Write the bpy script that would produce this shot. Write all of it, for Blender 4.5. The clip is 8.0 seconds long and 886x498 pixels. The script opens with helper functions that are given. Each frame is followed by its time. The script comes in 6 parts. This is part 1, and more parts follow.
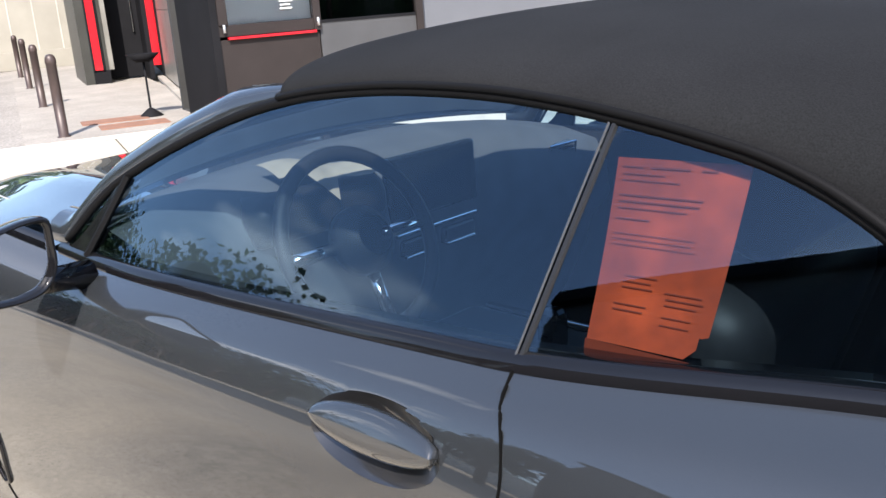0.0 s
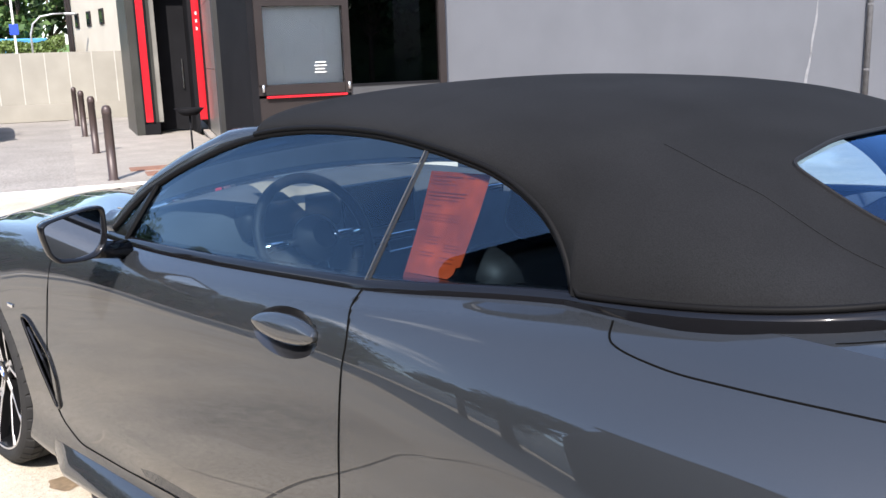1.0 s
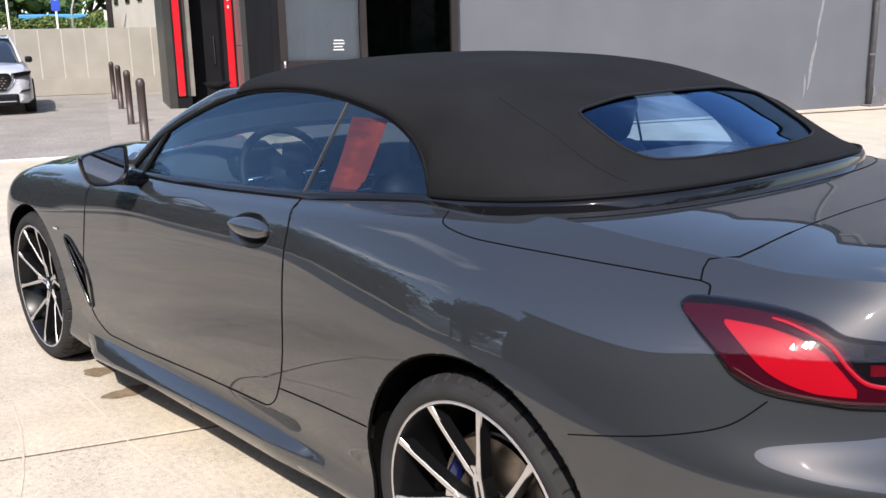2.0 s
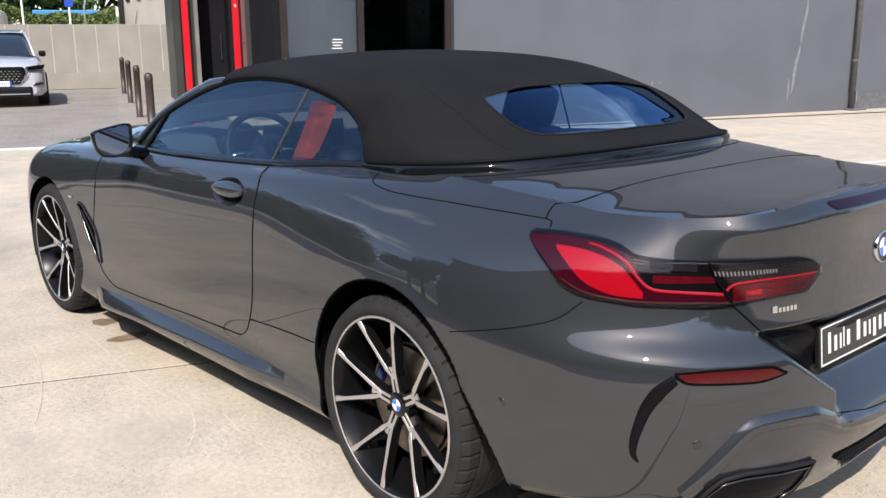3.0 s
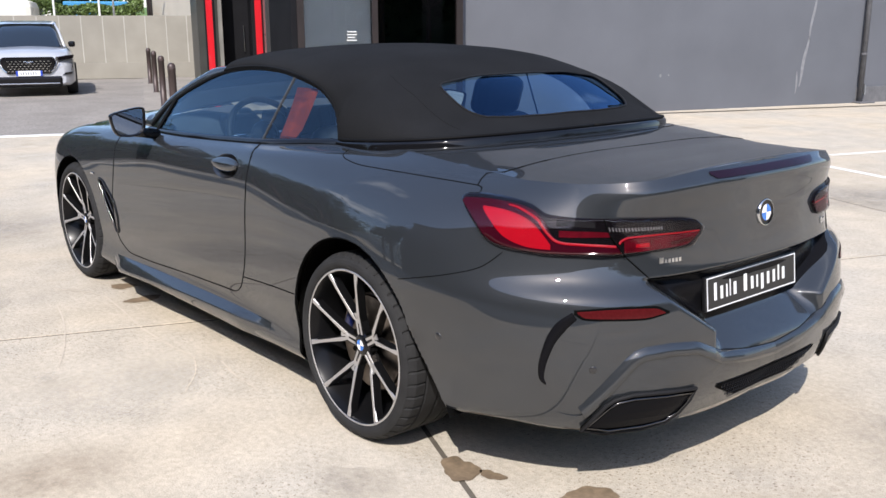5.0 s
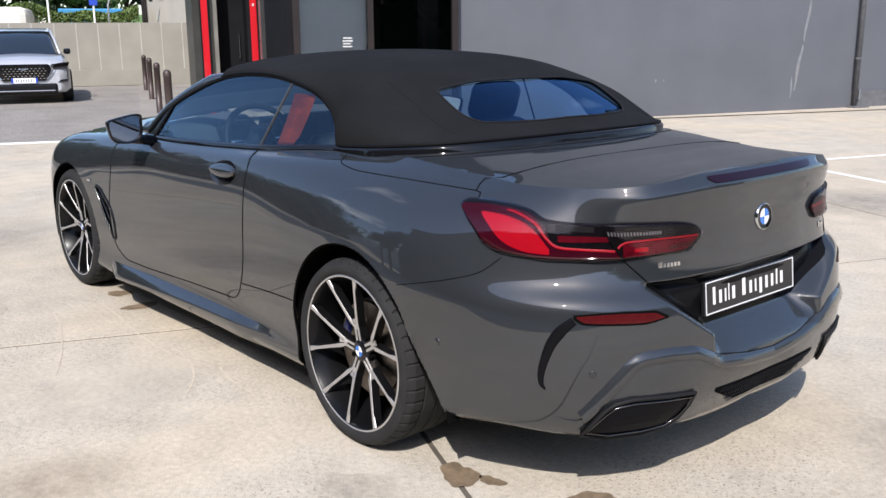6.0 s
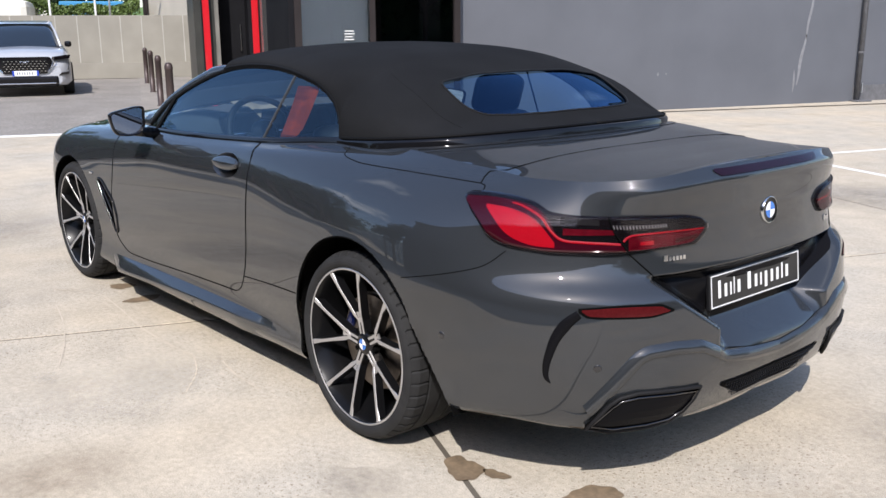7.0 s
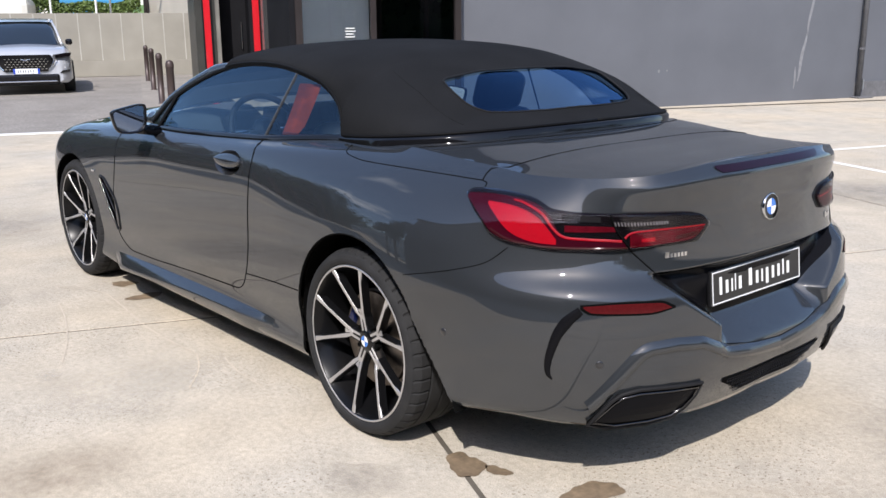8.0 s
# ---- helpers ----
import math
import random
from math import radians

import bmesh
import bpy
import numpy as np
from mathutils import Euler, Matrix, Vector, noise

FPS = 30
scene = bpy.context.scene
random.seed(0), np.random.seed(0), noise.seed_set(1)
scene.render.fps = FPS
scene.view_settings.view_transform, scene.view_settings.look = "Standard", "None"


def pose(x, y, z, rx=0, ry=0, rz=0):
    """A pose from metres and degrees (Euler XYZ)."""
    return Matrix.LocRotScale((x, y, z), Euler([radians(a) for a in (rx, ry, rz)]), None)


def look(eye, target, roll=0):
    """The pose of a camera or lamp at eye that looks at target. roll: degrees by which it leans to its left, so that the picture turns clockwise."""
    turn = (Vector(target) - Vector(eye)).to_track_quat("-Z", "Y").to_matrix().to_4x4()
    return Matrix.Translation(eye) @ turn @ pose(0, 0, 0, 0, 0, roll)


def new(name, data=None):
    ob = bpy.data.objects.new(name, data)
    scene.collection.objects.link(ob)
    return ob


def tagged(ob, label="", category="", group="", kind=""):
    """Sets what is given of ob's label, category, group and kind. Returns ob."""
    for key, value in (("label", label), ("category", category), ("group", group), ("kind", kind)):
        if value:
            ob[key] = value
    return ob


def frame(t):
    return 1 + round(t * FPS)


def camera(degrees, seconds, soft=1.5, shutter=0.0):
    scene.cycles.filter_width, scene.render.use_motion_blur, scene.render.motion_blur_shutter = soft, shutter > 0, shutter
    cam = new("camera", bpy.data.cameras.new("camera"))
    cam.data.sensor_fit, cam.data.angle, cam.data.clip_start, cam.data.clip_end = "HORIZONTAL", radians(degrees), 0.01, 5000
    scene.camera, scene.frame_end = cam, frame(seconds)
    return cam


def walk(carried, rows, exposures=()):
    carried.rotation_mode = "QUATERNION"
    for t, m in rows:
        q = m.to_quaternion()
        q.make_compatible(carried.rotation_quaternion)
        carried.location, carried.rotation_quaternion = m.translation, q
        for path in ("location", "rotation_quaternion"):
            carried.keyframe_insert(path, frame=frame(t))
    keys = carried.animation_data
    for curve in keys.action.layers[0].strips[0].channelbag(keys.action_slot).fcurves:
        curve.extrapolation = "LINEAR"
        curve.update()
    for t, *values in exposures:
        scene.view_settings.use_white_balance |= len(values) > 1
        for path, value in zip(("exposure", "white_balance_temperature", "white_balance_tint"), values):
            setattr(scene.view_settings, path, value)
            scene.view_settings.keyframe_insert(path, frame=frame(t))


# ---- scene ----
cam = camera(52.0, 8.0)
PATH = [
    (0, (-0.192, -1.54, 1.39), (-1.521, -0.154, 0.831), -4.0),
    (0.3, (0.005, -1.683, 1.402), (-1.347, -0.302, 0.887), -3.7),
    (0.5, (0.152, -1.748, 1.404), (-1.219, -0.375, 0.918), -3.1),
    (0.6, (0.236, -1.778, 1.402), (-1.142, -0.407, 0.932), -2.7),
    (1, (0.565, -1.901, 1.413), (-0.841, -0.541, 0.994), -1.9),
    (1.5, (0.934, -2.088, 1.406), (-0.494, -0.753, 0.985), -2.1),
    (2, (1.353, -2.207, 1.406), (-0.095, -0.905, 0.948), -1.2),
    (2.2, (1.504, -2.252, 1.409), (0.054, -0.955, 0.947), -0.6),
    (3.3, (2.17, -2.505, 1.404), (0.703, -1.223, 0.952), -0.3),
    (3.5, (2.294, -2.515, 1.407), (0.813, -1.249, 0.956), -0.2),
    (4, (2.46, -2.556, 1.411), (0.954, -1.327, 0.94), -0.6),
    (4.5, (2.496, -2.585, 1.417), (0.993, -1.361, 0.925), -0.4),
    (5, (2.509, -2.606, 1.419), (1.018, -1.36, 0.946), -0.2),
    (6.5, (2.495, -2.613, 1.416), (1.007, -1.358, 0.956), -0.4),
    (7, (2.488, -2.614, 1.413), (1.002, -1.363, 0.939), -0.3),
    (7.5, (2.489, -2.611, 1.41), (1.0, -1.366, 0.93), -0.3),
    (8, (2.492, -2.621, 1.414), (1.005, -1.372, 0.934), -0.4),
]
EXPOSURES = [(0, 1.64, 6600, 12), (0.5, 1.45, 6500, 12), (1.0, 1.44, 6500, 13), (1.5, 1.16, 6550, 13), (2.0, 1.03, 6600, 14), (3.5, .72, 6550, 14), (4.0, .70, 6500, 14), (4.5, .83, 6400, 13), (5.0, .80, 6350, 13), (6.5, .69, 6300, 13), (8.0, .71, 6300, 13)]
walk(cam, [(t, look(eye, target, roll)) for t, eye, target, roll in PATH], EXPOSURES)

# ---- light ----
SUN_WAY = Vector((-0.66, 0.74, -1.0)).normalized()
world = bpy.data.worlds.new("sky")
scene.world = world
world.use_nodes = True
wn, wl = world.node_tree.nodes, world.node_tree.links
sky = wn.new("ShaderNodeTexSky")
sky.sky_type, sky.sun_disc = "NISHITA", False
sky.sun_elevation = math.asin(-SUN_WAY.z)
sky.sun_rotation = math.atan2(-SUN_WAY.x, -SUN_WAY.y)
sky.dust_density, sky.ozone_density = 1.1, 2.4
# scattered fair-weather clouds over the whole sky
coord = wn.new("ShaderNodeTexCoord")
split, high, join = wn.new("ShaderNodeSeparateXYZ"), wn.new("ShaderNodeMath"), wn.new("ShaderNodeCombineXYZ")
high.operation, high.inputs[1].default_value = "ADD", 0.2
wl.new(coord.outputs["Generated"], split.inputs[0])
wl.new(split.outputs["Z"], high.inputs[0])
for k in (0, 1):
    flat = wn.new("ShaderNodeMath")
    flat.operation = "DIVIDE"
    wl.new(split.outputs[k], flat.inputs[0])
    wl.new(high.outputs[0], flat.inputs[1])
    wl.new(flat.outputs[0], join.inputs[k])
cmap = wn.new("ShaderNodeMapping")
cmap.inputs["Location"].default_value = (12.4, 6.0, -25.8)
cnoise = wn.new("ShaderNodeTexNoise")
cnoise.inputs["Scale"].default_value, cnoise.inputs["Detail"].default_value = 1.6, 7.0
cramp = wn.new("ShaderNodeValToRGB")
cramp.color_ramp.elements[0].position, cramp.color_ramp.elements[1].position = 0.63, 0.80
cmix = wn.new("ShaderNodeMixRGB")
cmix.inputs[2].default_value = (9.0, 9.3, 9.8, 1)
wl.new(join.outputs[0], cmap.inputs["Vector"])
wl.new(cmap.outputs["Vector"], cnoise.inputs["Vector"])
wl.new(cnoise.outputs[0], cramp.inputs["Fac"])
wl.new(cramp.outputs["Color"], cmix.inputs[0])
wl.new(sky.outputs["Color"], cmix.inputs[1])
wl.new(cmix.outputs["Color"], wn["Background"].inputs["Color"])
wn["Background"].inputs["Strength"].default_value = 0.15
sun = new("sun", bpy.data.lights.new("sun", "SUN"))
sun.data.energy, sun.data.angle, sun.data.color = 3.5, radians(0.53), (1.0, 0.95, 0.88)
sun.matrix_world = look((0, 0, 30), Vector((0, 0, 30)) + SUN_WAY)


# ---- materials ----
def material(name, colour, rough=0.6, metal=0.0, vary=0.12, size=0.3, bump=0.0, bump_size=0.01, coat=0.0, blotch=0.0,
             blotch_size=1.5, each=0.0, spec=0.5, fine=0.0, pits=0.0, coat_ior=1.5):
    """A surface with colour variation at two scales, fine relief and, if wished, a coat of lacquer. Sizes in metres."""
    m = bpy.data.materials.new(name)
    m.use_nodes = True
    nodes, links = m.node_tree.nodes, m.node_tree.links
    bsdf = nodes["Principled BSDF"]
    bsdf.inputs["Roughness"].default_value = rough
    bsdf.inputs["Metallic"].default_value = metal
    bsdf.inputs["Coat Weight"].default_value = coat
    bsdf.inputs["Coat Roughness"].default_value = 0.015
    bsdf.inputs["Coat IOR"].default_value = coat_ior
    bsdf.inputs["Specular IOR Level"].default_value = spec
    geo = nodes.new("ShaderNodeTexCoord")
    value = None

    def noise_value(scale, detail, low, high):
        tex = nodes.new("ShaderNodeTexNoise")
        tex.inputs["Scale"].default_value, tex.inputs["Detail"].default_value = scale, detail
        links.new(geo.outputs["Object"], tex.inputs["Vector"])
        rng = nodes.new("ShaderNodeMapRange")
        rng.inputs["From Min"].default_value, rng.inputs["From Max"].default_value = 0.3, 0.7
        rng.inputs["To Min"].default_value, rng.inputs["To Max"].default_value = low, high
        links.new(tex.outputs[0], rng.inputs["Value"])
        return rng.outputs["Result"]

    def times(a, b):
        if a is None:
            return b
        n = nodes.new("ShaderNodeMath")
        n.operation = "MULTIPLY"
        links.new(a, n.inputs[0])
        links.new(b, n.inputs[1])
        return n.outputs[0]

    if vary:
        value = times(value, noise_value(1 / size, 6, 1 - vary, 1 + vary))
    if fine:
        value = times(value, noise_value(1 / bump_size, 4, 1 - fine, 1 + fine))
    if pits:
        value = times(value, noise_value(140, 3, 1 - pits, 1 + pits * 0.35))
    if blotch:
        value = times(value, noise_value(1 / blotch_size, 5, 1 - blotch, 1 + blotch * 0.5))
    if each:
        info = nodes.new("ShaderNodeObjectInfo")
        rng = nodes.new("ShaderNodeMapRange")
        rng.inputs["To Min"].default_value, rng.inputs["To Max"].default_value = 1 - each, 1 + each
        links.new(info.outputs["Random"], rng.inputs["Value"])
        value = times(value, rng.outputs["Result"])
    if value is None:
        bsdf.inputs["Base Color"].default_value = (*colour, 1)
    else:
        scale = nodes.new("ShaderNodeVectorMath")
        scale.operation = "SCALE"
        scale.inputs[0].default_value = colour
        links.new(value, scale.inputs["Scale"])
        links.new(scale.outputs[0], bsdf.inputs["Base Color"])
    if bump:
        tex = nodes.new("ShaderNodeTexNoise")
        tex.inputs["Scale"].default_value, tex.inputs["Detail"].default_value = 1 / bump_size, 4
        links.new(geo.outputs["Object"], tex.inputs["Vector"])
        b = nodes.new("ShaderNodeBump")
        b.inputs["Strength"].default_value, b.inputs["Distance"].default_value = bump, bump_size * 0.3
        links.new(tex.outputs[0], b.inputs["Height"])
        links.new(b.outputs["Normal"], bsdf.inputs["Normal"])
    return m


def glass_material(name, tint, rough=0.0, mix=0.12, shine=(0.9, 0.95, 1)):
    """A pane: clear straight-through tint with a mirror coat whose gloss follows Fresnel."""
    m = bpy.data.materials.new(name)
    m.use_nodes = True
    nodes, links = m.node_tree.nodes, m.node_tree.links
    nodes.remove(nodes["Principled BSDF"])
    clear, gloss, blend = nodes.new("ShaderNodeBsdfTransparent"), nodes.new("ShaderNodeBsdfGlossy"), nodes.new("ShaderNodeMixShader")
    fres, add = nodes.new("ShaderNodeFresnel"), nodes.new("ShaderNodeMath")
    fres.inputs["IOR"].default_value = 1.5
    add.operation, add.inputs[1].default_value, add.use_clamp = "ADD", mix, True
    clear.inputs["Color"].default_value = (*tint, 1)
    gloss.inputs["Roughness"].default_value = rough
    gloss.inputs["Color"].default_value = (*shine, 1)
    links.new(fres.outputs[0], add.inputs[0])
    links.new(add.outputs[0], blend.inputs[0])
    links.new(clear.outputs[0], blend.inputs[1])
    links.new(gloss.outputs[0], blend.inputs[2])
    links.new(blend.outputs[0], nodes["Material Output"].inputs["Surface"])
    return m


PAINT = material("grey_metallic_paint", (0.0198, 0.0223, 0.0254), 0.55, 0.12, vary=0.03, size=0.4, fine=0.06, bump_size=0.0012, coat=1.0, spec=0.12, coat_ior=1.74)
PAINT_DARK = material("dark_grey_paint", (0.03, 0.03, 0.032), 0.3, 0.5, vary=0.03, coat=1.0)
FABRIC = material("black_fabric", (0.0106, 0.0110, 0.0120), 0.95, vary=0.14, size=0.25, bump=0.5, bump_size=0.0022, fine=0.3, spec=0.12, blotch=0.15, blotch_size=0.5)
# near-black for deep black parts and for the shade inside panel gaps
GAP = material("black_part_gap_shade", (0.003, 0.003, 0.003), 0.9, vary=0, spec=0.04)
RUBBER = material("black_rubber_seal", (0.006, 0.006, 0.0065), 0.6, vary=0.1, spec=0.08)
SEAL_GREY = material("grey_rubber_seal", (0.014, 0.014, 0.015), 0.6, vary=0.1, spec=0.12)
POST_EDGE = material("pane_edge_grey", (0.06, 0.061, 0.063), 0.4, 0.3, vary=0.05)
POST_GREY = material("grey_post_plastic", (0.009, 0.009, 0.0095), 0.45, vary=0.08, size=0.05)
GLOSS_BLACK = material("gloss_black", (0.006, 0.006, 0.007), 0.06, vary=0, spec=0.36)
TYRE = material("tyre_rubber", (0.025, 0.025, 0.0255), 0.75, vary=0.2, size=0.08, bump=0.3, bump_size=0.004, spec=0.15)
RIM_BLACK = material("rim_black", (0.005, 0.005, 0.0055), 0.3, 0.0, vary=0.05, coat=0.12, spec=0.15)
RIM_SILVER = material("rim_machined", (0.68, 0.67, 0.67), 0.50, 1.0, vary=0.05, size=0.05, bump=0.05, bump_size=0.002)
CHROME = material("chrome", (0.72, 0.72, 0.72), 0.08, 1.0, vary=0)
DISC = material("brake_disc_steel", (0.22, 0.19, 0.165), 0.38, 1.0, vary=0.25, size=0.03)
BLUE_PAINT = material("caliper_blue", (0.004, 0.010, 0.07), 0.3, 0.2, vary=0, coat=0.5)
RED_LENS = material("red_lens", (0.33, 0.004, 0.012), 0.05, vary=0.05, size=0.05)
RED_DARK = material("dark_red_lens", (0.038, 0.006, 0.006), 0.05, vary=0.05, size=0.05, spec=0.3)
REFLECTOR = material("red_reflector", (0.060, 0.006, 0.007), 0.12, vary=0.15, size=0.01, spec=0.3)
RED_MID = material("mid_red_lens", (0.080, 0.003, 0.008), 0.05, vary=0.35, size=0.03, spec=0.3)
LENS_EDGE = material("deep_red_lens", (0.034, 0.002, 0.007), 0.05, vary=0, spec=0.28)
BRAKE_LENS = material("purple_black_lens", (0.012, 0.003, 0.008), 0.05, vary=0, spec=0.3)
SMOKE_LENS = material("smoked_lens", (0.005, 0.004, 0.005), 0.04, vary=0, spec=0.28)
CLEAR_LENS = material("clear_lens_ribs", (0.42, 0.42, 0.45), 0.15, 0.7, vary=0.05)
GLASS = glass_material("side_glass", (0.58, 0.72, 0.81), mix=0.022, shine=(0.62, 0.82, 1.0))
SCREEN_GLASS = glass_material("windscreen_glass", (0.80, 0.88, 0.88), mix=0.0, shine=(0.5, 0.6, 0.7))
REAR_GLASS = glass_material("rear_glass", (0.56, 0.72, 0.90), mix=0.06, shine=(0.32, 0.56, 0.92))
LENS_COVER = glass_material("clear_lens_cover", (0.93, 0.90, 0.91), mix=0.0, shine=(0.45, 0.45, 0.48))
MIRROR = material("mirror_glass", (0.7, 0.72, 0.74), 0.0, 1.0, vary=0)
LEATHER = material("black_leather", (0.010, 0.010, 0.011), 0.55, vary=0.15, size=0.1, bump=0.2, bump_size=0.004, spec=0.25)
COVER_BEIGE = material("beige_cover", (0.20, 0.175, 0.135), 0.75, vary=0.12, size=0.05, bump=0.15, bump_size=0.003)
DASH_GREY = material("grey_dash_plastic", (0.055, 0.057, 0.060), 0.7, vary=0.15, size=0.08, bump=0.15, bump_size=0.003)
TRIM_GREY = material("grey_plastic", (0.05, 0.05, 0.052), 0.55, vary=0.1)
SCREEN = material("dark_screen", (0.006, 0.008, 0.010), 0.06, vary=0, coat=1.0)
WHITE_PAINT = material("white_letters", (0.8, 0.8, 0.8), 0.45, vary=0.02)
PLATE_BLACK = material("plate_black", (0.010, 0.010, 0.011), 0.3, vary=0)
ROUNDEL_BLUE = material("roundel_blue", (0.02, 0.16, 0.55), 0.2, vary=0, coat=1.0)
FILM = material("orange_red_sheet", (0.34, 0.042, 0.008), 0.45, vary=0.30, size=0.05, blotch=0.40, blotch_size=0.12)
FILM_INK = material("dark_red_ink", (0.165, 0.022, 0.006), 0.5, vary=0.1)


def concrete_material(name, warm, cool, speck):
    """Weathered cast concrete: warm and cool clouds, sandy grain, dark specks where the skin has worn off."""
    m = bpy.data.materials.new(name)
    m.use_nodes = True
    nodes, links = m.node_tree.nodes, m.node_tree.links
    bsdf = nodes["Principled BSDF"]
    bsdf.inputs["Roughness"].default_value, bsdf.inputs["Specular IOR Level"].default_value = 0.88, 0.3
    geo = nodes.new("ShaderNodeNewGeometry")

    def noise(scale, detail, f0, f1, t0, t1):
        tex, rng = nodes.new("ShaderNodeTexNoise"), nodes.new("ShaderNodeMapRange")
        tex.inputs["Scale"].default_value, tex.inputs["Detail"].default_value = scale, detail
        links.new(geo.outputs["Position"], tex.inputs["Vector"])
        for key, v in (("From Min", f0), ("From Max", f1), ("To Min", t0), ("To Max", t1)):
            rng.inputs[key].default_value = v
        links.new(tex.outputs[0], rng.inputs["Value"])
        return rng.outputs["Result"]

    def mix(kind, fac, a, b):
        n = nodes.new("ShaderNodeMixRGB")
        n.blend_type = kind
        for k, v in enumerate((fac, a, b)):
            if isinstance(v, (tuple, float)):
                n.inputs[k].default_value = (*v, 1) if isinstance(v, tuple) else v
            else:
                links.new(v, n.inputs[k])
        return n.outputs["Color"]

    def times(a, b):
        n = nodes.new("ShaderNodeMath")
        n.operation = "MULTIPLY"
        links.new(a, n.inputs[0])
        links.new(b, n.inputs[1])
        return n.outputs[0]

    colour = mix("MIX", noise(0.75, 6, 0.38, 0.62, 0.0, 1.0), warm, cool)
    grain = times(times(noise(4.5, 6, 0.3, 0.7, 0.90, 1.08), times(noise(42, 4, 0.3, 0.7, 0.86, 1.09), noise(260, 3, 0.3, 0.7, 0.74, 1.24))), noise(0.33, 4, 0.3, 0.7, 0.90, 1.06))
    gray = nodes.new("ShaderNodeCombineColor")
    for k in range(3):
        links.new(grain, gray.inputs[k])
    colour = mix("MULTIPLY", 1.0, colour, gray.outputs[0])
    worn = noise(1.5, 7, 0.42, 0.62, 0.12, 1.0)
    dots = noise(85, 3, 0.605, 0.655, 0.0, 0.85)
    colour = mix("MIX", times(worn, dots), colour, speck)
    colour = mix("MIX", times(noise(1.1, 8, 0.56, 0.72, 0.0, 0.42), noise(22, 5, 0.35, 0.6, 0.2, 1.0)), colour, (0.25, 0.19, 0.125))
    links.new(colour, bsdf.inputs["Base Color"])
    tex, bump = nodes.new("ShaderNodeTexNoise"), nodes.new("ShaderNodeBump")
    tex.inputs["Scale"].default_value, tex.inputs["Detail"].default_value = 110, 5
    links.new(geo.outputs["Position"], tex.inputs["Vector"])
    bump.inputs["Strength"].default_value, bump.inputs["Distance"].default_value = 0.4, 0.004
    links.new(tex.outputs[0], bump.inputs["Height"])
    links.new(bump.outputs["Normal"], bsdf.inputs["Normal"])
    return m


CONCRETE = concrete_material("pale_concrete", (0.515, 0.445, 0.342), (0.462, 0.418, 0.346), (0.15, 0.11, 0.07))
PAVING = material("grey_pavement", (0.268, 0.244, 0.214), 0.9, vary=0.12, size=0.5, bump=0.4, bump_size=0.02, fine=0.2, blotch=0.12)
ASPHALT = material("grey_asphalt", (0.246, 0.225, 0.200), 0.9, vary=0.12, size=0.8, bump=0.6, bump_size=0.03, fine=0.35, blotch=0.12)
GROUND = material("far_ground", (0.20, 0.19, 0.17), 0.95, vary=0.2, size=3)
ROAD_WHITE = material("worn_white_road_paint", (0.74, 0.72, 0.68), 0.8, vary=0.15, size=0.1)
STAIN = material("damp_stain", (0.185, 0.135, 0.085), 0.7, vary=0.25, size=0.08, fine=0.15, bump_size=0.02)
SCUFF = material("pale_scuff", (0.505, 0.440, 0.345), 0.85, vary=0.12, size=0.1)
WALL_GREY = material("grey_render", (0.104, 0.109, 0.122), 0.85, vary=0.06, size=0.8, bump=0.2, bump_size=0.02, blotch=0.10, blotch_size=1.8)
STREAK = material("pale_run_mark", (0.19, 0.192, 0.20), 0.85, vary=0.15, size=0.1)
PLINTH = material("dark_plinth", (0.11, 0.11, 0.115), 0.9, vary=0.2, size=0.1, bump=0.6, bump_size=0.04)
PANEL_DARK = material("anthracite_panel", (0.013, 0.013, 0.0145), 0.6, 0.0, vary=0.15, size=0.6, spec=0.02)
FRAME_BROWN = material("dark_bronze_frame", (0.026, 0.021, 0.020), 0.55, 0.0, vary=0.12, size=0.4, spec=0.15)
STONE_DARK = material("dark_stone_panel", (0.040, 0.040, 0.036), 0.4, vary=0.18, size=0.5, spec=0.2)
STONE_PANEL = material("grey_clad_panel", (0.190, 0.182, 0.162), 0.30, 0.0, spec=0.5, vary=0.18, size=0.5, blotch=0.15, blotch_size=0.8)
RED_STRIP = material("bright_red_strip", (0.54, 0.008, 0.016), 0.3, vary=0.04, coat=0.6)
SHOP_GLASS = glass_material("shop_glass", (0.93, 0.94, 0.94), mix=0.02)
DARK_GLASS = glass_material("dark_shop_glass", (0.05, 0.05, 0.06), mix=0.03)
FENCE = material("cream_concrete_fence", (0.282, 0.264, 0.222), 0.85, vary=0.06, size=0.6, bump=0.2, bump_size=0.02, blotch=0.08, blotch_size=1.2, each=0.03)
FENCE_PALE = material("pale_joint_strip", (0.40, 0.385, 0.34), 0.8, vary=0.1, size=0.3)
BOLLARD = material("brown_bollard", (0.055, 0.038, 0.034), 0.45, 0.2, vary=0.15, size=0.1)
HOUSE_YELLOW = material("pale_yellow_render", (0.45, 0.41, 0.335), 0.9, vary=0.06, size=1.0)
HOUSE_WHITE = material("pale_render", (0.72, 0.70, 0.62), 0.9, vary=0.06, size=1.0)
ROOF_TILE = material("roof_tile", (0.30, 0.14, 0.09), 0.9, vary=0.2, size=0.3)
HALL_DARK = material("dark_grey_cladding", (0.055, 0.056, 0.058), 0.8, vary=0.12, size=1.2, bump=0.2, bump_size=0.05)
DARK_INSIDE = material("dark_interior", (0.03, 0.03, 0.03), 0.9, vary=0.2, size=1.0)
LEAF = material("foliage", (0.055, 0.105, 0.022), 0.6, vary=0.45, size=0.8)
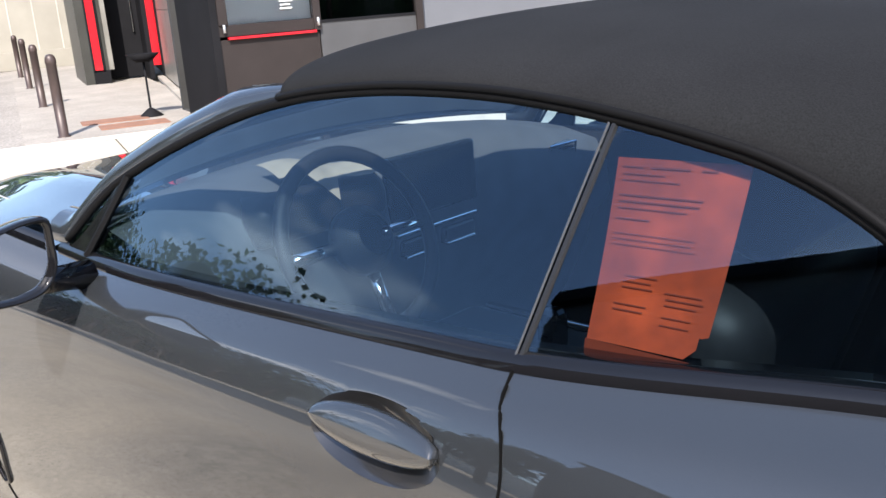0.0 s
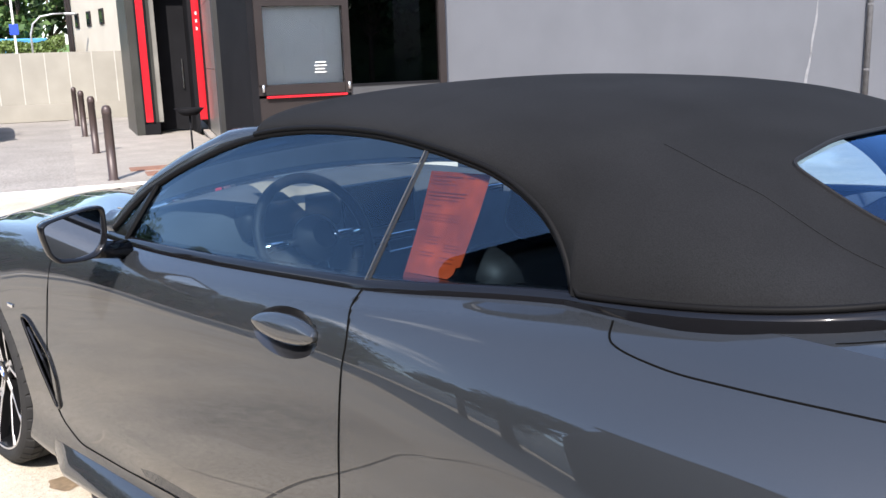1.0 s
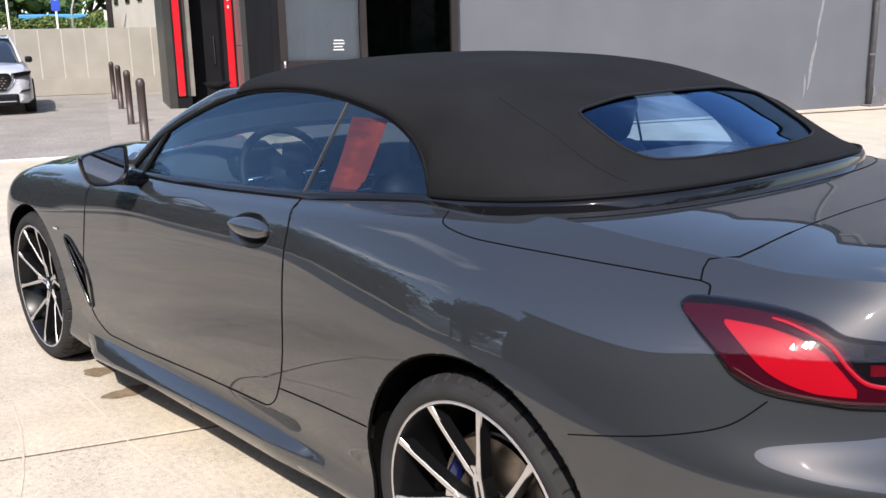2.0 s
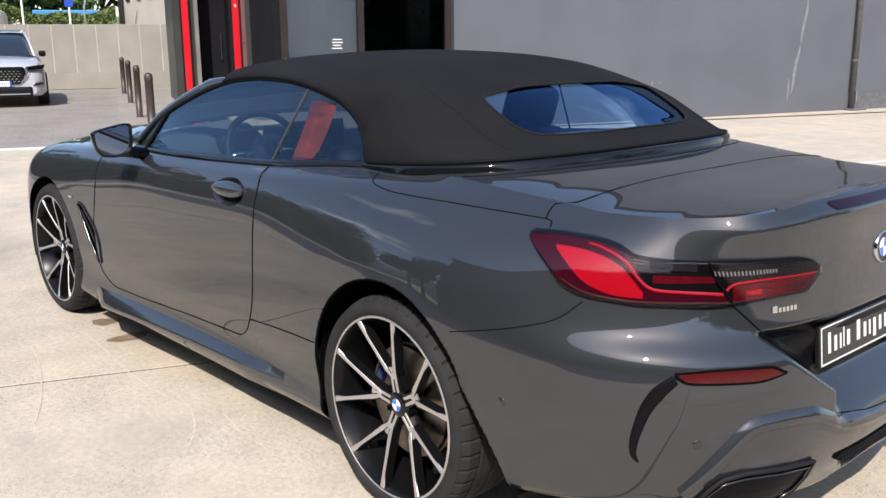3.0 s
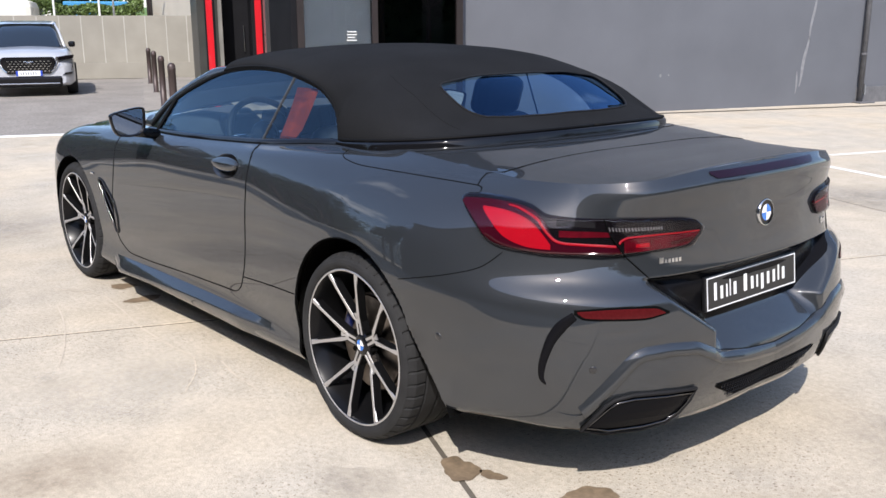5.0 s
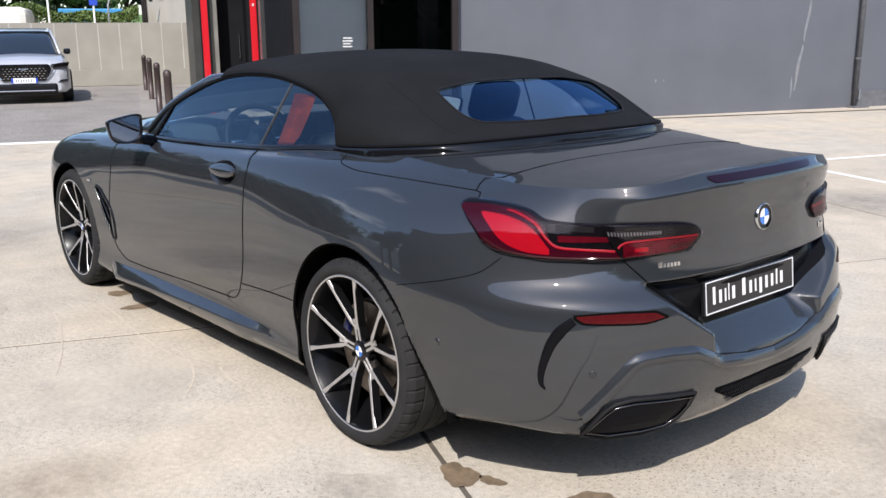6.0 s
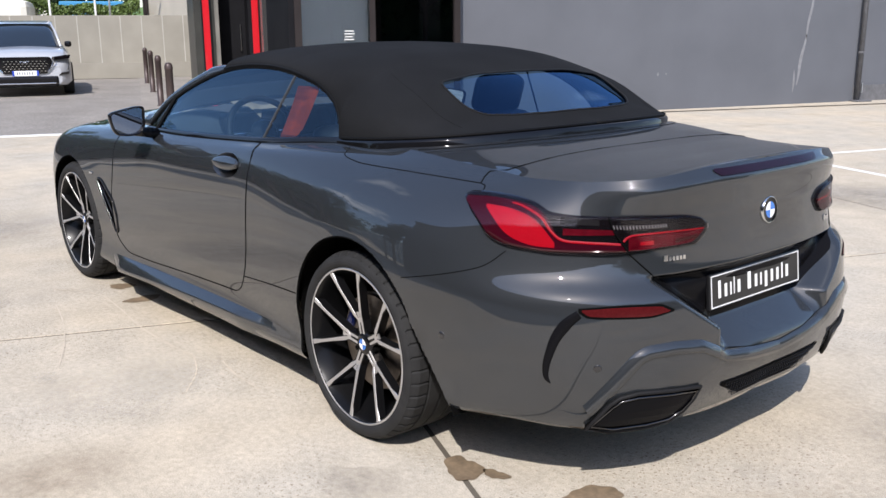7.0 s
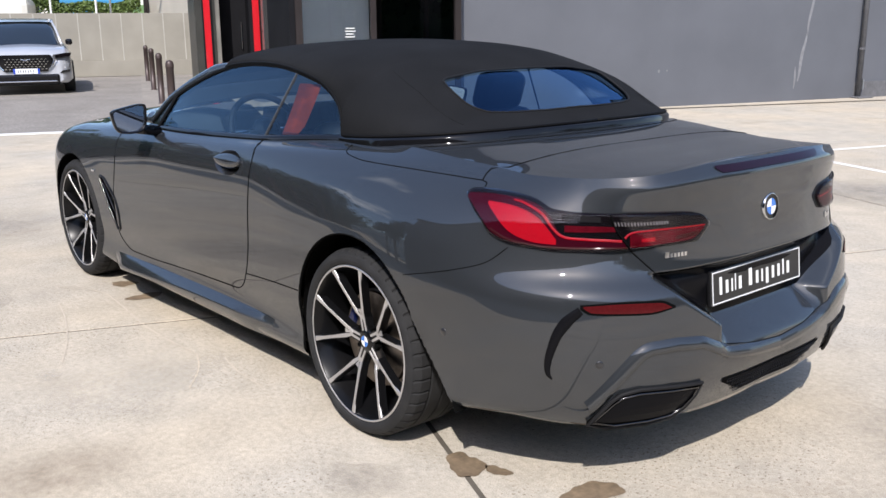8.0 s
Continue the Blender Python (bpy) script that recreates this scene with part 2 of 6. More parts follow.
LEAF_DARK = material("dark_foliage", (0.030, 0.060, 0.016), 0.65, vary=0.45, size=0.9)
GRASS = material("grass_bank", (0.10, 0.17, 0.035), 0.9, vary=0.3, size=0.5)
BARK = material("bark", (0.09, 0.065, 0.045), 0.9, vary=0.3, size=0.1, bump=0.5, bump_size=0.03)
GALV = material("galvanised_steel", (0.42, 0.43, 0.44), 0.45, 0.8, vary=0.1)
BANNER = material("blue_banner", (0.04, 0.24, 0.46), 0.6, vary=0.15, size=0.8)
EXHAUST_BLACK = material("exhaust_black", (0.006, 0.006, 0.007), 0.22, vary=0, spec=0.05)
BLACK_CHROME = material("black_chrome", (0.10, 0.10, 0.105), 0.12, 1.0, vary=0)
SILVER_PAINT = material("silver_car_paint", (0.50, 0.515, 0.545), 0.35, 0.3, vary=0.03, coat=1.0)
DARK_CARGLASS = material("dark_car_glass", (0.012, 0.016, 0.020), 0.04, vary=0, coat=1.0)
PLATE_WHITE = material("plate_white", (0.75, 0.77, 0.8), 0.4, vary=0.03)
PLATE_BLUE = material("plate_blue", (0.02, 0.06, 0.42), 0.4, vary=0)
MAT_BROWN = material("rust_brown_mat", (0.20, 0.10, 0.065), 0.9, vary=0.2, size=0.1)


def soft_stain(name, colour, strength):
    """A stain that thins out towards its rim, with a ragged edge."""
    m = bpy.data.materials.new(name)
    m.use_nodes = True
    nodes, links = m.node_tree.nodes, m.node_tree.links
    bsdf = nodes["Principled BSDF"]
    bsdf.inputs["Base Color"].default_value, bsdf.inputs["Roughness"].default_value = (*colour, 1), 0.85
    geo, tex, ramp, mul = nodes.new("ShaderNodeTexCoord"), nodes.new("ShaderNodeTexNoise"), nodes.new("ShaderNodeMapRange"), nodes.new("ShaderNodeMath")
    ctr, dist = nodes.new("ShaderNodeVectorMath"), nodes.new("ShaderNodeVectorMath")
    ctr.operation, dist.operation = "SUBTRACT", "LENGTH"
    ctr.inputs[1].default_value = (0.5, 0.5, 0.0)
    flat = nodes.new("ShaderNodeVectorMath")
    flat.operation, flat.inputs[1].default_value = "MULTIPLY", (1.0, 1.0, 0.0)
    links.new(geo.outputs["Generated"], ctr.inputs[0])
    links.new(ctr.outputs[0], flat.inputs[0])
    links.new(flat.outputs[0], dist.inputs[0])
    ramp.inputs["From Min"].default_value, ramp.inputs["From Max"].default_value = 0.48, 0.12
    links.new(dist.outputs["Value"], ramp.inputs["Value"])
    tex.inputs["Scale"].default_value, tex.inputs["Detail"].default_value = 14.0, 8.0
    links.new(geo.outputs["Object"], tex.inputs["Vector"])
    mul.operation = "MULTIPLY"
    links.new(ramp.outputs["Result"], mul.inputs[0])
    links.new(tex.outputs[0], mul.inputs[1])
    gain = nodes.new("ShaderNodeMath")
    gain.operation, gain.inputs[1].default_value, gain.use_clamp = "MULTIPLY", strength, True
    links.new(mul.outputs[0], gain.inputs[0])
    clear, mix = nodes.new("ShaderNodeBsdfTransparent"), nodes.new("ShaderNodeMixShader")
    links.new(gain.outputs[0], mix.inputs[0])
    links.new(clear.outputs[0], mix.inputs[1])
    links.new(bsdf.outputs[0], mix.inputs[2])
    links.new(mix.outputs[0], nodes["Material Output"].inputs["Surface"])
    return m


DIRT = soft_stain("grey_dirt_stain", (0.22, 0.20, 0.175), 0.5)
DIRT_BROWN = soft_stain("brown_dirt_stain", (0.29, 0.22, 0.15), 0.45)
SCUFF_SOFT = soft_stain("pale_worn_patch", (0.60, 0.55, 0.46), 0.5)
JOINT = material("dark_joint_filler", (0.10, 0.085, 0.066), 0.9, vary=0.2, size=0.1)
LEAF_PALE = material("light_hedge_leaf", (0.080, 0.122, 0.024), 0.6, vary=0.4, size=0.5)
# pale grey for lettering bars and for the shop window's painted reflection
PALE_GREY = material("pale_bars_and_reflection", (0.54, 0.54, 0.525), 0.8, vary=0.06, size=0.5)


# ---- shape helpers ----
def part(name, bm, mat, parent=None, label="", smooth=False):
    """Links a bmesh as one mesh object under a thing or a part."""
    me = bpy.data.meshes.new(name)
    bm.normal_update()
    bm.to_mesh(me)
    bm.free()
    for m in mat if isinstance(mat, (list, tuple)) else [mat]:
        me.materials.append(m)
    if smooth:
        me.shade_smooth()
    ob = new(name, me)
    if parent:
        ob.parent = parent
    if label:
        ob["label"] = label
    return ob


def thing(name, label, category, group="", kind="", m=None):
    ob = new(name)
    ob.empty_display_size = 0.2
    tagged(ob, label, category, group, kind)
    if m is not None:
        ob.matrix_basis = m
    return ob


def sheet(pts, closed_u=False):
    """A quad mesh from an array of points [n, m, 3]."""
    pts = np.asarray(pts, float)
    n, m = pts.shape[:2]
    bm = bmesh.new()
    vs = [[bm.verts.new(p) for p in row] for row in pts]
    for i in range(n if closed_u else n - 1):
        for j in range(m - 1):
            a, b, c, d = vs[i][j], vs[(i + 1) % n][j], vs[(i + 1) % n][j + 1], vs[i][j + 1]
            if (a.co - b.co).length < 1e-6 and (c.co - d.co).length < 1e-6:
                continue
            try:
                bm.faces.new((a, b, c, d))
            except ValueError:
                pass
    return bm


def box(bm, x0, x1, y0, y1, z0, z1, m=None):
    vs = [bm.verts.new((x, y, z)) for x in (x0, x1) for y in (y0, y1) for z in (z0, z1)]
    for f in ((0, 1, 3, 2), (4, 6, 7, 5), (0, 4, 5, 1), (2, 3, 7, 6), (0, 2, 6, 4), (1, 5, 7, 3)):
        bm.faces.new([vs[i] for i in f])
    if m is not None:
        for v in vs:
            v.co = m @ v.co
    return vs


def soft_box(x0, x1, y0, y1, z0, z1, r=0.01, seg=2, m=None):
    """A block with rounded edges."""
    bm = bmesh.new()
    box(bm, x0, x1, y0, y1, z0, z1)
    if r:
        bmesh.ops.bevel(bm, geom=bm.edges[:], offset=r, segments=seg, affect="EDGES", profile=0.5)
    if m is not None:
        bm.transform(m)
    return bm


def tube(points, radius, seg=6, closed=False):
    """A round bar along a run of points."""
    pts = [Vector(p) for p in points]
    bm, rings = bmesh.new(), []
    n = len(pts)
    side = None
    for i, p in enumerate(pts):
        a, b = (pts[i - 1], pts[(i + 1) % n]) if closed else (pts[max(i - 1, 0)], pts[min(i + 1, n - 1)])
        way = (b - a).normalized()
        if side is None:
            side = way.orthogonal().normalized()
        side = (side - way * side.dot(way)).normalized()
        up = way.cross(side)
        r = radius[i] if isinstance(radius, (list, tuple)) else radius
        rings.append([bm.verts.new(p + (side * math.cos(2 * math.pi * k / seg) + up * math.sin(2 * math.pi * k / seg)) * r) for k in range(seg)])
    for i in range(n if closed else n - 1):
        for k in range(seg):
            bm.faces.new((rings[i][k], rings[i][(k + 1) % seg], rings[(i + 1) % n][(k + 1) % seg], rings[(i + 1) % n][k]))
    if not closed:
        bm.faces.new(rings[0][::-1])
        bm.faces.new(rings[-1])
    return bm


def lathe(profile, seg=48, axis="y"):
    """Turns a run of (radius, along) about an axis."""
    rows = []
    for k in range(seg):
        a = 2 * math.pi * k / seg
        c, s = math.cos(a), math.sin(a)
        rows.append([(r * c, h, r * s) if axis == "y" else (r * c, r * s, h) for r, h in profile])
    bm = sheet(rows, closed_u=True)
    bmesh.ops.remove_doubles(bm, verts=bm.verts[:], dist=1e-6)
    bmesh.ops.recalc_face_normals(bm, faces=bm.faces[:])
    return bm


def prism(outline, lo, hi, axis=1, r=0.0):
    """Extrudes a flat outline (pairs) along an axis from lo to hi."""
    bm = bmesh.new()

    def at(p, h):
        q = [p[0], p[1]]
        q.insert(axis, h)
        return bm.verts.new(q)

    a, b = [at(p, lo) for p in outline], [at(p, hi) for p in outline]
    n = len(outline)
    bm.faces.new(a)
    bm.faces.new(b[::-1])
    for i in range(n):
        bm.faces.new((a[i], b[i], b[(i + 1) % n], a[(i + 1) % n]))
    bmesh.ops.recalc_face_normals(bm, faces=bm.faces[:])
    if r:
        bmesh.ops.bevel(bm, geom=bm.edges[:], offset=r, segments=2, affect="EDGES", profile=0.5)
    return bm


def smooth_line(knots, values, at):
    """Monotone cubic interpolation (Fritsch-Carlson) of values over knots."""
    x, y, q = np.asarray(knots, float), np.asarray(values, float), np.asarray(at, float)
    h = np.diff(x)
    d = np.diff(y) / h
    m = np.zeros_like(y)
    m[0], m[-1] = d[0], d[-1]
    for i in range(1, len(x) - 1):
        if d[i - 1] * d[i] > 0:
            w1, w2 = 2 * h[i] + h[i - 1], h[i] + 2 * h[i - 1]
            m[i] = (w1 + w2) / (w1 / d[i - 1] + w2 / d[i])
    i = np.clip(np.searchsorted(x, q) - 1, 0, len(x) - 2)
    t = (q - x[i]) / h[i]
    return ((1 + 2 * t) * (1 - t) ** 2 * y[i] + t * (1 - t) ** 2 * h[i] * m[i] + t * t * (3 - 2 * t) * y[i + 1] + t * t * (t - 1) * h[i] * m[i + 1])


def round_line(knots, values, at):
    """Cubic through values with free tangents (may swing past a knot, for plan curves)."""
    x, y, q = np.asarray(knots, float), np.asarray(values, float), np.asarray(at, float)
    m = np.gradient(y, x)
    i = np.clip(np.searchsorted(x, q) - 1, 0, len(x) - 2)
    h = x[i + 1] - x[i]
    t = (q - x[i]) / h
    return ((1 + 2 * t) * (1 - t) ** 2 * y[i] + t * (1 - t) ** 2 * h * m[i] + t * t * (3 - 2 * t) * y[i + 1] + t * t * (t - 1) * h * m[i + 1])


def inside(x, y, poly):
    hit = False
    for (ax, ay), (bx, by) in zip(poly, poly[1:] + poly[:1]):
        if (ay > y) != (by > y) and x < (bx - ax) * (y - ay) / (by - ay) + ax:
            hit = not hit
    return hit


def nearest_on(x, y, poly):
    best = None
    for (ax, ay), (bx, by) in zip(poly, poly[1:] + poly[:1]):
        dx, dy = bx - ax, by - ay
        t = max(0, min(1, ((x - ax) * dx + (y - ay) * dy) / (dx * dx + dy * dy + 1e-12)))
        px, py = ax + t * dx, ay + t * dy
        dist = math.hypot(px - x, py - y)
        if best is None or dist < best[0]:
            best = (dist, px, py)
    return best


def rounded(poly, r, seg=4):
    """The outline with its corners rounded."""
    out = []
    for i, p in enumerate(poly):
        a, b = Vector(poly[i - 1]), Vector(poly[(i + 1) % len(poly)])
        p = Vector(p)
        u, v = a - p, b - p
        k = min(r, u.length * 0.45, v.length * 0.45)
        s, e = p + u.normalized() * k, p + v.normalized() * k
        for j in range(seg + 1):
            t = j / seg
            out.append(tuple((1 - t) ** 2 * s + 2 * t * (1 - t) * p + t * t * e))
    return out


# ---- the convertible: rear axle over the origin, nose towards -x, its left flank towards -y ----
car = thing("convertible_car", "dark grey metallic convertible with raised black fabric roof on concrete", "car")

# plan of the widest line, nose centre to tail centre, and at each knot the flank's profile:
# (inset from the plan line, height) from the underside's edge up to the edge of the bonnet, belt or boot
FLANK = [
    (-3.72, 0.00, [(.20, .20), (.10, .20), (.05, .25), (.03, .33), (.00, .42), (.00, .50), (.01, .58), (.03, .64), (.07, .69), (.13, .715)]),
    (-3.65, 0.50, [(.20, .20), (.10, .20), (.05, .25), (.03, .33), (.00, .42), (.00, .50), (.01, .59), (.03, .65), (.07, .70), (.13, .735)]),
    (-3.47, 0.785, [(.20, .20), (.10, .20), (.04, .25), (.02, .33), (.00, .42), (.00, .52), (.01, .62), (.03, .69), (.07, .745), (.14, .775)]),
    (-3.20, 0.905, [(.16, .19), (.08, .19), (.02, .24), (.01, .32), (.00, .43), (.00, .55), (.01, .67), (.035, .755), (.09, .815), (.17, .840)]),
    (-2.82, 0.930, [(.14, .18), (.05, .18), (.01, .23), (.01, .31), (.00, .44), (.00, .58), (.012, .71), (.05, .815), (.115, .873), (.20, .895)]),
    (-2.35, 0.915, [(.12, .15), (.04, .15), (.005, .20), (.015, .29), (.004, .42), (.00, .57), (.006, .71), (.025, .82), (.075, .888), (.155, .918)]),
    (-1.60, 0.905, [(.12, .152), (.035, .155), (.00, .20), (.020, .285), (.004, .41), (.00, .56), (.004, .70), (.012, .815), (.042, .892), (.090, .930)]),
    (-0.85, 0.912, [(.12, .165), (.035, .168), (.00, .215), (.020, .295), (.004, .42), (.00, .57), (.004, .71), (.013, .83), (.048, .922), (.105, .962)]),
    (-0.35, 0.938, [(.13, .175), (.045, .18), (.01, .225), (.020, .30), (.004, .43), (.00, .58), (.006, .72), (.030, .852), (.105, .955), (.205, .998)]),
    (0.00, 0.955, [(.14, .18), (.055, .185), (.02, .23), (.020, .31), (.004, .44), (.00, .60), (.012, .745), (.058, .874), (.155, .964), (.245, 1.010)]),
    (0.40, 0.935, [(.13, .235), (.04, .24), (.015, .27), (.010, .32), (.000, .45), (.00, .62), (.022, .750), (.075, .862), (.165, .942), (.250, .988)]),
    (0.68, 0.865, [(.12, .262), (.045, .266), (.02, .295), (.010, .36), (.000, .48), (.010, .636), (.050, .722), (.098, .860), (.160, .930), (.215, .972)]),
    (0.86, 0.745, [(.15, .248), (.06, .25), (.03, .285), (.012, .35), (.000, .49), (.013, .640), (.066, .718), (.110, .860), (.138, .930), (.165, .975)]),
    (1.00, 0.53, [(.17, .244), (.08, .247), (.04, .290), (.015, .36), (.000, .50), (.014, .640), (.066, .716), (.080, .860), (.070, .950), (.090, .992)]),
    (1.055, 0.27, [(.18, .235), (.08, .245), (.045, .30), (.018, .37), (.000, .475), (.016, .640), (.066, .716), (.077, .860), (.064, .965), (.095, 1.010)]),
    (1.065, 0.00, [(.18, .24), (.08, .25), (.05, .31), (.020, .37), (.000, .470), (.018, .640), (.066, .716), (.076, .860), (.064, .965), (.095, 1.012)]),
]
kx, ky = [k[0] for k in FLANK], [k[1] for k in FLANK]
step = [math.hypot(kx[i + 1] - kx[i], ky[i + 1] - ky[i]) for i in range(len(kx) - 1)]
KNOT = np.concatenate([[0], np.cumsum(step)])
LONG = KNOT[-1]
wide_k = np.concatenate([[-KNOT[1]], KNOT, [2 * LONG - KNOT[-2]]])
S = np.concatenate([np.linspace(0, 0.90 * LONG, 400, endpoint=False), np.linspace(0.90 * LONG, LONG, 130)])
PX = round_line(wide_k, [kx[1]] + kx + [kx[-2]], S)
PY = round_line(wide_k, [-ky[1]] + ky + [-ky[-2]], S)
PY[0] = PY[-1] = 0.0
TX, TY = np.gradient(PX, S), np.gradient(PY, S)
TL = np.hypot(TX, TY)
NX, NY = -TY / TL, TX / TL
NX[0], NY[0], NX[-1], NY[-1] = -1, 0, 1, 0
LEVELS = 10
INSET = np.array([smooth_line(KNOT, [k[2][j][0] for k in FLANK], S) for j in range(LEVELS)]).T
HEIGHT = np.array([smooth_line(KNOT, [k[2][j][1] for k in FLANK], S) for j in range(LEVELS)]).T
VF = np.concatenate([np.linspace(0, 4, 33, endpoint=False), np.linspace(4, 6.2, 48, endpoint=False), np.linspace(6.2, LEVELS - 1, 24)])
DF = np.array([smooth_line(range(LEVELS), row, VF) for row in INSET])
ZF = np.array([smooth_line(range(LEVELS), row, VF) for row in HEIGHT])
# plate recess: a scoop under the boot lid with slanting sides
behind = (LONG - S)[:, None] * np.ones_like(ZF)
side_at = np.interp(ZF, [.44, .533, .704], [.292, .285, .548])
mask = np.clip((side_at - behind) / 0.07 + 0.5, 0, 1)
DF = DF + mask * mask * (3 - 2 * mask) * np.interp(ZF, [.435, .455, .530, .60, .693, .708], [0, .010, .100, .094, .052, 0])
BX, BY, BZ = PX[:, None] - NX[:, None] * DF, np.maximum(PY[:, None] - NY[:, None] * DF, 0), ZF
BY[0], BY[-1] = 0, 0


def flank(s, z, side=-1, off=0.0):
    """The point of the car's flank at the way s along the plan and the height z, lifted by off."""
    def raw(s, z):
        a = min(max(int(np.searchsorted(S, s, "right")) - 1, 0), len(S) - 2)
        f = min(max((s - S[a]) / (S[a + 1] - S[a]), 0.0), 1.0)
        out = []
        for arr in (BX, BY):
            p0, p1 = np.interp(z, BZ[a], arr[a]), np.interp(z, BZ[a + 1], arr[a + 1])
            out.append(p0 * (1 - f) + p1 * f)
        return Vector((out[0], out[1], z))
    p = raw(s, z)
    if off:
        u, w = raw(min(s + 0.02, LONG), z) - raw(max(s - 0.02, 0), z), raw(s, z + 0.012) - raw(s, z - 0.012)
        nrm = w.cross(u)
        nrm = nrm.normalized() if nrm.length > 1e-9 else Vector((1, 0, 0))
        mid = Vector((np.interp(s, S, NX), np.interp(s, S, NY), 0))
        if nrm.dot(mid) < 0:
            nrm = -nrm
        p = p + nrm * off
    return Vector((p.x, p.y * side, p.z))


def s_at_x(x):
    """Way along the plan where the flank line passes x."""
    return float(np.interp(x, PX, S))


half = int(np.searchsorted(S, LONG * 0.55))


def s_at_y(y):
    """Way along the plan round the tail where it passes the distance y from the middle."""
    return float(np.interp(-abs(y), -PY[half:], S[half:]))


def patch(corners, side, off, nu=14, nv=6, skirt=0.012):
    """A curved plate on the flank. corners: runs (s, low, high) along it; its rim drops back into the body."""
    ss = [c[0] for c in corners]
    grid = []
    for i in range(nu + 1):
        s = ss[0] + (ss[-1] - ss[0]) * i / nu
        lo, hi = smooth_line(ss, [c[1] for c in corners], [s])[0], smooth_line(ss, [c[2] for c in corners], [s])[0]
        row = [flank(s, lo, side, off - skirt)] + [flank(s, lo + (hi - lo) * j / nv, side, off) for j in range(nv + 1)] + [flank(s, hi, side, off - skirt)]
        grid.append(row)
    ends = []
    for k in (0, -1):
        s = ss[k]
        row = [flank(s, grid[k][j].z, side, off - skirt) for j in range(len(grid[k]))]
        ends.append(row)
    bm = sheet([ends[0]] + grid + [ends[1]])
    bmesh.ops.remove_doubles(bm, verts=bm.verts[:], dist=1e-5)
    bmesh.ops.recalc_face_normals(bm, faces=bm.faces[:])
    return bm


def plate(lo, hi, side, lift, nu=40, nv=8, skirt=0.012):
    """As patch(), from a lower and an upper outline of (way ahead of the tail centre, height)."""
    lo, hi = sorted((LONG - q, z) for q, z in lo), sorted((LONG - q, z) for q, z in hi)
    s0, s1 = max(lo[0][0], hi[0][0]), min(lo[-1][0], hi[-1][0])
    ss = [s0 + (s1 - s0) * i / nu for i in range(nu + 1)]
    a, b = smooth_line([p[0] for p in lo], [p[1] for p in lo], ss), smooth_line([p[0] for p in hi], [p[1] for p in hi], ss)
    rows = []
    for s, u, v in zip(ss, a, b):
        off = lift(LONG - s) if callable(lift) else lift
        rows.append([flank(s, u, side, off - skirt)] + [flank(s, u + (v - u) * j / nv, side, off) for j in range(nv + 1)] + [flank(s, v, side, off - skirt)])
    ends = [lift(LONG - s) if callable(lift) else lift for s in (ss[0], ss[-1])]
    rows = [[flank(ss[0], p.z, side, ends[0] - skirt) for p in rows[0]]] + rows + [[flank(ss[-1], p.z, side, ends[1] - skirt) for p in rows[-1]]]
    bm = sheet(rows)
    bmesh.ops.remove_doubles(bm, verts=bm.verts[:], dist=1e-5)
    bmesh.ops.recalc_face_normals(bm, faces=bm.faces[:])
    return bm


def ribbon(run, width, side, off, n=40, skirt=0.006, slope=0.0):
    """A narrow raised band along a run of (way ahead of the tail centre, height)."""
    t = np.linspace(0, len(run) - 1, n)
    ss = [LONG - v for v in round_line(range(len(run)), [r[0] for r in run], t)]
    zz = round_line(range(len(run)), [r[1] for r in run], t)
    rows = []
    for i in range(n):
        a, b = max(i - 1, 0), min(i + 1, n - 1)
        ds, dz = ss[b] - ss[a], zz[b] - zz[a]
        k = math.hypot(ds, dz) or 1
        w = (width(i / (n - 1)) if callable(width) else width) / 2
        us, uz = -dz / k * w, ds / k * w
        up = off(LONG - ss[i]) if callable(off) else off
        rows.append([flank(ss[i] + us * f, zz[i] + uz * f, side, o) for f, o in ((-1.1, up - skirt), (-1, up), (0, up * 1.05 - slope / 2), (1, up - slope), (1.1, up - slope - skirt))])
    bm = sheet(rows)
    bmesh.ops.recalc_face_normals(bm, faces=bm.faces[:])
    return bm


# panel gaps are thin tubes laid on the body, their shade put into the colour
def seam(points, name="panel_gap", radius=0.0023, mat=GAP, parent=None):
    return part(name, tube(points, radius, 5), mat, parent or car)


def along(knots, side=-1, off=0.0, n=40):
    """Points on the flank along a run of (s, z)."""
    t = np.linspace(0, len(knots) - 1, n)
    ss, zz = smooth_line(range(len(knots)), [k[0] for k in knots], t), smooth_line(range(len(knots)), [k[1] for k in knots], t)
    return [flank(s, z, side, off) for s, z in zip(ss, zz)]


DOOR = rounded([(-0.820, 1.1), (-0.803, 0.955), (-0.770, 0.922), (-0.755, 0.88), (-0.759, 0.80), (-0.766, 0.68), (-0.769, 0.56), (-0.796, 0.456), (-0.842, 0.375), (-0.91, 0.328), (-1.37, 0.305), (-1.82, 0.279),
                (-2.12, 0.274), (-2.235, 0.33), (-2.250, 0.51), (-2.208, 0.70), (-2.19, 0.87), (-2.16, 1.1)], 0.05)
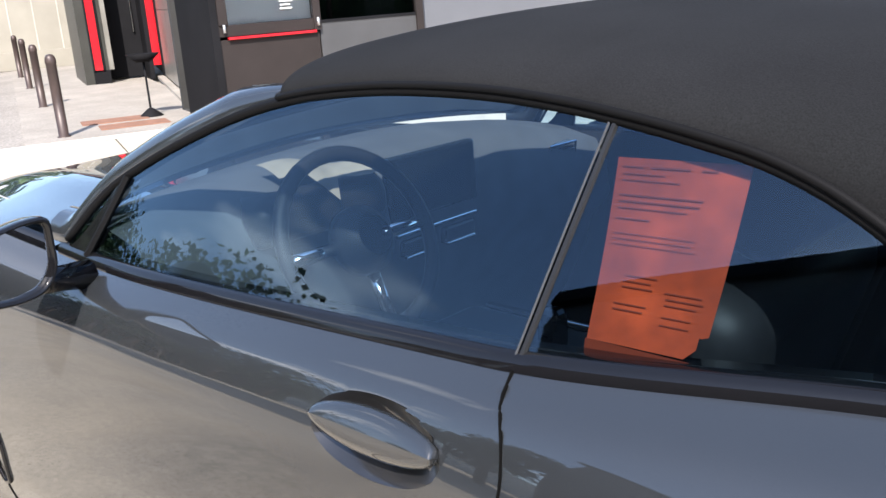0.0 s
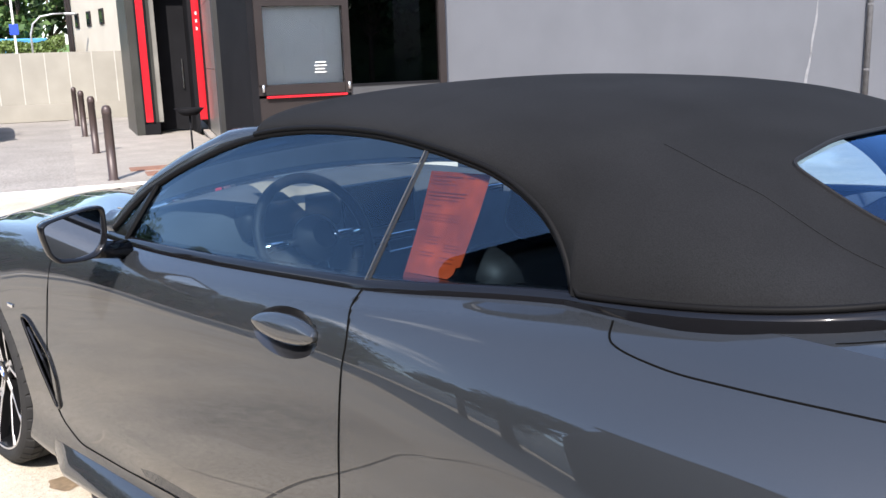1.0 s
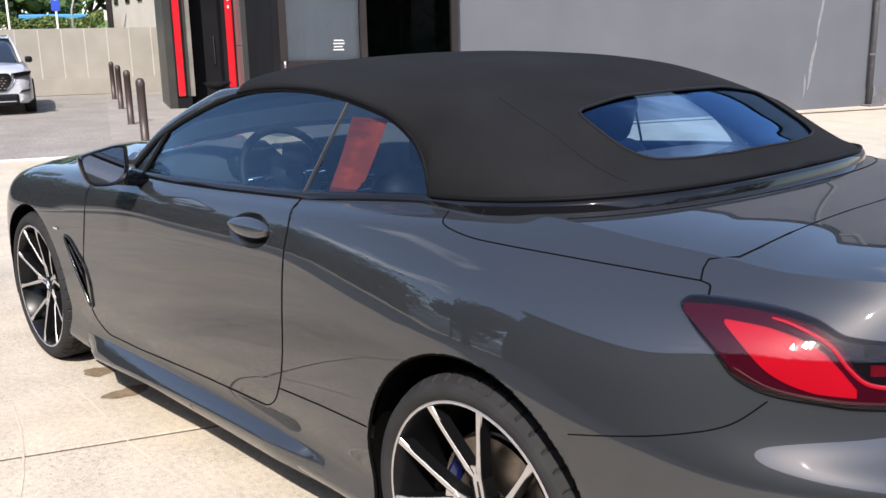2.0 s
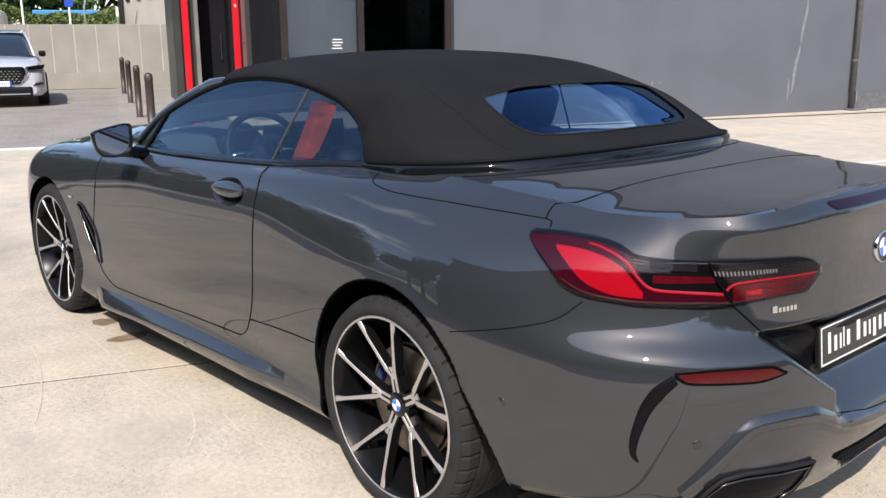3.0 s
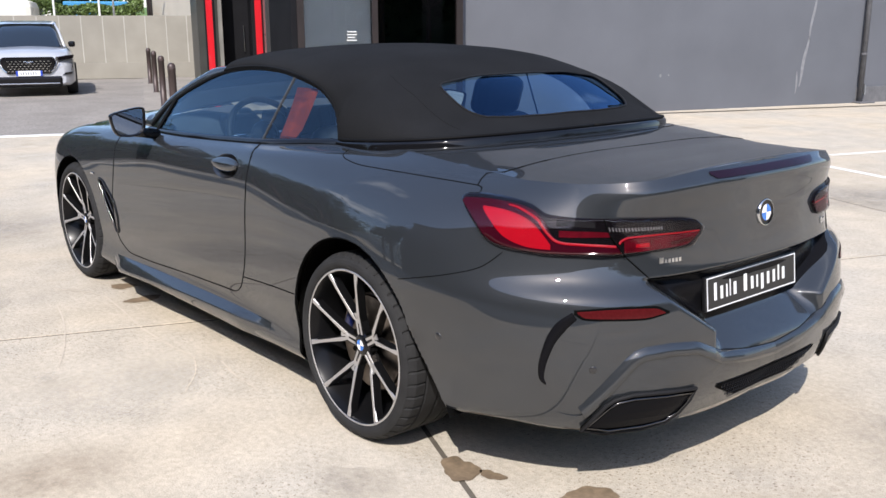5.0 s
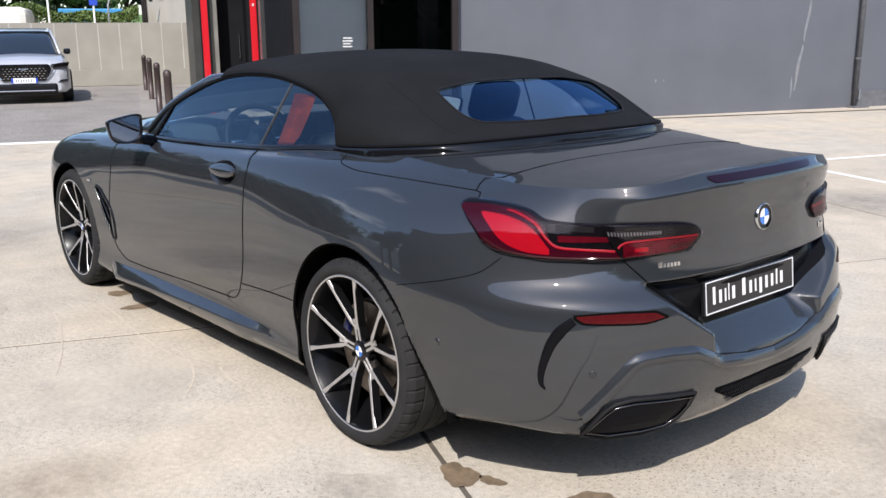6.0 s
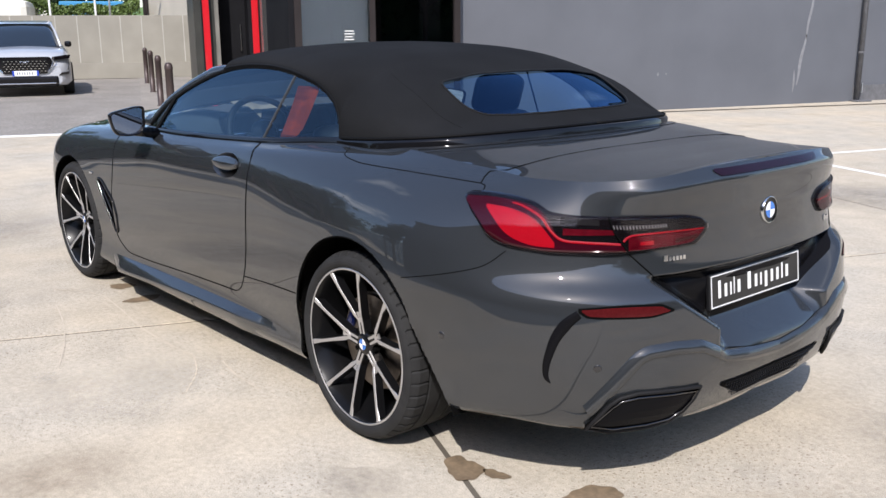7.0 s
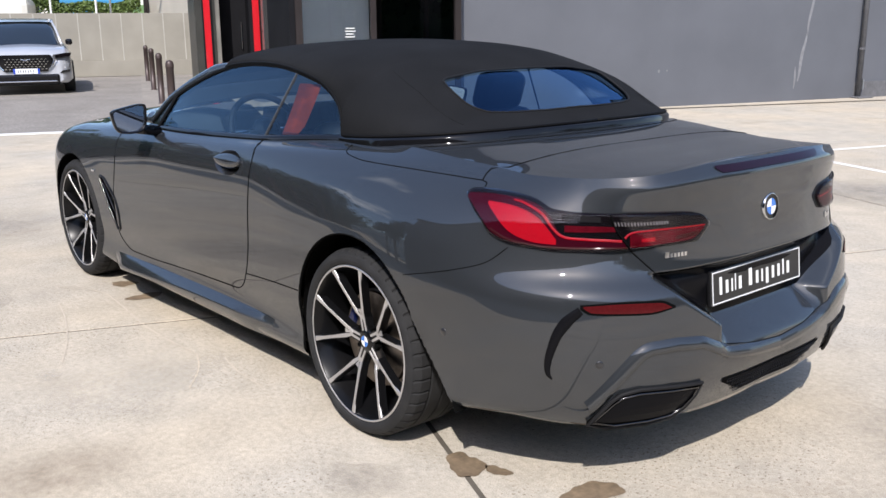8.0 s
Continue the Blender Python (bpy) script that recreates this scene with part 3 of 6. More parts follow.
# the rear opening runs out almost straight behind the tyre
REAR_ARCH = [(0.004 + 0.376 * math.cos(a), 0.352 + 0.376 * math.sin(a)) for a in np.linspace(radians(32), radians(215), 42)] + [(-0.20, 0.10), (0.30, 0.10), (0.512, 0.16)]
REAR_ARCH += [(0.512 - 0.010 * f - 0.115 * f ** 1.25 - 0.064 * f ** 2.2, 0.16 + 0.372 * f) for f in np.linspace(0.1, 0.94, 16)]
FRONT_ARCH = [(-2.822 + 0.366 * math.cos(a), 0.350 + 0.366 * math.sin(a)) for a in np.linspace(0, 2 * math.pi, 72)[:-1]]
VENT = rounded([(-2.425, 0.640), (-2.36, 0.632), (-2.235, 0.545), (-2.200, 0.470), (-2.205, 0.375), (-2.235, 0.362), (-2.33, 0.500)], 0.03)

HANDLE_X, HANDLE_Z = -0.962, 0.862
HANDLE = [(HANDLE_X + 0.118 * math.cos(a), HANDLE_Z + 0.050 * math.sin(a) + 0.118 * math.cos(a) * 0.03) for a in np.linspace(0, 2 * math.pi, 49)[:-1]]


def build_flanks():
    ns, nv = BX.shape
    kind = np.zeros((ns - 1, nv - 1), int)
    cx = (BX[:-1, :-1] + BX[1:, 1:]) / 2
    cz = (BZ[:-1, :-1] + BZ[1:, 1:]) / 2
    cy = (BY[:-1, :-1] + BY[1:, 1:]) / 2
    shapes = ((2, HANDLE), (1, DOOR), (2, REAR_ARCH), (2, FRONT_ARCH), (2, VENT))
    for i in range(ns - 1):
        for j in range(nv - 1):
            if cy[i, j] < 0.55:
                continue
            for k, poly in shapes:
                if inside(cx[i, j], cz[i, j], poly):
                    kind[i, j] = k
                    break
    X, Z = BX.copy(), BZ.copy()
    for i in range(1, ns - 1):
        for j in range(nv):
            around = kind[i - 1:i + 1, max(j - 1, 0):j + 1]
            if around.min() != around.max() and j < nv - 1:
                best = min((nearest_on(X[i, j], Z[i, j], poly) for _, poly in shapes), key=lambda b: b[0])
                if best[0] < 0.034:
                    X[i, j], Z[i, j] = best[1], best[2]
    grid = np.dstack([BX, BY, BZ])
    NRM = np.cross(np.gradient(grid, axis=1), np.gradient(grid, axis=0))
    NRM /= np.linalg.norm(NRM, axis=2, keepdims=True) + 1e-12
    for side in (-1, 1):
        for k, name in ((0, "body_shell"), (1, "door")):
            bm, made = bmesh.new(), {}

            def vert(i, j):
                if (i, j) not in made:
                    made[i, j] = bm.verts.new((X[i, j], BY[i, j] * side, Z[i, j]))
                return made[i, j]

            for i in range(ns - 1):
                for j in range(nv - 1):
                    if kind[i, j] == k:
                        f = [vert(i, j), vert(i + 1, j), vert(i + 1, j + 1), vert(i, j + 1)]
                        bm.faces.new(f[::-1] if side > 0 else f)
            order = list(made)
            ob = part(name, bm, PAINT, car, smooth=True)
            ob.data.normals_split_custom_set_from_vertices([(NRM[i, j, 0], NRM[i, j, 1] * side, NRM[i, j, 2]) for i, j in order])
            if k == 1:
                doors[side] = ob


doors = {}
build_flanks()
for side in (-1, 1):
    run = [p for p in DOOR if p[1] < 0.985]
    pts = []
    k = next(i for i in range(len(DOOR)) if DOOR[i][1] < 0.97 and DOOR[i - 1][1] >= 0.97)
    for p in DOOR[k:] + DOOR[:k]:
        if p[1] < 0.97:
            pts.append(flank(s_at_x(p[0]), p[1], side, 0.0002))
    pts.insert(0, flank(s_at_x(-0.803), 0.962, side, 0.0002))
    seam(pts)


# bonnet and boot: crowned surfaces between the two upper flank edges
def crown_sheet(i0, i1, rise, n=24):
    rows = []
    for i in range(i0, i1):
        x, y, z = BX[i, -1], BY[i, -1], BZ[i, -1]
        rows.append([(x, y * f, z + rise(x, abs(f), y)) for f in np.linspace(-1, 1, 2 * n + 1)])
    return sheet(rows)


EDGE_X = BX[:, -1]
i_cowl = int(np.searchsorted(EDGE_X, -2.02))
i_deck = int(np.searchsorted(EDGE_X, -0.34))


def bonnet_rise(x, f, y):
    lift = np.interp(x, [-3.55, -3.2, -2.6, -2.0], [0.0, 0.045, 0.065, 0.055])
    return lift * (1 - f ** 2.4) + 0.012 * math.exp(-((f - 0.62) / 0.12) ** 2) * np.interp(x, [-3.5, -3.2], [0, 1])


def boot_rise(x, f, y):
    lift = float(smooth_line([-0.4, 0.2, 0.5, 0.75, 0.90, 0.985], [0.043, 0.042, 0.038, 0.032, 0.021, 0.0], [min(max(x, -0.4), 0.985)])[0])
    return lift * (1 - f ** 3.4)


part("bonnet", crown_sheet(2, i_cowl, bonnet_rise), PAINT, car, smooth=True)
part("boot_lid", crown_sheet(i_deck, len(S) - 1, boot_rise), PAINT, car, smooth=True)


def deck_point(x, y, lift=0.0):
    yo, zo = np.interp(x, EDGE_X, BY[:, -1]), np.interp(x, EDGE_X, BZ[:, -1])
    return Vector((x, y, zo + boot_rise(x, min(abs(y) / max(yo, 1e-3), 1), yo) + lift))


# underside and wheel housings
part("underbody", soft_box(-3.35, 0.70, -0.58, 0.58, 0.19, 0.25, 0.02), TRIM_GREY, car)
for cx, ring in ((0.004, REAR_ARCH), (-2.822, FRONT_ARCH)):
    k = next(i for i in range(len(ring)) if ring[i][1] <= 0.235)
    run = [p for p in ring[k:] + ring[:k] if p[1] > 0.235]
    for side in (-1, 1):
        rows = []
        for px, pz in run:
            ux, uz = cx + (px - cx) * 1.02, 0.354 + (pz - 0.354) * 1.02
            rows.append([(cx + (px - cx) * 0.05, side * 0.58, 0.354 + (pz - 0.354) * 0.05), (ux, side * 0.58, uz), (ux, side * 0.75, uz), (ux, side * 0.905, uz)])
        part("wheel_housing", sheet(rows), GAP, car, smooth=False)

# rolled lips of the wheel arches
for side in (-1, 1):
    for ring in (REAR_ARCH, FRONT_ARCH):
        k = next(i for i in range(len(ring)) if ring[i][1] <= 0.20)
        run = [p for p in ring[k:] + ring[:k] if p[1] > 0.20]
        part("arch_lip", tube([flank(s_at_x(px), pz, side, -0.0050) for px, pz in run], 0.0052, 8), GAP, car, "black inner lip of the wheel arch", smooth=True)

# boot-lid shut lines on the deck and flank
for side in (-1, 1):
    pts = along([(s_at_x(-0.255), 0.992), (s_at_x(-0.225), 0.974), (s_at_x(-0.157), 0.963), (s_at_x(-0.066), 0.957), (s_at_x(0.117), 0.956), (s_at_x(0.352), 0.951), (s_at_x(0.482), 0.947)], side, -0.0006, 60)
    seam(pts)
    seam([flank(s_at_x(0.482), 0.947, side), flank(s_at_x(0.474), 0.963, side), flank(s_at_x(0.474), 0.976, side), deck_point(0.480, side * 0.66), deck_point(0.487, side * 0.60), deck_point(0.492, side * 0.486)])
    seam([deck_point(0.492, side * 0.486, -0.0002), deck_point(0.495, side * 0.38, -0.0003), deck_point(0.497, side * 0.25, -0.0004), deck_point(0.50, 0, -0.0004)], radius=0.0019)
    seam(along([(s_at_x(0.482), 0.947), (s_at_x(0.505), 0.942), (s_at_x(0.512), 0.922)], side, -0.0006, 8))
    seam(along([(s_at_x(-0.81), 0.418), (s_at_x(-0.56), 0.438), (s_at_x(-0.366), 0.449)], side, 0.0002, 14), radius=0.0023)
    seam(along([(s_at_x(0.30), 0.650), (s_at_x(0.495), 0.698), (s_at_x(0.597), 0.731), (s_at_x(0.66), 0.778)], side, -0.0012, 20), radius=0.0022)

# belt trim: gloss black strip under the glass, carried on round the foot of the roof
for side in (-1, 1):
    rows = []
    for i in range(int(np.searchsorted(EDGE_X, -1.98)), int(np.searchsorted(EDGE_X, -0.305))):
        x, y, z = BX[i, -1], BY[i, -1], BZ[i, -1]
        rows.append([(x, side * (y + 0.004), z - 0.004), (x, side * (y + 0.002), z + 0.012), (x, side * (y - 0.012), z + 0.020), (x, side * (y - 0.05), z + 0.018), (x, side * (y - 0.06), z - 0.05)])
    part("belt_trim", sheet(rows), GLOSS_BLACK, car, "gloss black belt trim", smooth=True)

# side glass
GLASS_X = [-1.955, -1.86, -1.74, -1.62, -1.50, -1.37, -1.20, -1.05, -0.90, -0.75, -0.65, -0.56, -0.48, -0.42, -0.375, -0.350, -0.340]
GLASS_Z = [0.950, 1.040, 1.105, 1.155, 1.197, 1.228, 1.247, 1.251, 1.246, 1.230, 1.213, 1.191, 1.157, 1.119, 1.073, 1.035, 1.014]


def belt(x):
    return np.interp(x, EDGE_X[60:400], BY[60:400, -1]) - 0.008, np.interp(x, EDGE_X[60:400], BZ[60:400, -1]) + 0.012


def glass_top(x):
    return float(round_line(GLASS_X, GLASS_Z, [x])[0])


def glass_point(x, f, side, inward=0.0):
    y0, z0 = belt(x)
    z1 = max(glass_top(x), z0 + 0.002)
    z = z0 + (z1 - z0) * f
    lean = np.interp(x, [-0.8, -0.346], [0.55, 0.42])
    y = y0 - (z - z0) * lean - 0.10 * (z - z0) ** 2 - inward
    return Vector((x, side * y, z))


for side in (-1, 1):
    for name, x0, x1 in (("door_window", -1.955, -0.775), ("quarter_window", -0.775, -0.341)):
        rows = [[glass_point(x0 + (x1 - x0) * i / 50, j / 10, side) for j in range(11)] for i in range(51)]
        part(name, sheet(rows), GLASS, car, "tinted clear side glass", smooth=True)
    # thin grey post between the panes and the black seal round the glass
    post = [[glass_point(xx + dx, f, side, inn) for dx, inn in ((-0.008, 0.0), (-0.006, -0.004), (-0.001, -0.004), (0.001, 0.0))] for f in np.linspace(0, 1, 8) for xx in (-0.790 + 0.040 * f,)]
    part("window_post", sheet(post), POST_GREY, car, "grey post between the panes")
    part("post_edge", tube([glass_point(-0.801 + 0.040 * f, f, side, -0.003) for f in np.linspace(0, 1, 8)], 0.0015, 6), POST_EDGE, car, "thin bright edge of the pane")
    top = [glass_point(x, 1.0, side) for x in np.linspace(-1.955, -0.341, 90)]
    part("window_seal", tube(top, 0.009, 8), RUBBER, car, smooth=True)
    sail = [[glass_point(x, 0, side, -0.004), glass_point(min(x + 0.03, -1.80), np.interp(x, [-1.955, -1.835], [0.2, 1.0]) * 0.98, side, -0.004)] for x in np.linspace(-1.955, -1.835, 8)]
    part("mirror_sail", sheet(sail), GLOSS_BLACK, car, "gloss black mirror foot triangle")
    edge = [glass_point(-1.84 + 0.06 * f, f * 0.98, side, -0.004) for f in np.linspace(0, 1, 8)]
    part("window_guide", tube(edge, 0.008, 6), RUBBER, car)

# windscreen pillars, header and windscreen
def pillar(t, side):
    x = -2.03 + t * (-1.385 + 2.03)
    z = glass_top(max(x, -1.955)) if x > -1.95 else 0.945
    g = glass_point(max(x, -1.955), 1.0, 1)
    return Vector((x, side * (g.y - 0.012), max(z, 0.94) + 0.018))


for side in (-1, 1):
    rows = []
    for t in np.linspace(0, 1.03, 30):
        p = pillar(t, side)
        w = min(1, max(0.1, 1 - 0.62 * (t - 0.78) / 0.24))
        rows.append([p + Vector((0, side * a * w, b * w - 0.012 * (1 - w))) for a, b in ((0.016, -0.022), (0.018, -0.006), (0.008, 0.016), (-0.012, 0.030), (-0.040, 0.036), (-0.060, 0.028), (-0.060, -0.01), (-0.01, -0.03), (0.016, -0.022))])
    part("windscreen_pillar", sheet(rows), PAINT, car, smooth=True)
rows = []
for t in np.linspace(0, 1, 20):
    p = pillar(t, 1)
    rows.append([(p.x - 0.10 * (1 - f * f) * (1 - 0.3 * t), (p.y - 0.05) * f, p.z + 0.026 * (1 - t) - 0.006 * t + (0.045 - 0.022 * t) * (1 - f * f)) for f in np.linspace(-1, 1, 25)])
shield = part("windscreen", sheet(rows), SCREEN_GLASS, car, "clear windscreen", smooth=True)
shield.visible_shadow = False
cowl = [[(x, (0.74 - 0.0) * f, 0.925 + 0.045 * (1 - f * f) + 0.01 * k) for f in np.linspace(-1, 1, 13)] for k, x in enumerate((-2.13 - 0.0, -2.02))]
part("cowl", sheet(cowl), GLOSS_BLACK, car, "black windscreen cowl")

# fabric roof: dome between its edge line and the spine
SPINE_X = [-1.47, -1.30, -1.10, -0.90, -0.70, -0.50, -0.30, -0.12, 0.02, 0.13, 0.20, 0.267]
SPINE_Z = [1.302, 1.330, 1.347, 1.352, 1.348, 1.337, 1.307, 1.249, 1.184, 1.126, 1.090, 1.062]
FOOT_X0, FOOT_X1 = -0.340, 0.267


def roof_foot(x):
    """Half width and height of the hem of the roof where it meets the deck."""
    u = min(max((x - FOOT_X0) / (FOOT_X1 - FOOT_X0), 0.0), 1.0)
    return 0.735 * (1 - u ** 3.344) ** (1 / 2.746), 1.013 + 0.049 * u ** 1.268


def roof_edge(x):
    if x < FOOT_X0:
        if x < -1.385:
            f = (x + 1.47) / 0.085
            g = glass_point(-1.385, 1.0, 1)
            return g.y * math.sqrt(max(f, 0)) * 1.0, 1.262 - 0.022 * f
        g = glass_point(x, 1.0, 1)
        return g.y + 0.006, g.z + 0.004
    return roof_foot(x)


def roof_point(x, f, side=1, lift=0.0):
    """f: 0 at the spine, 1 at the edge."""
    y, z = roof_edge(x)
    top = float(round_line(SPINE_X, SPINE_Z, [x])[0])
    n = np.interp(x, [-1.47, -1.2, -0.85, -0.52, -0.34, -0.1, 0.1, 0.2], [2.69, 2.44, 1.95, 2.15, 2.49, 2.33, 1.50, 1.46])
    w = min(f, 1.0)
    return Vector((x, side * y * w, z + (top - z) * (1 - w ** n) ** (1 / n) + lift))


REAR_PANE = rounded([(-0.112, 0.438), (-0.035, 0.445), (0.045, 0.440), (0.098, 0.398), (0.135, 0.300), (0.160, 0.150), (0.166, 0.0), (0.160, -0.150), (0.135, -0.300), (0.098, -0.398), (0.045, -0.440), (-0.035, -0.445), (-0.112, -0.438), (-0.116, -0.25), (-0.106, 0.0), (-0.116, 0.25)], 0.03)


def build_roof():
    xs = np.concatenate([-1.47 + 0.09 * (np.linspace(0, 1, 10) ** 2), np.linspace(-1.37, 0.17, 152), FOOT_X1 - 0.097 * (1 - np.linspace(0.03, 1, 18)) ** 2])
    fs = np.sin(np.linspace(-1, 1, 97) * math.pi / 2)
    pts = np.array([[roof_point(x, abs(f), 1 if f >= 0 else -1) for f in fs] for x in xs])
    n, m = pts.shape[:2]
    cut = np.zeros((n - 1, m - 1), bool)
    for i in range(n - 1):
        for j in range(m - 1):
            c = (pts[i, j] + pts[i + 1, j + 1]) / 2
            cut[i, j] = c[0] > -0.2 and inside(c[0], c[1], REAR_PANE)
    for i in range(1, n - 1):
        for j in range(1, m - 1):
            w = cut[i - 1:i + 1, j - 1:j + 1]
            if w.any() and not w.all():
                d, px, py = nearest_on(pts[i, j, 0], pts[i, j, 1], REAR_PANE)
                if d < 0.02:
                    y, _ = roof_edge(px)
                    pts[i, j] = roof_point(px, abs(py) / y, 1 if py >= 0 else -1)
    bm = bmesh.new()
    vs = [[bm.verts.new(p) for p in row] for row in pts]
    for i in range(n - 1):
        for j in range(m - 1):
            if not cut[i, j]:
                bm.faces.new((vs[i][j], vs[i + 1][j], vs[i + 1][j + 1], vs[i][j + 1]))
    bmesh.ops.remove_doubles(bm, verts=bm.verts[:], dist=1e-5)
    bmesh.ops.recalc_face_normals(bm, faces=bm.faces[:])
    roof = part("fabric_roof", bm, FABRIC, car, "black woven fabric roof, raised", smooth=True)
    rows = []
    for u in np.linspace(-0.150, 0.190, 26):
        y, _ = roof_edge(u)
        rows.append([roof_point(u, abs(v) / y, 1 if v >= 0 else -1, -0.005) for v in np.linspace(-0.50 if u < 0.1 else -0.42, 0.50 if u < 0.1 else 0.42, 41) if abs(v) <= y])
    k = min(len(r) for r in rows)
    rows = [[r[round(i * (len(r) - 1) / (k - 1))] for i in range(k)] for r in rows]
    pane = part("rear_window", sheet(rows), REAR_GLASS, roof, "blue-tinted rear window", smooth=True)
    pane.visible_shadow = False
    rim = []
    for px, py in rounded(REAR_PANE, 0.001, 1):
        y, _ = roof_edge(px)
        rim.append(roof_point(px, abs(py) / y, 1 if py >= 0 else -1, 0.001))
    part("rear_window_seal", tube(rim, 0.0042, 6, closed=True), SEAL_GREY, roof)
    for side in (-1, 1):
        hem = [roof_point(x, 1.0, side, 0.004) for x in np.concatenate([np.linspace(-1.385, -0.345, 60), FOOT_X0 + 0.607 * np.sin(np.linspace(0.02, 1, 40) * math.pi / 2)])]
        part("roof_hem", tube(hem, 0.0060, 6), RUBBER, roof, smooth=True)
        front = [roof_point(x, 1.0, side, 0.003) for x in -1.47 + 0.085 * np.linspace(0, 1, 14) ** 2]
        part("roof_hem", tube(front, 0.008, 6), FABRIC, roof, smooth=True)
        # gloss black strip between the hem and the deck, and the edge of the channel it sits in
        run = [Vector((x, side * roof_foot(x)[0], roof_foot(x)[1])) for x in FOOT_X0 - 0.01 + 0.617 * np.sin(np.linspace(0, 1, 70) * math.pi / 2)]
        rows, edge = [], []
        for i, p in enumerate(run):
            way = (run[min(i + 1, 69)] - run[max(i - 1, 0)]).normalized() if i < 69 else Vector((0, -side, 0))
            out = Vector((way.y * -side, way.x * side, 0)).normalized()
            out = out if out.dot(Vector((p.x + 0.4, p.y, 0))) > 0 else -out
            swell = 0.25 + 0.75 * min(1.0, max(0.0, (p.x + 0.33) / 0.20))
            rows.append([p + out * a * (swell if a > 0 else 1) + Vector((0, 0, b)) for a, b in ((0.015, -0.050), (0.0145, -0.010), (0.009, -0.002), (-0.02, 0.0))])
            if p.x > 0.06:
                q = p + out * 0.046
                edge.append(deck_point(q.x, q.y, 0.0002))
        part("roof_foot_seal", sheet(rows), GLOSS_BLACK, roof, "gloss black seal at the foot of the roof", smooth=True)
        part("channel_edge", tube(edge, 0.0016, 5), GAP, roof)
    # stitched seam beside the rear window
    for side in (-1, 1):
        t = np.linspace(0, 6, 40)
        xs, ys = round_line(range(7), [-0.30, -0.19, -0.12, -0.05, 0.0, 0.05, 0.12], t), round_line(range(7), [0.52, 0.545, 0.553, 0.556, 0.556, 0.550, 0.530], t)
        part("roof_seam", tube([roof_point(x, y / roof_edge(x)[0], side, 0.0002) for x, y in zip(xs, ys)], 0.0011, 6), FABRIC, roof, "stitched seam")
    return roof


roof = build_roof()


# ---- parts of the convertible ----
def lens_lift(base):
    """Height of a lens layer over the body; the housing stands a little prouder where the body turns the corner."""
    return lambda q: base + 0.008 * math.exp(-((q - 0.67) / 0.07) ** 2)


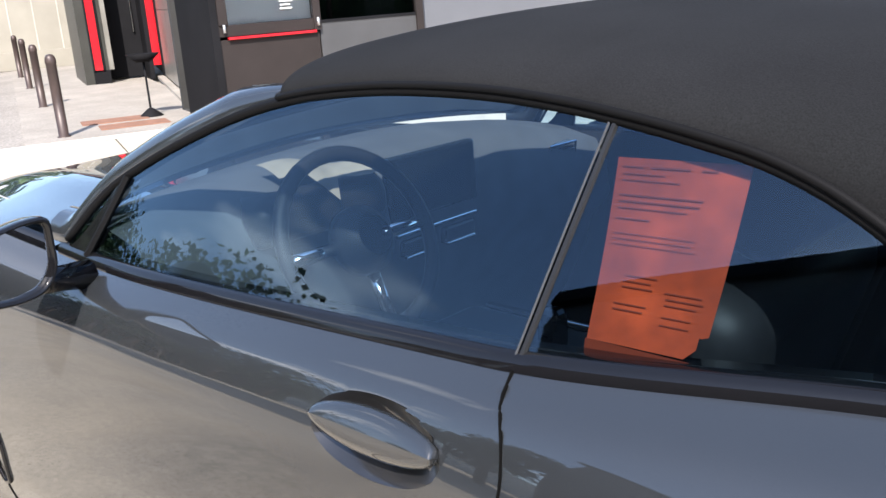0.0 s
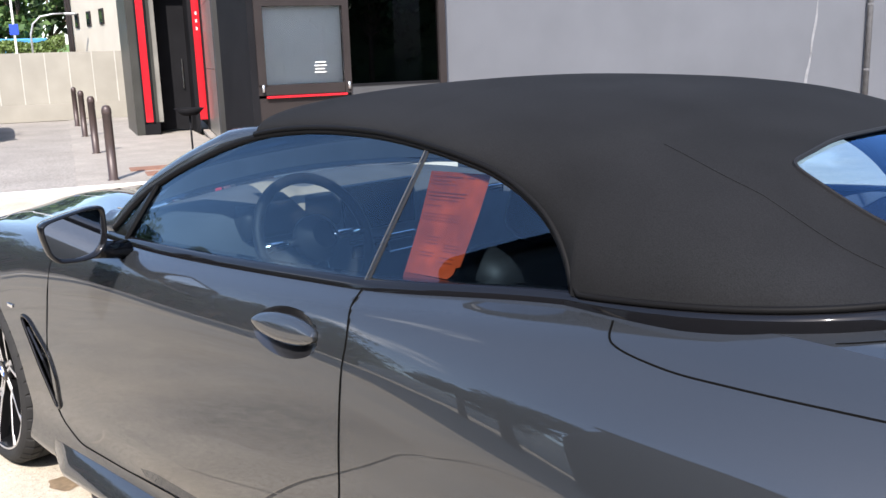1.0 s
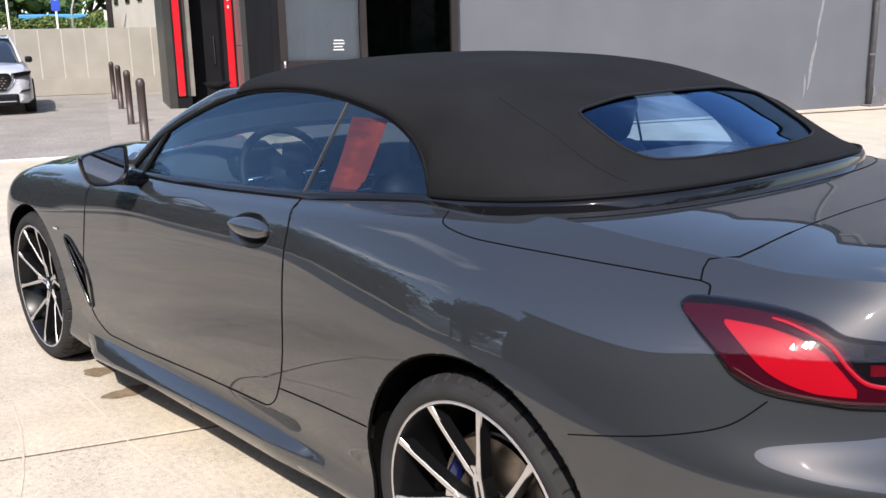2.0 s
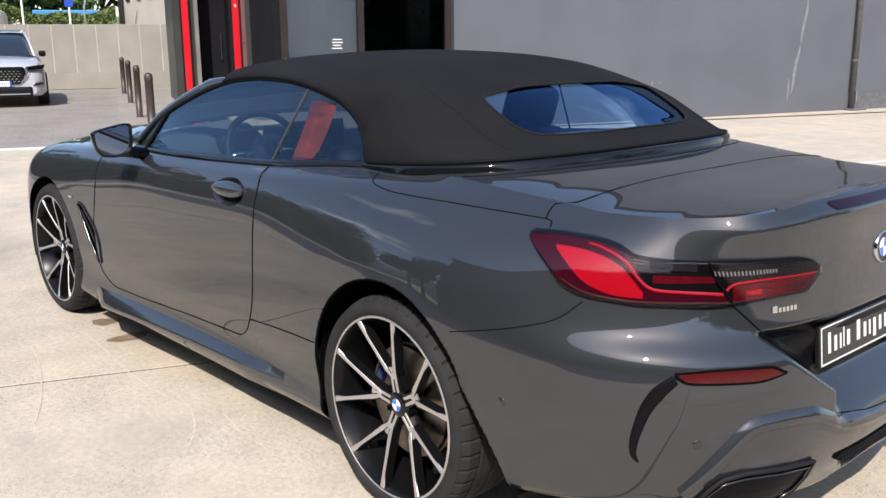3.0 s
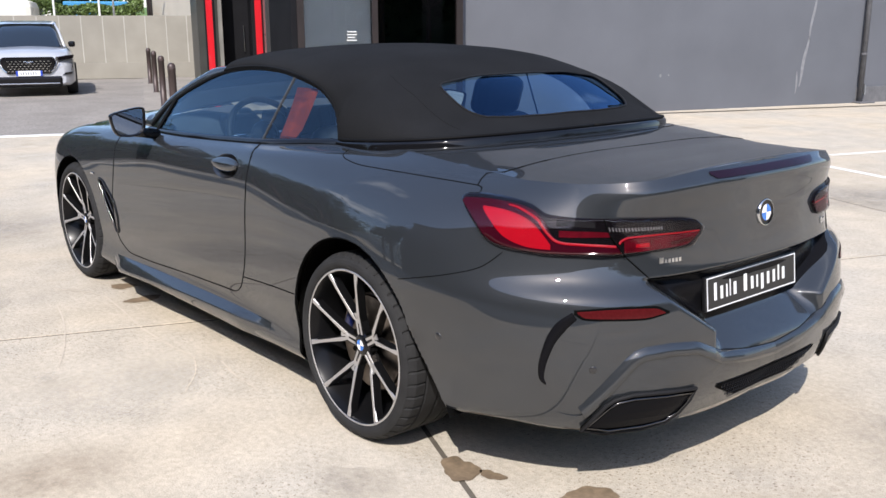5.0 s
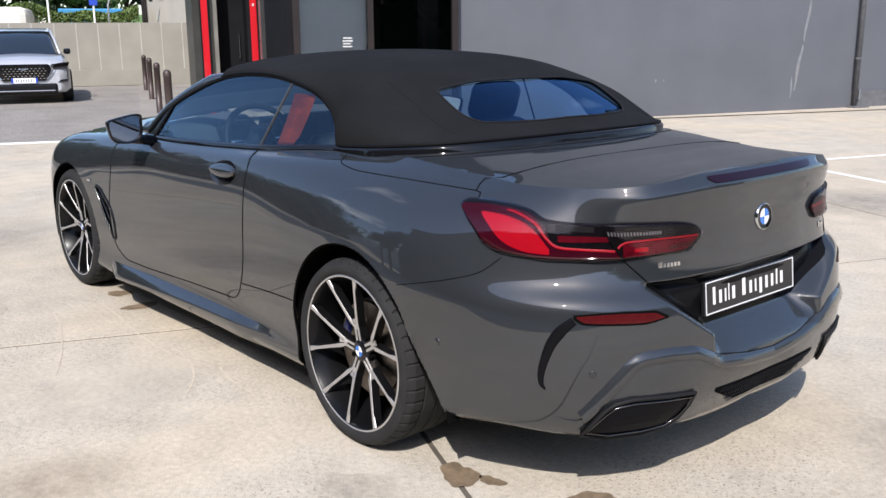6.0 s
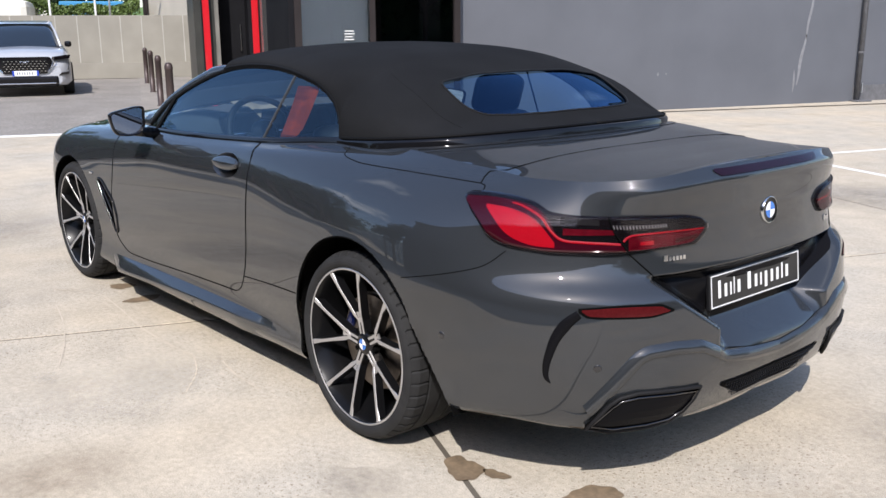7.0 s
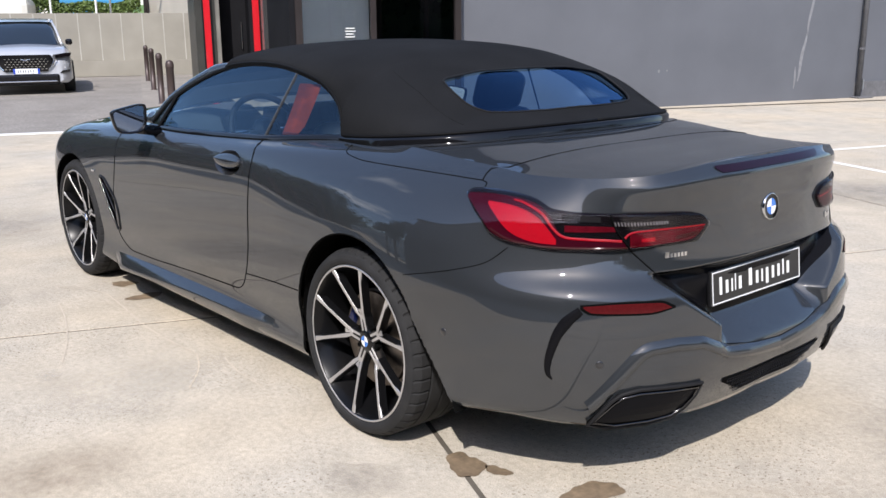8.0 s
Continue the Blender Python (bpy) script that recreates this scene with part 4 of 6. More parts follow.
def tail_light(side):
    """Wraps from the flank round to the boot: dark lens, red outer lamp, a red blade that runs on across the boot lid, ribbed strip."""
    low = [(1.229, .908), (1.189, .880), (1.137, .844), (1.098, .812), (1.033, .790), (.941, .780), (.876, .774), (.745, .773), (.627, .779), (.51, .786), (.380, .789), (.327, .832)]
    top = [(1.229, .911), (1.216, .922), (1.137, .925), (1.033, .921), (.954, .910), (.889, .887), (.784, .882), (.614, .885), (.458, .880), (.366, .869), (.327, .843)]
    lamp = part("tail_light", plate(low, top, side, lens_lift(0.006), 90, 14, 0.03), SMOKE_LENS, car, "smoked lens tail light with red lamps", smooth=False)
    part("lens_border", plate([(1.222, .902), (1.189, .884), (1.137, .850), (1.098, .819), (1.033, .797), (.941, .786), (.860, .781), (.70, .781), (.642, .783)], [(1.222, .912), (1.137, .915), (1.033, .911), (.954, .899), (.905, .872), (.870, .830), (.80, .804), (.70, .803), (.642, .802)], side, lens_lift(0.0072), 60, 10, 0.004), LENS_EDGE, lamp, "deep red lens")
    part("red_lamp", plate([(1.135, .890), (1.098, .866), (1.033, .823), (.98, .804), (.941, .796), (.876, .792)], [(1.135, .896), (1.059, .892), (.993, .882), (.941, .863), (.915, .844), (.876, .806)], side, lens_lift(0.0088), 36, 8, 0.003), RED_LENS, lamp, "bright red lamp")
    part("red_blade", ribbon([(1.04, .905), (.993, .898), (.928, .874), (.889, .837), (.85, .814), (.771, .808), (.70, .806), (.655, .804)], lambda f: 0.003 + 0.004 * min(1.0, f / 0.35), side, lens_lift(0.0092), 60, 0.003), RED_LENS, lamp)
    part("red_blade", ribbon([(1.10, .826), (1.033, .801), (.941, .788), (.876, .784), (.745, .783), (.70, .784), (.638, .785)], 0.0045, side, lens_lift(0.0090), 40, 0.003), RED_DARK, lamp)
    part("red_band", plate([(.85, .828), (.78, .828), (.672, .831)], [(.85, .846), (.78, .845), (.672, .845)], side, lens_lift(0.0076), 20, 4, 0.003), RED_MID, lamp)
    part("lid_lens", plate([(.628, .785), (.51, .792), (.40, .796), (.345, .825)], [(.628, .822), (.60, .826), (.497, .830), (.345, .829)], side, lens_lift(0.0074), 30, 5, 0.003), RED_MID, lamp, "dark red lens")
    part("red_blade", ribbon([(.645, .812), (.632, .823), (.601, .831), (.497, .835), (.345, .833)], lambda f: 0.0065 - 0.003 * f, side, lens_lift(0.0092), 40, 0.003), RED_LENS, lamp)
    part("red_spot", plate([(.59, .801), (.545, .801)], [(.59, .810), (.545, .814)], side, lens_lift(0.0088), 8, 3, 0.003), RED_LENS, lamp)
    part("amber_spot", plate([(.46, .801), (.37, .806)], [(.46, .812), (.37, .818)], side, lens_lift(0.0086), 8, 3, 0.003), RED_DARK, lamp)
    part("clear_band", plate([(.87, .858), (.72, .856)], [(.86, .876), (.72, .872)], side, lens_lift(0.0072), 14, 3, 0.003), PANEL_DARK, lamp)
    cover = part("lens_cover", plate(low, top, side, lens_lift(0.0112), 90, 10, 0.004), LENS_COVER, lamp, "clear outer lens", smooth=True)
    cover.visible_shadow = False
    for k in range(18):
        q = .672 - .175 * k / 17
        part("lens_rib", ribbon([(q, .848 + .002 * k / 17), (q + .004, .860)], 0.0042, side, lens_lift(0.0085), 3, 0.003), CLEAR_LENS, lamp)
    seam([flank(LONG - q, z, side, lens_lift(0.0115)(q)) for q, z in ((.690, .884), (.672, .835), (.645, .800), (.627, .778))], "lens_gap", 0.0022, GAP, lamp)
    return lamp


CREASE_AT = [(.86, .318), (.790, .326), (.758, .340), (.614, .508), (.585, .520), (.497, .524), (.400, .514), (.285, .460), (.15, .440), (.0, .428)]
CREASE = [(float(q), float(np.interp(-q, [-c[0] for c in CREASE_AT], [c[1] for c in CREASE_AT]))) for q in np.linspace(.86, 0, 121)]
CREASE = [(q, sum(CREASE[min(max(i + k, 0), 120)][1] for k in (-2, -1, 0, 1, 2)) / 5) for i, (q, z) in enumerate(CREASE)]
for side in (-1, 1):
    tail_light(side)
    # shut line of the boot from the light down to the plate recess
    seam([flank(LONG - q, z, side, 0.0006) for q, z in zip(np.linspace(.627, .542, 9), np.linspace(.778, .707, 9))])
    # reflector, vertical intake beside it
    holder = part("reflector", plate([(.792, .624), (.762, .608), (.667, .604), (.588, .602), (.50, .615)], [(.792, .636), (.667, .643), (.549, .640), (.50, .621)], side, 0.0016, 24, 4, 0.01), GAP, car, "dark red rear reflector in a black rim")
    part("reflector_lens", plate([(.782, .627), (.758, .614), (.667, .610), (.588, .608), (.515, .617)], [(.782, .632), (.667, .637), (.549, .633), (.515, .619)], side, 0.0032, 24, 4, 0.01), REFLECTOR, holder, "dark red lens")
    part("bumper_slot", ribbon([(.868, .410), (.880, .430), (.880, .465), (.869, .510), (.853, .552), (.826, .590), (.790, .620)], lambda f: float(np.interp(f, [0, .12, .3, .6, .8, 1], [.004, .012, .020, .028, .034, .024])), side, 0.002, 40, 0.008), EXHAUST_BLACK, car, "gloss black slot in the bumper", smooth=True)
    # faceted apron under the bumper crease
    part("rear_apron", plate([(.86, .268), (.771, .258), (.66, .250), (.40, .244), (.2, .250), (.0, .252)], [(q, z - 0.031 * min(1, max(0, (.83 - q) / .08))) for q, z in CREASE], side, lambda q: float(np.interp(q, [.62, .84], [.012, .0006])), 80, 10, 0.012), PAINT, car, "grey painted lower apron", smooth=False)
    part("apron_edge", ribbon([(q, z - 0.015) for q, z in CREASE[14:]], 0.033, side, 0.0175, 240, 0.006, 0.015), PAINT, car, smooth=True)
    seam([flank(LONG - q, z + 0.003, side, 0.0004) for q, z in CREASE[72:]], "crease_line", 0.0016, GAP, car)
    # tail pipe trim: angular frame round a black mouth
    hi = [(.758, .272), (.732, .305), (.693, .352), (.667, .372), (.614, .383), (.50, .379), (.392, .371)]
    lo = [(.758, .264), (.68, .257), (.56, .258), (.471, .265), (.431, .296), (.405, .336), (.392, .364)]
    trim = part("exhaust_trim", plate(lo, hi, side, 0.016, 50, 6, 0.02), GAP, car, "black exhaust trim")
    loop = [flank(LONG - q, z, side, 0.019) for q, z in hi] + [flank(LONG - q, z, side, 0.019) for q, z in lo[::-1]][1:-1]
    part("exhaust_rim", tube(loop, 0.0062, 8, closed=True), SEAL_GREY, trim, "dark grey outer rim", smooth=True)
    inner = [flank(LONG - (q * 0.93 + 0.0405), z * 0.80 + 0.318 * 0.20, side, 0.0205) for q, z in hi] + [flank(LONG - (q * 0.93 + 0.0405), z * 0.80 + 0.318 * 0.20, side, 0.0205) for q, z in lo[::-1]][1:-1]
    part("tail_pipe_lip", tube(inner, 0.0034, 8, closed=True), BLACK_CHROME, trim, "thin black chrome lip", smooth=True)
    part("exhaust_mouth", plate([(q * 0.96 + 0.024, z * 0.7 + 0.32 * 0.3) for q, z in lo], [(q * 0.96 + 0.024, z * 0.78 + 0.32 * 0.22) for q, z in hi], side, 0.0175, 30, 4, 0.004), EXHAUST_BLACK, trim)
    # parking sensors
    for yy, zz in ((.70, .46),):
        p = flank(s_at_y(yy), zz, side, 0.001)
        n = (flank(s_at_y(yy), zz, side, 0.01) - flank(s_at_y(yy), zz, side, 0.001)).normalized()
        ring = lathe([(0.0, 0.001), (0.010, 0.001), (0.0115, 0.0), (0.0125, -0.002)], 20, "z")
        ring.transform(Matrix.Translation(p) @ n.to_track_quat("Z", "Y").to_matrix().to_4x4())
        part("parking_sensor", ring, PAINT_DARK, car, smooth=True)
    for xx, zz in ((0.47, .50),):
        p = flank(s_at_x(xx), zz, side, 0.001)
        n = (flank(s_at_x(xx), zz, side, 0.01) - p).normalized()
        ring = lathe([(0.0, 0.001), (0.010, 0.001), (0.0115, 0.0), (0.0125, -0.002)], 20, "z")
        ring.transform(Matrix.Translation(p) @ n.to_track_quat("Z", "Y").to_matrix().to_4x4())
        part("parking_sensor", ring, PAINT_DARK, car, smooth=True)

# plate recess, plate with plain bars for its lettering
rows = []
for f in np.linspace(-1, 1, 41):
    q = abs(f) * .545
    lo = np.interp(q, [0, .262, .34, .471, .545], [.533, .533, .578, .650, .698])
    rows.append([flank(LONG - q, z, 1 if f >= 0 else -1, 0.002) for z in np.linspace(lo, .704, 8)])
part("plate_recess", sheet(rows), EXHAUST_BLACK, car, "gloss black recess behind the plate", smooth=True)
tilt = Matrix.Translation((0.968, -0.014, 0.618)) @ Matrix.Rotation(radians(-6), 4, "Y")
plate = part("dealer_plate", soft_box(-0.008, 0.008, -0.262, 0.262, -0.056, 0.056, 0.004, 2, tilt), PLATE_BLACK, car, "black show plate with a white border and lettering bars")
bm = bmesh.new()
for y0, y1, z0, z1 in ((-.256, .256, .0475, .0510), (-.256, .256, -.0510, -.0475), (-.256, -.2525, -.0475, .0475), (.2525, .256, -.0475, .0475)):
    box(bm, 0.0081, 0.0095, y0, y1, z0, z1, tilt)
part("plate_border", bm, WHITE_PAINT, plate)
x = -0.225
for k, (w, h0, h1) in enumerate(((.026, -.026, .034), (.027, -.026, .018), (.014, -.026, .018), (.008, -.026, .032), (.030, -.026, .018), (0, 0, 0),
                                 (.036, -.026, .034), (.028, -.026, .018), (.016, -.026, .018), (.029, -.038, .018), (.027, -.026, .018), (.027, -.026, .018), (.015, -.026, .030), (.030, -.026, .018))):
    if w:
        bm = soft_box(0.0081, 0.0098, x + w * 0.27, x + w * 0.73, h0 * 0.92, h1 * 0.92, 0.0)
        bm.transform(tilt)
        part("letter_bar", bm, WHITE_PAINT, plate)
    x += w + 0.0075 if w else 0.018

# round badge, bright badge bars, high brake light
p = flank(s_at_y(0.001), 0.846, 1, 0.0)
badge_m = Matrix.Translation((p.x - 0.004, 0, 0.846)) @ Matrix.Rotation(radians(86), 4, "Y")
ring = lathe([(0.0, 0.006), (0.036, 0.007), (0.0405, 0.0112), (0.0425, 0.0104), (0.0432, 0.0)], 40, "z")
ring.transform(badge_m)
badge = part("badge", ring, CHROME, car, "round badge with dark ring and blue and white quarters", smooth=True)
ring = lathe([(0.026, 0.0095), (0.034, 0.0098), (0.040, 0.0112)], 40, "z")
ring.transform(badge_m)
part("badge_ring", ring, GLOSS_BLACK, badge, smooth=True)
for k in range(4):
    bm = bmesh.new()
    fan = [(0, 0)] + [(0.026 * math.cos(a), 0.026 * math.sin(a)) for a in np.linspace(k * math.pi / 2, (k + 1) * math.pi / 2, 9)]
    bm.faces.new([bm.verts.new((u, v, 0.010)) for u, v in fan])
    bm.transform(badge_m)
    part("badge_quarter", bm, (WHITE_PAINT, ROUNDEL_BLUE)[k % 2], badge)
for y0, n, ht in ((-.500, 6, .017), (.430, 4, .020)):
    yy = y0
    for k in range(n):
        w = 0.016 if k == 0 else 0.010
        sd = -1 if yy < 0 else 1
        a, b = abs(yy), abs(yy + w)
        part("badge_bar", patch([(min(s_at_y(a), s_at_y(b)), .748, .748 + ht * (1 if k == 0 else .7)), (max(s_at_y(a), s_at_y(b)), .748, .748 + ht * (1 if k == 0 else .7))], sd, 0.003, 2, 1, 0.004), CHROME, car)
        yy += w + 0.004
rows = []
for f in np.linspace(-1, 1, 31):
    s, sd = s_at_y(abs(f) * .300), (1 if f >= 0 else -1)
    rows.append([flank(s, z, sd, 0.003) for z in np.linspace(0.981 + 0.012 * max(0, abs(f) - .93) / .07, 1.001, 5)])
part("high_brake_light", sheet(rows), BRAKE_LENS, car, "long dark red high brake light in the boot lip", smooth=True)

# lower grille strip with a honeycomb of small cells
rows = [[flank(LONG - abs(f) * .29, z, 1 if f >= 0 else -1, 0.0145) for z in np.linspace(np.interp(abs(f), [0, .55, 1], [.284, .286, .345]), .358, 5)] for f in np.linspace(-1, 1, 41)]
grille = part("lower_grille", sheet(rows), GAP, car, "black honeycomb lower grille")
for r in range(4):
    for k in range(40):
        y = -.28 + (k + .5 * (r % 2)) * .0143
        zc = .294 + r * .0175
        if abs(y) > .20 + (zc - .294) * 1.2:
            continue
        c = flank(LONG - abs(y), zc, 1 if y >= 0 else -1, 0.0165)
        n = Vector((0.95, 0, -0.3)).normalized()
        u = Vector((0, 1, 0))
        w = n.cross(u)
        part("grille_cell", tube([c + (u * math.cos(a) + w * math.sin(a)) * 0.0078 for a in np.linspace(0, 2 * math.pi, 7)[:-1]], 0.0014, 3, closed=True), GLOSS_BLACK, grille)

# front wing vent
for side in (-1, 1):
    bm = bmesh.new()
    ring = [flank(s_at_x(px), pz, side, -0.022) for px, pz in VENT]
    bm.faces.new([bm.verts.new(p) for p in ring])
    vent = part("wing_vent", bm, GAP, car, "black air vent behind the front wheel")
    part("vent_rim", tube([flank(s_at_x(px), pz, side, 0.001) for px, pz in VENT], 0.006, 6, closed=True), GLOSS_BLACK, vent, smooth=True)
    for k in range(4):
        z = 0.42 + k * 0.055
        xa = np.interp(z, [.36, .50, .64], [-2.235, -2.33, -2.42]) + 0.012
        xb = np.interp(z, [.375, .47, .545, .63], [-2.205, -2.20, -2.235, -2.36]) - 0.008
        part("vent_blade", tube([flank(s_at_x(xa), z, side, -0.014), flank(s_at_x(xb), z - 0.012, side, -0.006)], 0.006, 5), GLOSS_BLACK, vent)
    part("vent_blade", tube(along([(s_at_x(-2.385), .60), (s_at_x(-2.29), .50), (s_at_x(-2.222), .39)], side, -0.004, 12), 0.005, 5), GLOSS_BLACK, vent)
    p = flank(s_at_x(-2.50), 0.655, side, 0.002)
    part("wing_badge", soft_box(p.x - 0.02, p.x + 0.02, p.y - 0.003, p.y + 0.003, p.z - 0.006, p.z + 0.006, 0.002), CHROME, car)

# side skirt blade
for side in (-1, 1):
    rows = []
    for x in np.linspace(-2.30, -0.60, 50):
        t = (x + 2.30) / 1.70
        s = s_at_x(x)
        out = min(1, t / 0.08) * min(1, (1 - t) / 0.16)
        zt, zb = 0.236 + 0.035 * t, 0.190 + 0.062 * t
        rows.append([flank(s, zt + 0.004, side, 0.0004), flank(s, zt, side, 0.003 * out), flank(s, zb, side, 0.0005 + 0.040 * out), flank(s, zb - 0.012, side, 0.0005 + 0.039 * out), flank(s, 0.168 + 0.012 * t, side, 0.012 * out)])
    part("side_skirt", sheet(rows), PAINT, car, smooth=True)

# door handle: oval grip over a scooped cup
for side in (-1, 1):
    cup = []
    hx, hz = HANDLE_X, HANDLE_Z
    for q in np.linspace(0, 1, 9):
        row = []
        for a in np.linspace(0, 2 * math.pi, 33)[:-1]:
            u, v = math.cos(a) * 0.118 * q, math.sin(a) * 0.050 * q
            row.append(flank(s_at_x(hx + u), hz + v + u * 0.03, side, 0.0004 - 0.026 * (1 - q ** 3)))
        cup.append(row + [row[0]])
    part("handle_cup", sheet(cup), PAINT_DARK, doors[side], smooth=True)
    grip = []
    for q in (1 - np.cos(np.linspace(0, 1, 22) * math.pi)) / 2:
        u = -0.112 + 0.224 * q
        wdt = 0.0285 * abs(math.sin(math.pi * q)) ** 0.36 + 1e-4
        row = []
        for a in np.linspace(0, 2 * math.pi, 13):
            row.append(flank(s_at_x(hx + u), hz + 0.008 + u * 0.03 + math.sin(a) * wdt, side, 0.002 + 0.012 * math.cos(a)))
        grip.append(row)
    part("handle_grip", sheet(grip), PAINT, doors[side], smooth=True)


# door mirror
def door_mirror(side):
    out = rounded([(0.014, -0.030), (0.040, -0.066), (0.090, -0.074), (0.152, -0.067), (0.172, -0.045), (0.186, 0.004), (0.188, 0.032), (0.172, 0.042), (0.120, 0.053), (0.055, 0.064), (0.014, 0.062)], 0.022, 4)
    lift = lambda t: Matrix.Translation((-1.70, side * 0.902, 1.0)) @ Matrix.Rotation(radians(-4 * side), 4, "Z")
    rows = []
    for u, k, sh in ((-0.010, 0.84, 0), (-0.004, 0.86, 0), (0.005, 0.90, 0), (0.006, 0.96, 0), (0.0, 1.0, 0), (-0.018, 1.0, 0.002), (-0.050, 0.93, 0.008), (-0.080, 0.78, 0.018), (-0.098, 0.52, 0.026), (-0.104, 0.20, 0.030)):
        cy, cz = 0.100, -0.004
        rows.append([(u, side * (cy - sh + (p[0] - cy) * k), cz + (p[1] - cz) * k) for p in out + out[:1]])
    bm = sheet(rows)
    bm.transform(lift(0))
    bmesh.ops.recalc_face_normals(bm, faces=bm.faces[:])
    house = part("door_mirror", bm, GLOSS_BLACK, car, "gloss black door mirror", smooth=True)
    bm = bmesh.new()
    bm.faces.new([bm.verts.new((-0.006, side * (0.100 + (p[0] - 0.100) * 0.87), -0.004 + (p[1] + 0.004) * 0.87)) for p in out])
    bm.transform(lift(0) @ Matrix.Rotation(radians(3), 4, "Y"))
    bm.normal_update()
    for f in bm.faces:
        if f.normal.x < 0:
            f.normal_flip()
    part("mirror_glass", bm, MIRROR, house, "mirror glass")
    bm = tube([(-0.05, side * 0.05, -0.055), (-0.06, side * -0.01, -0.066), (-0.08, side * -0.075, -0.080)], [0.024, 0.024, 0.028], 10)
    bm.transform(lift(0))
    part("mirror_arm", bm, GLOSS_BLACK, house, smooth=True)


door_mirror(-1)
door_mirror(1)


# wheels
def wheel(cx, side, radius, width, y_face):
    hub = new("wheel")
    hub.parent = car
    hub.location = (cx, side * y_face, radius)
    hub["label"] = "twin-spoke alloy wheel, machined silver faces on black"
    w = width
    # tyre; along: 0 at the outer face, + inwards
    prof = [(0.276, 0.006), (0.2815, -0.001), (0.286, -0.005), (0.294, -0.0085), (0.303, -0.0090), (0.313, -0.006), (0.321, -0.0005), (radius - 0.010, 0.008), (radius - 0.0045, 0.017)]
    rows, seg = [], 360
    ribs = [0.026, 0.034, 0.060, 0.064, 0.066, 0.070, 0.115, 0.119, 0.121, 0.125, 0.170, 0.174, 0.176, 0.180, 0.215]
    groove = {0.064, 0.066, 0.119, 0.121, 0.174, 0.176}
    for k in range(seg):
        a = 2 * math.pi * k / seg
        c, s = math.cos(a), math.sin(a)
        notch = 0.006 if k % 8 == 0 else 0.0
        line = [(r - (notch if i >= 7 else 0), h) for i, (r, h) in enumerate(prof)]
        for h in ribs:
            r = radius - 0.010 if h in groove else radius - (notch if h < 0.062 or 0.19 < h else 0.0)
            line.append((r, h * w / 0.245))
        line += [(radius - 0.010, w - 0.008), (radius - 0.04, w), (0.26, w - 0.01)]
        rows.append([(r * c, -side * h, r * s) for r, h in line])
    bm = sheet(rows, closed_u=True)
    bmesh.ops.recalc_face_normals(bm, faces=bm.faces[:])
    part("tyre", bm, TYRE, hub, "black low-profile tyre")
    bm = lathe([(0.2805, 0.004), (0.2785, 0.0005), (0.2720, 0.0), (0.2700, 0.004), (0.264, 0.014), (0.252, 0.05), (0.236, 0.10), (0.236, 0.19), (0.255, 0.21)], 72)
    bm.transform(Matrix.Diagonal((1, -side, 1, 1)))
    rim = part("rim", bm, RIM_BLACK, hub, "gloss black rim", smooth=True)
    bm = lathe([(0.2810, 0.0035), (0.2795, -0.0008), (0.2730, -0.0012), (0.2722, 0.003)], 72)
    bm.transform(Matrix.Diagonal((1, -side, 1, 1)))
    part("rim_edge", bm, RIM_SILVER, hub, "bright machined rim edge", smooth=True)
    bm = lathe([(0.0, 0.03), (0.170, 0.03), (0.172, 0.045), (0.178, 0.048), (0.178, 0.075), (0.08, 0.08)], 60)
    bm.transform(Matrix.Translation((0, -side * 0.055, 0)) @ Matrix.Diagonal((1, -side, 1, 1)))
    part("brake_disc", bm, DISC, hub, "worn steel brake disc")
    bm = soft_box(-0.050, 0.050, 0.075, 0.14, -0.01, 0.035, 0.012)
    bm.transform(Matrix.Rotation(radians(-62 if side < 0 else 62), 4, "Y") @ Matrix.Translation((0, 0, 0.125)) @ Matrix.Diagonal((1, -side, 1, 1)))
    part("brake_caliper", bm, BLUE_PAINT, hub, "blue brake caliper")

    def bar(path, widths, fronts, depth, name, mat, par):
        """A spoke: path of (r, angle), half widths, face depth."""
        bm, rings = bmesh.new(), []
        pts = [Vector((r * math.sin(a), 0, r * math.cos(a))) for r, a in path]
        for i, p in enumerate(pts):
            way = (pts[min(i + 1, len(pts) - 1)] - pts[max(i - 1, 0)]).normalized()
            across = Vector((way.z, 0, -way.x))
            wd, fr = widths[i], fronts[i]
            ring = [p + across * wd + Vector((0, -side * fr, 0)), p - across * wd + Vector((0, -side * fr, 0)), p - across * wd * 1.25 + Vector((0, -side * (fr + depth), 0)), p + across * wd * 1.25 + Vector((0, -side * (fr + depth), 0))]
            rings.append([bm.verts.new(q) for q in ring])
        for a, b in zip(rings, rings[1:]):
            for k in range(4):
                bm.faces.new((a[k], a[(k + 1) % 4], b[(k + 1) % 4], b[k]))
        bm.faces.new(rings[0])
        bm.faces.new(rings[-1][::-1])
        bmesh.ops.recalc_face_normals(bm, faces=bm.faces[:])
        return part(name, bm, mat, par)

    turn = radians(-11)
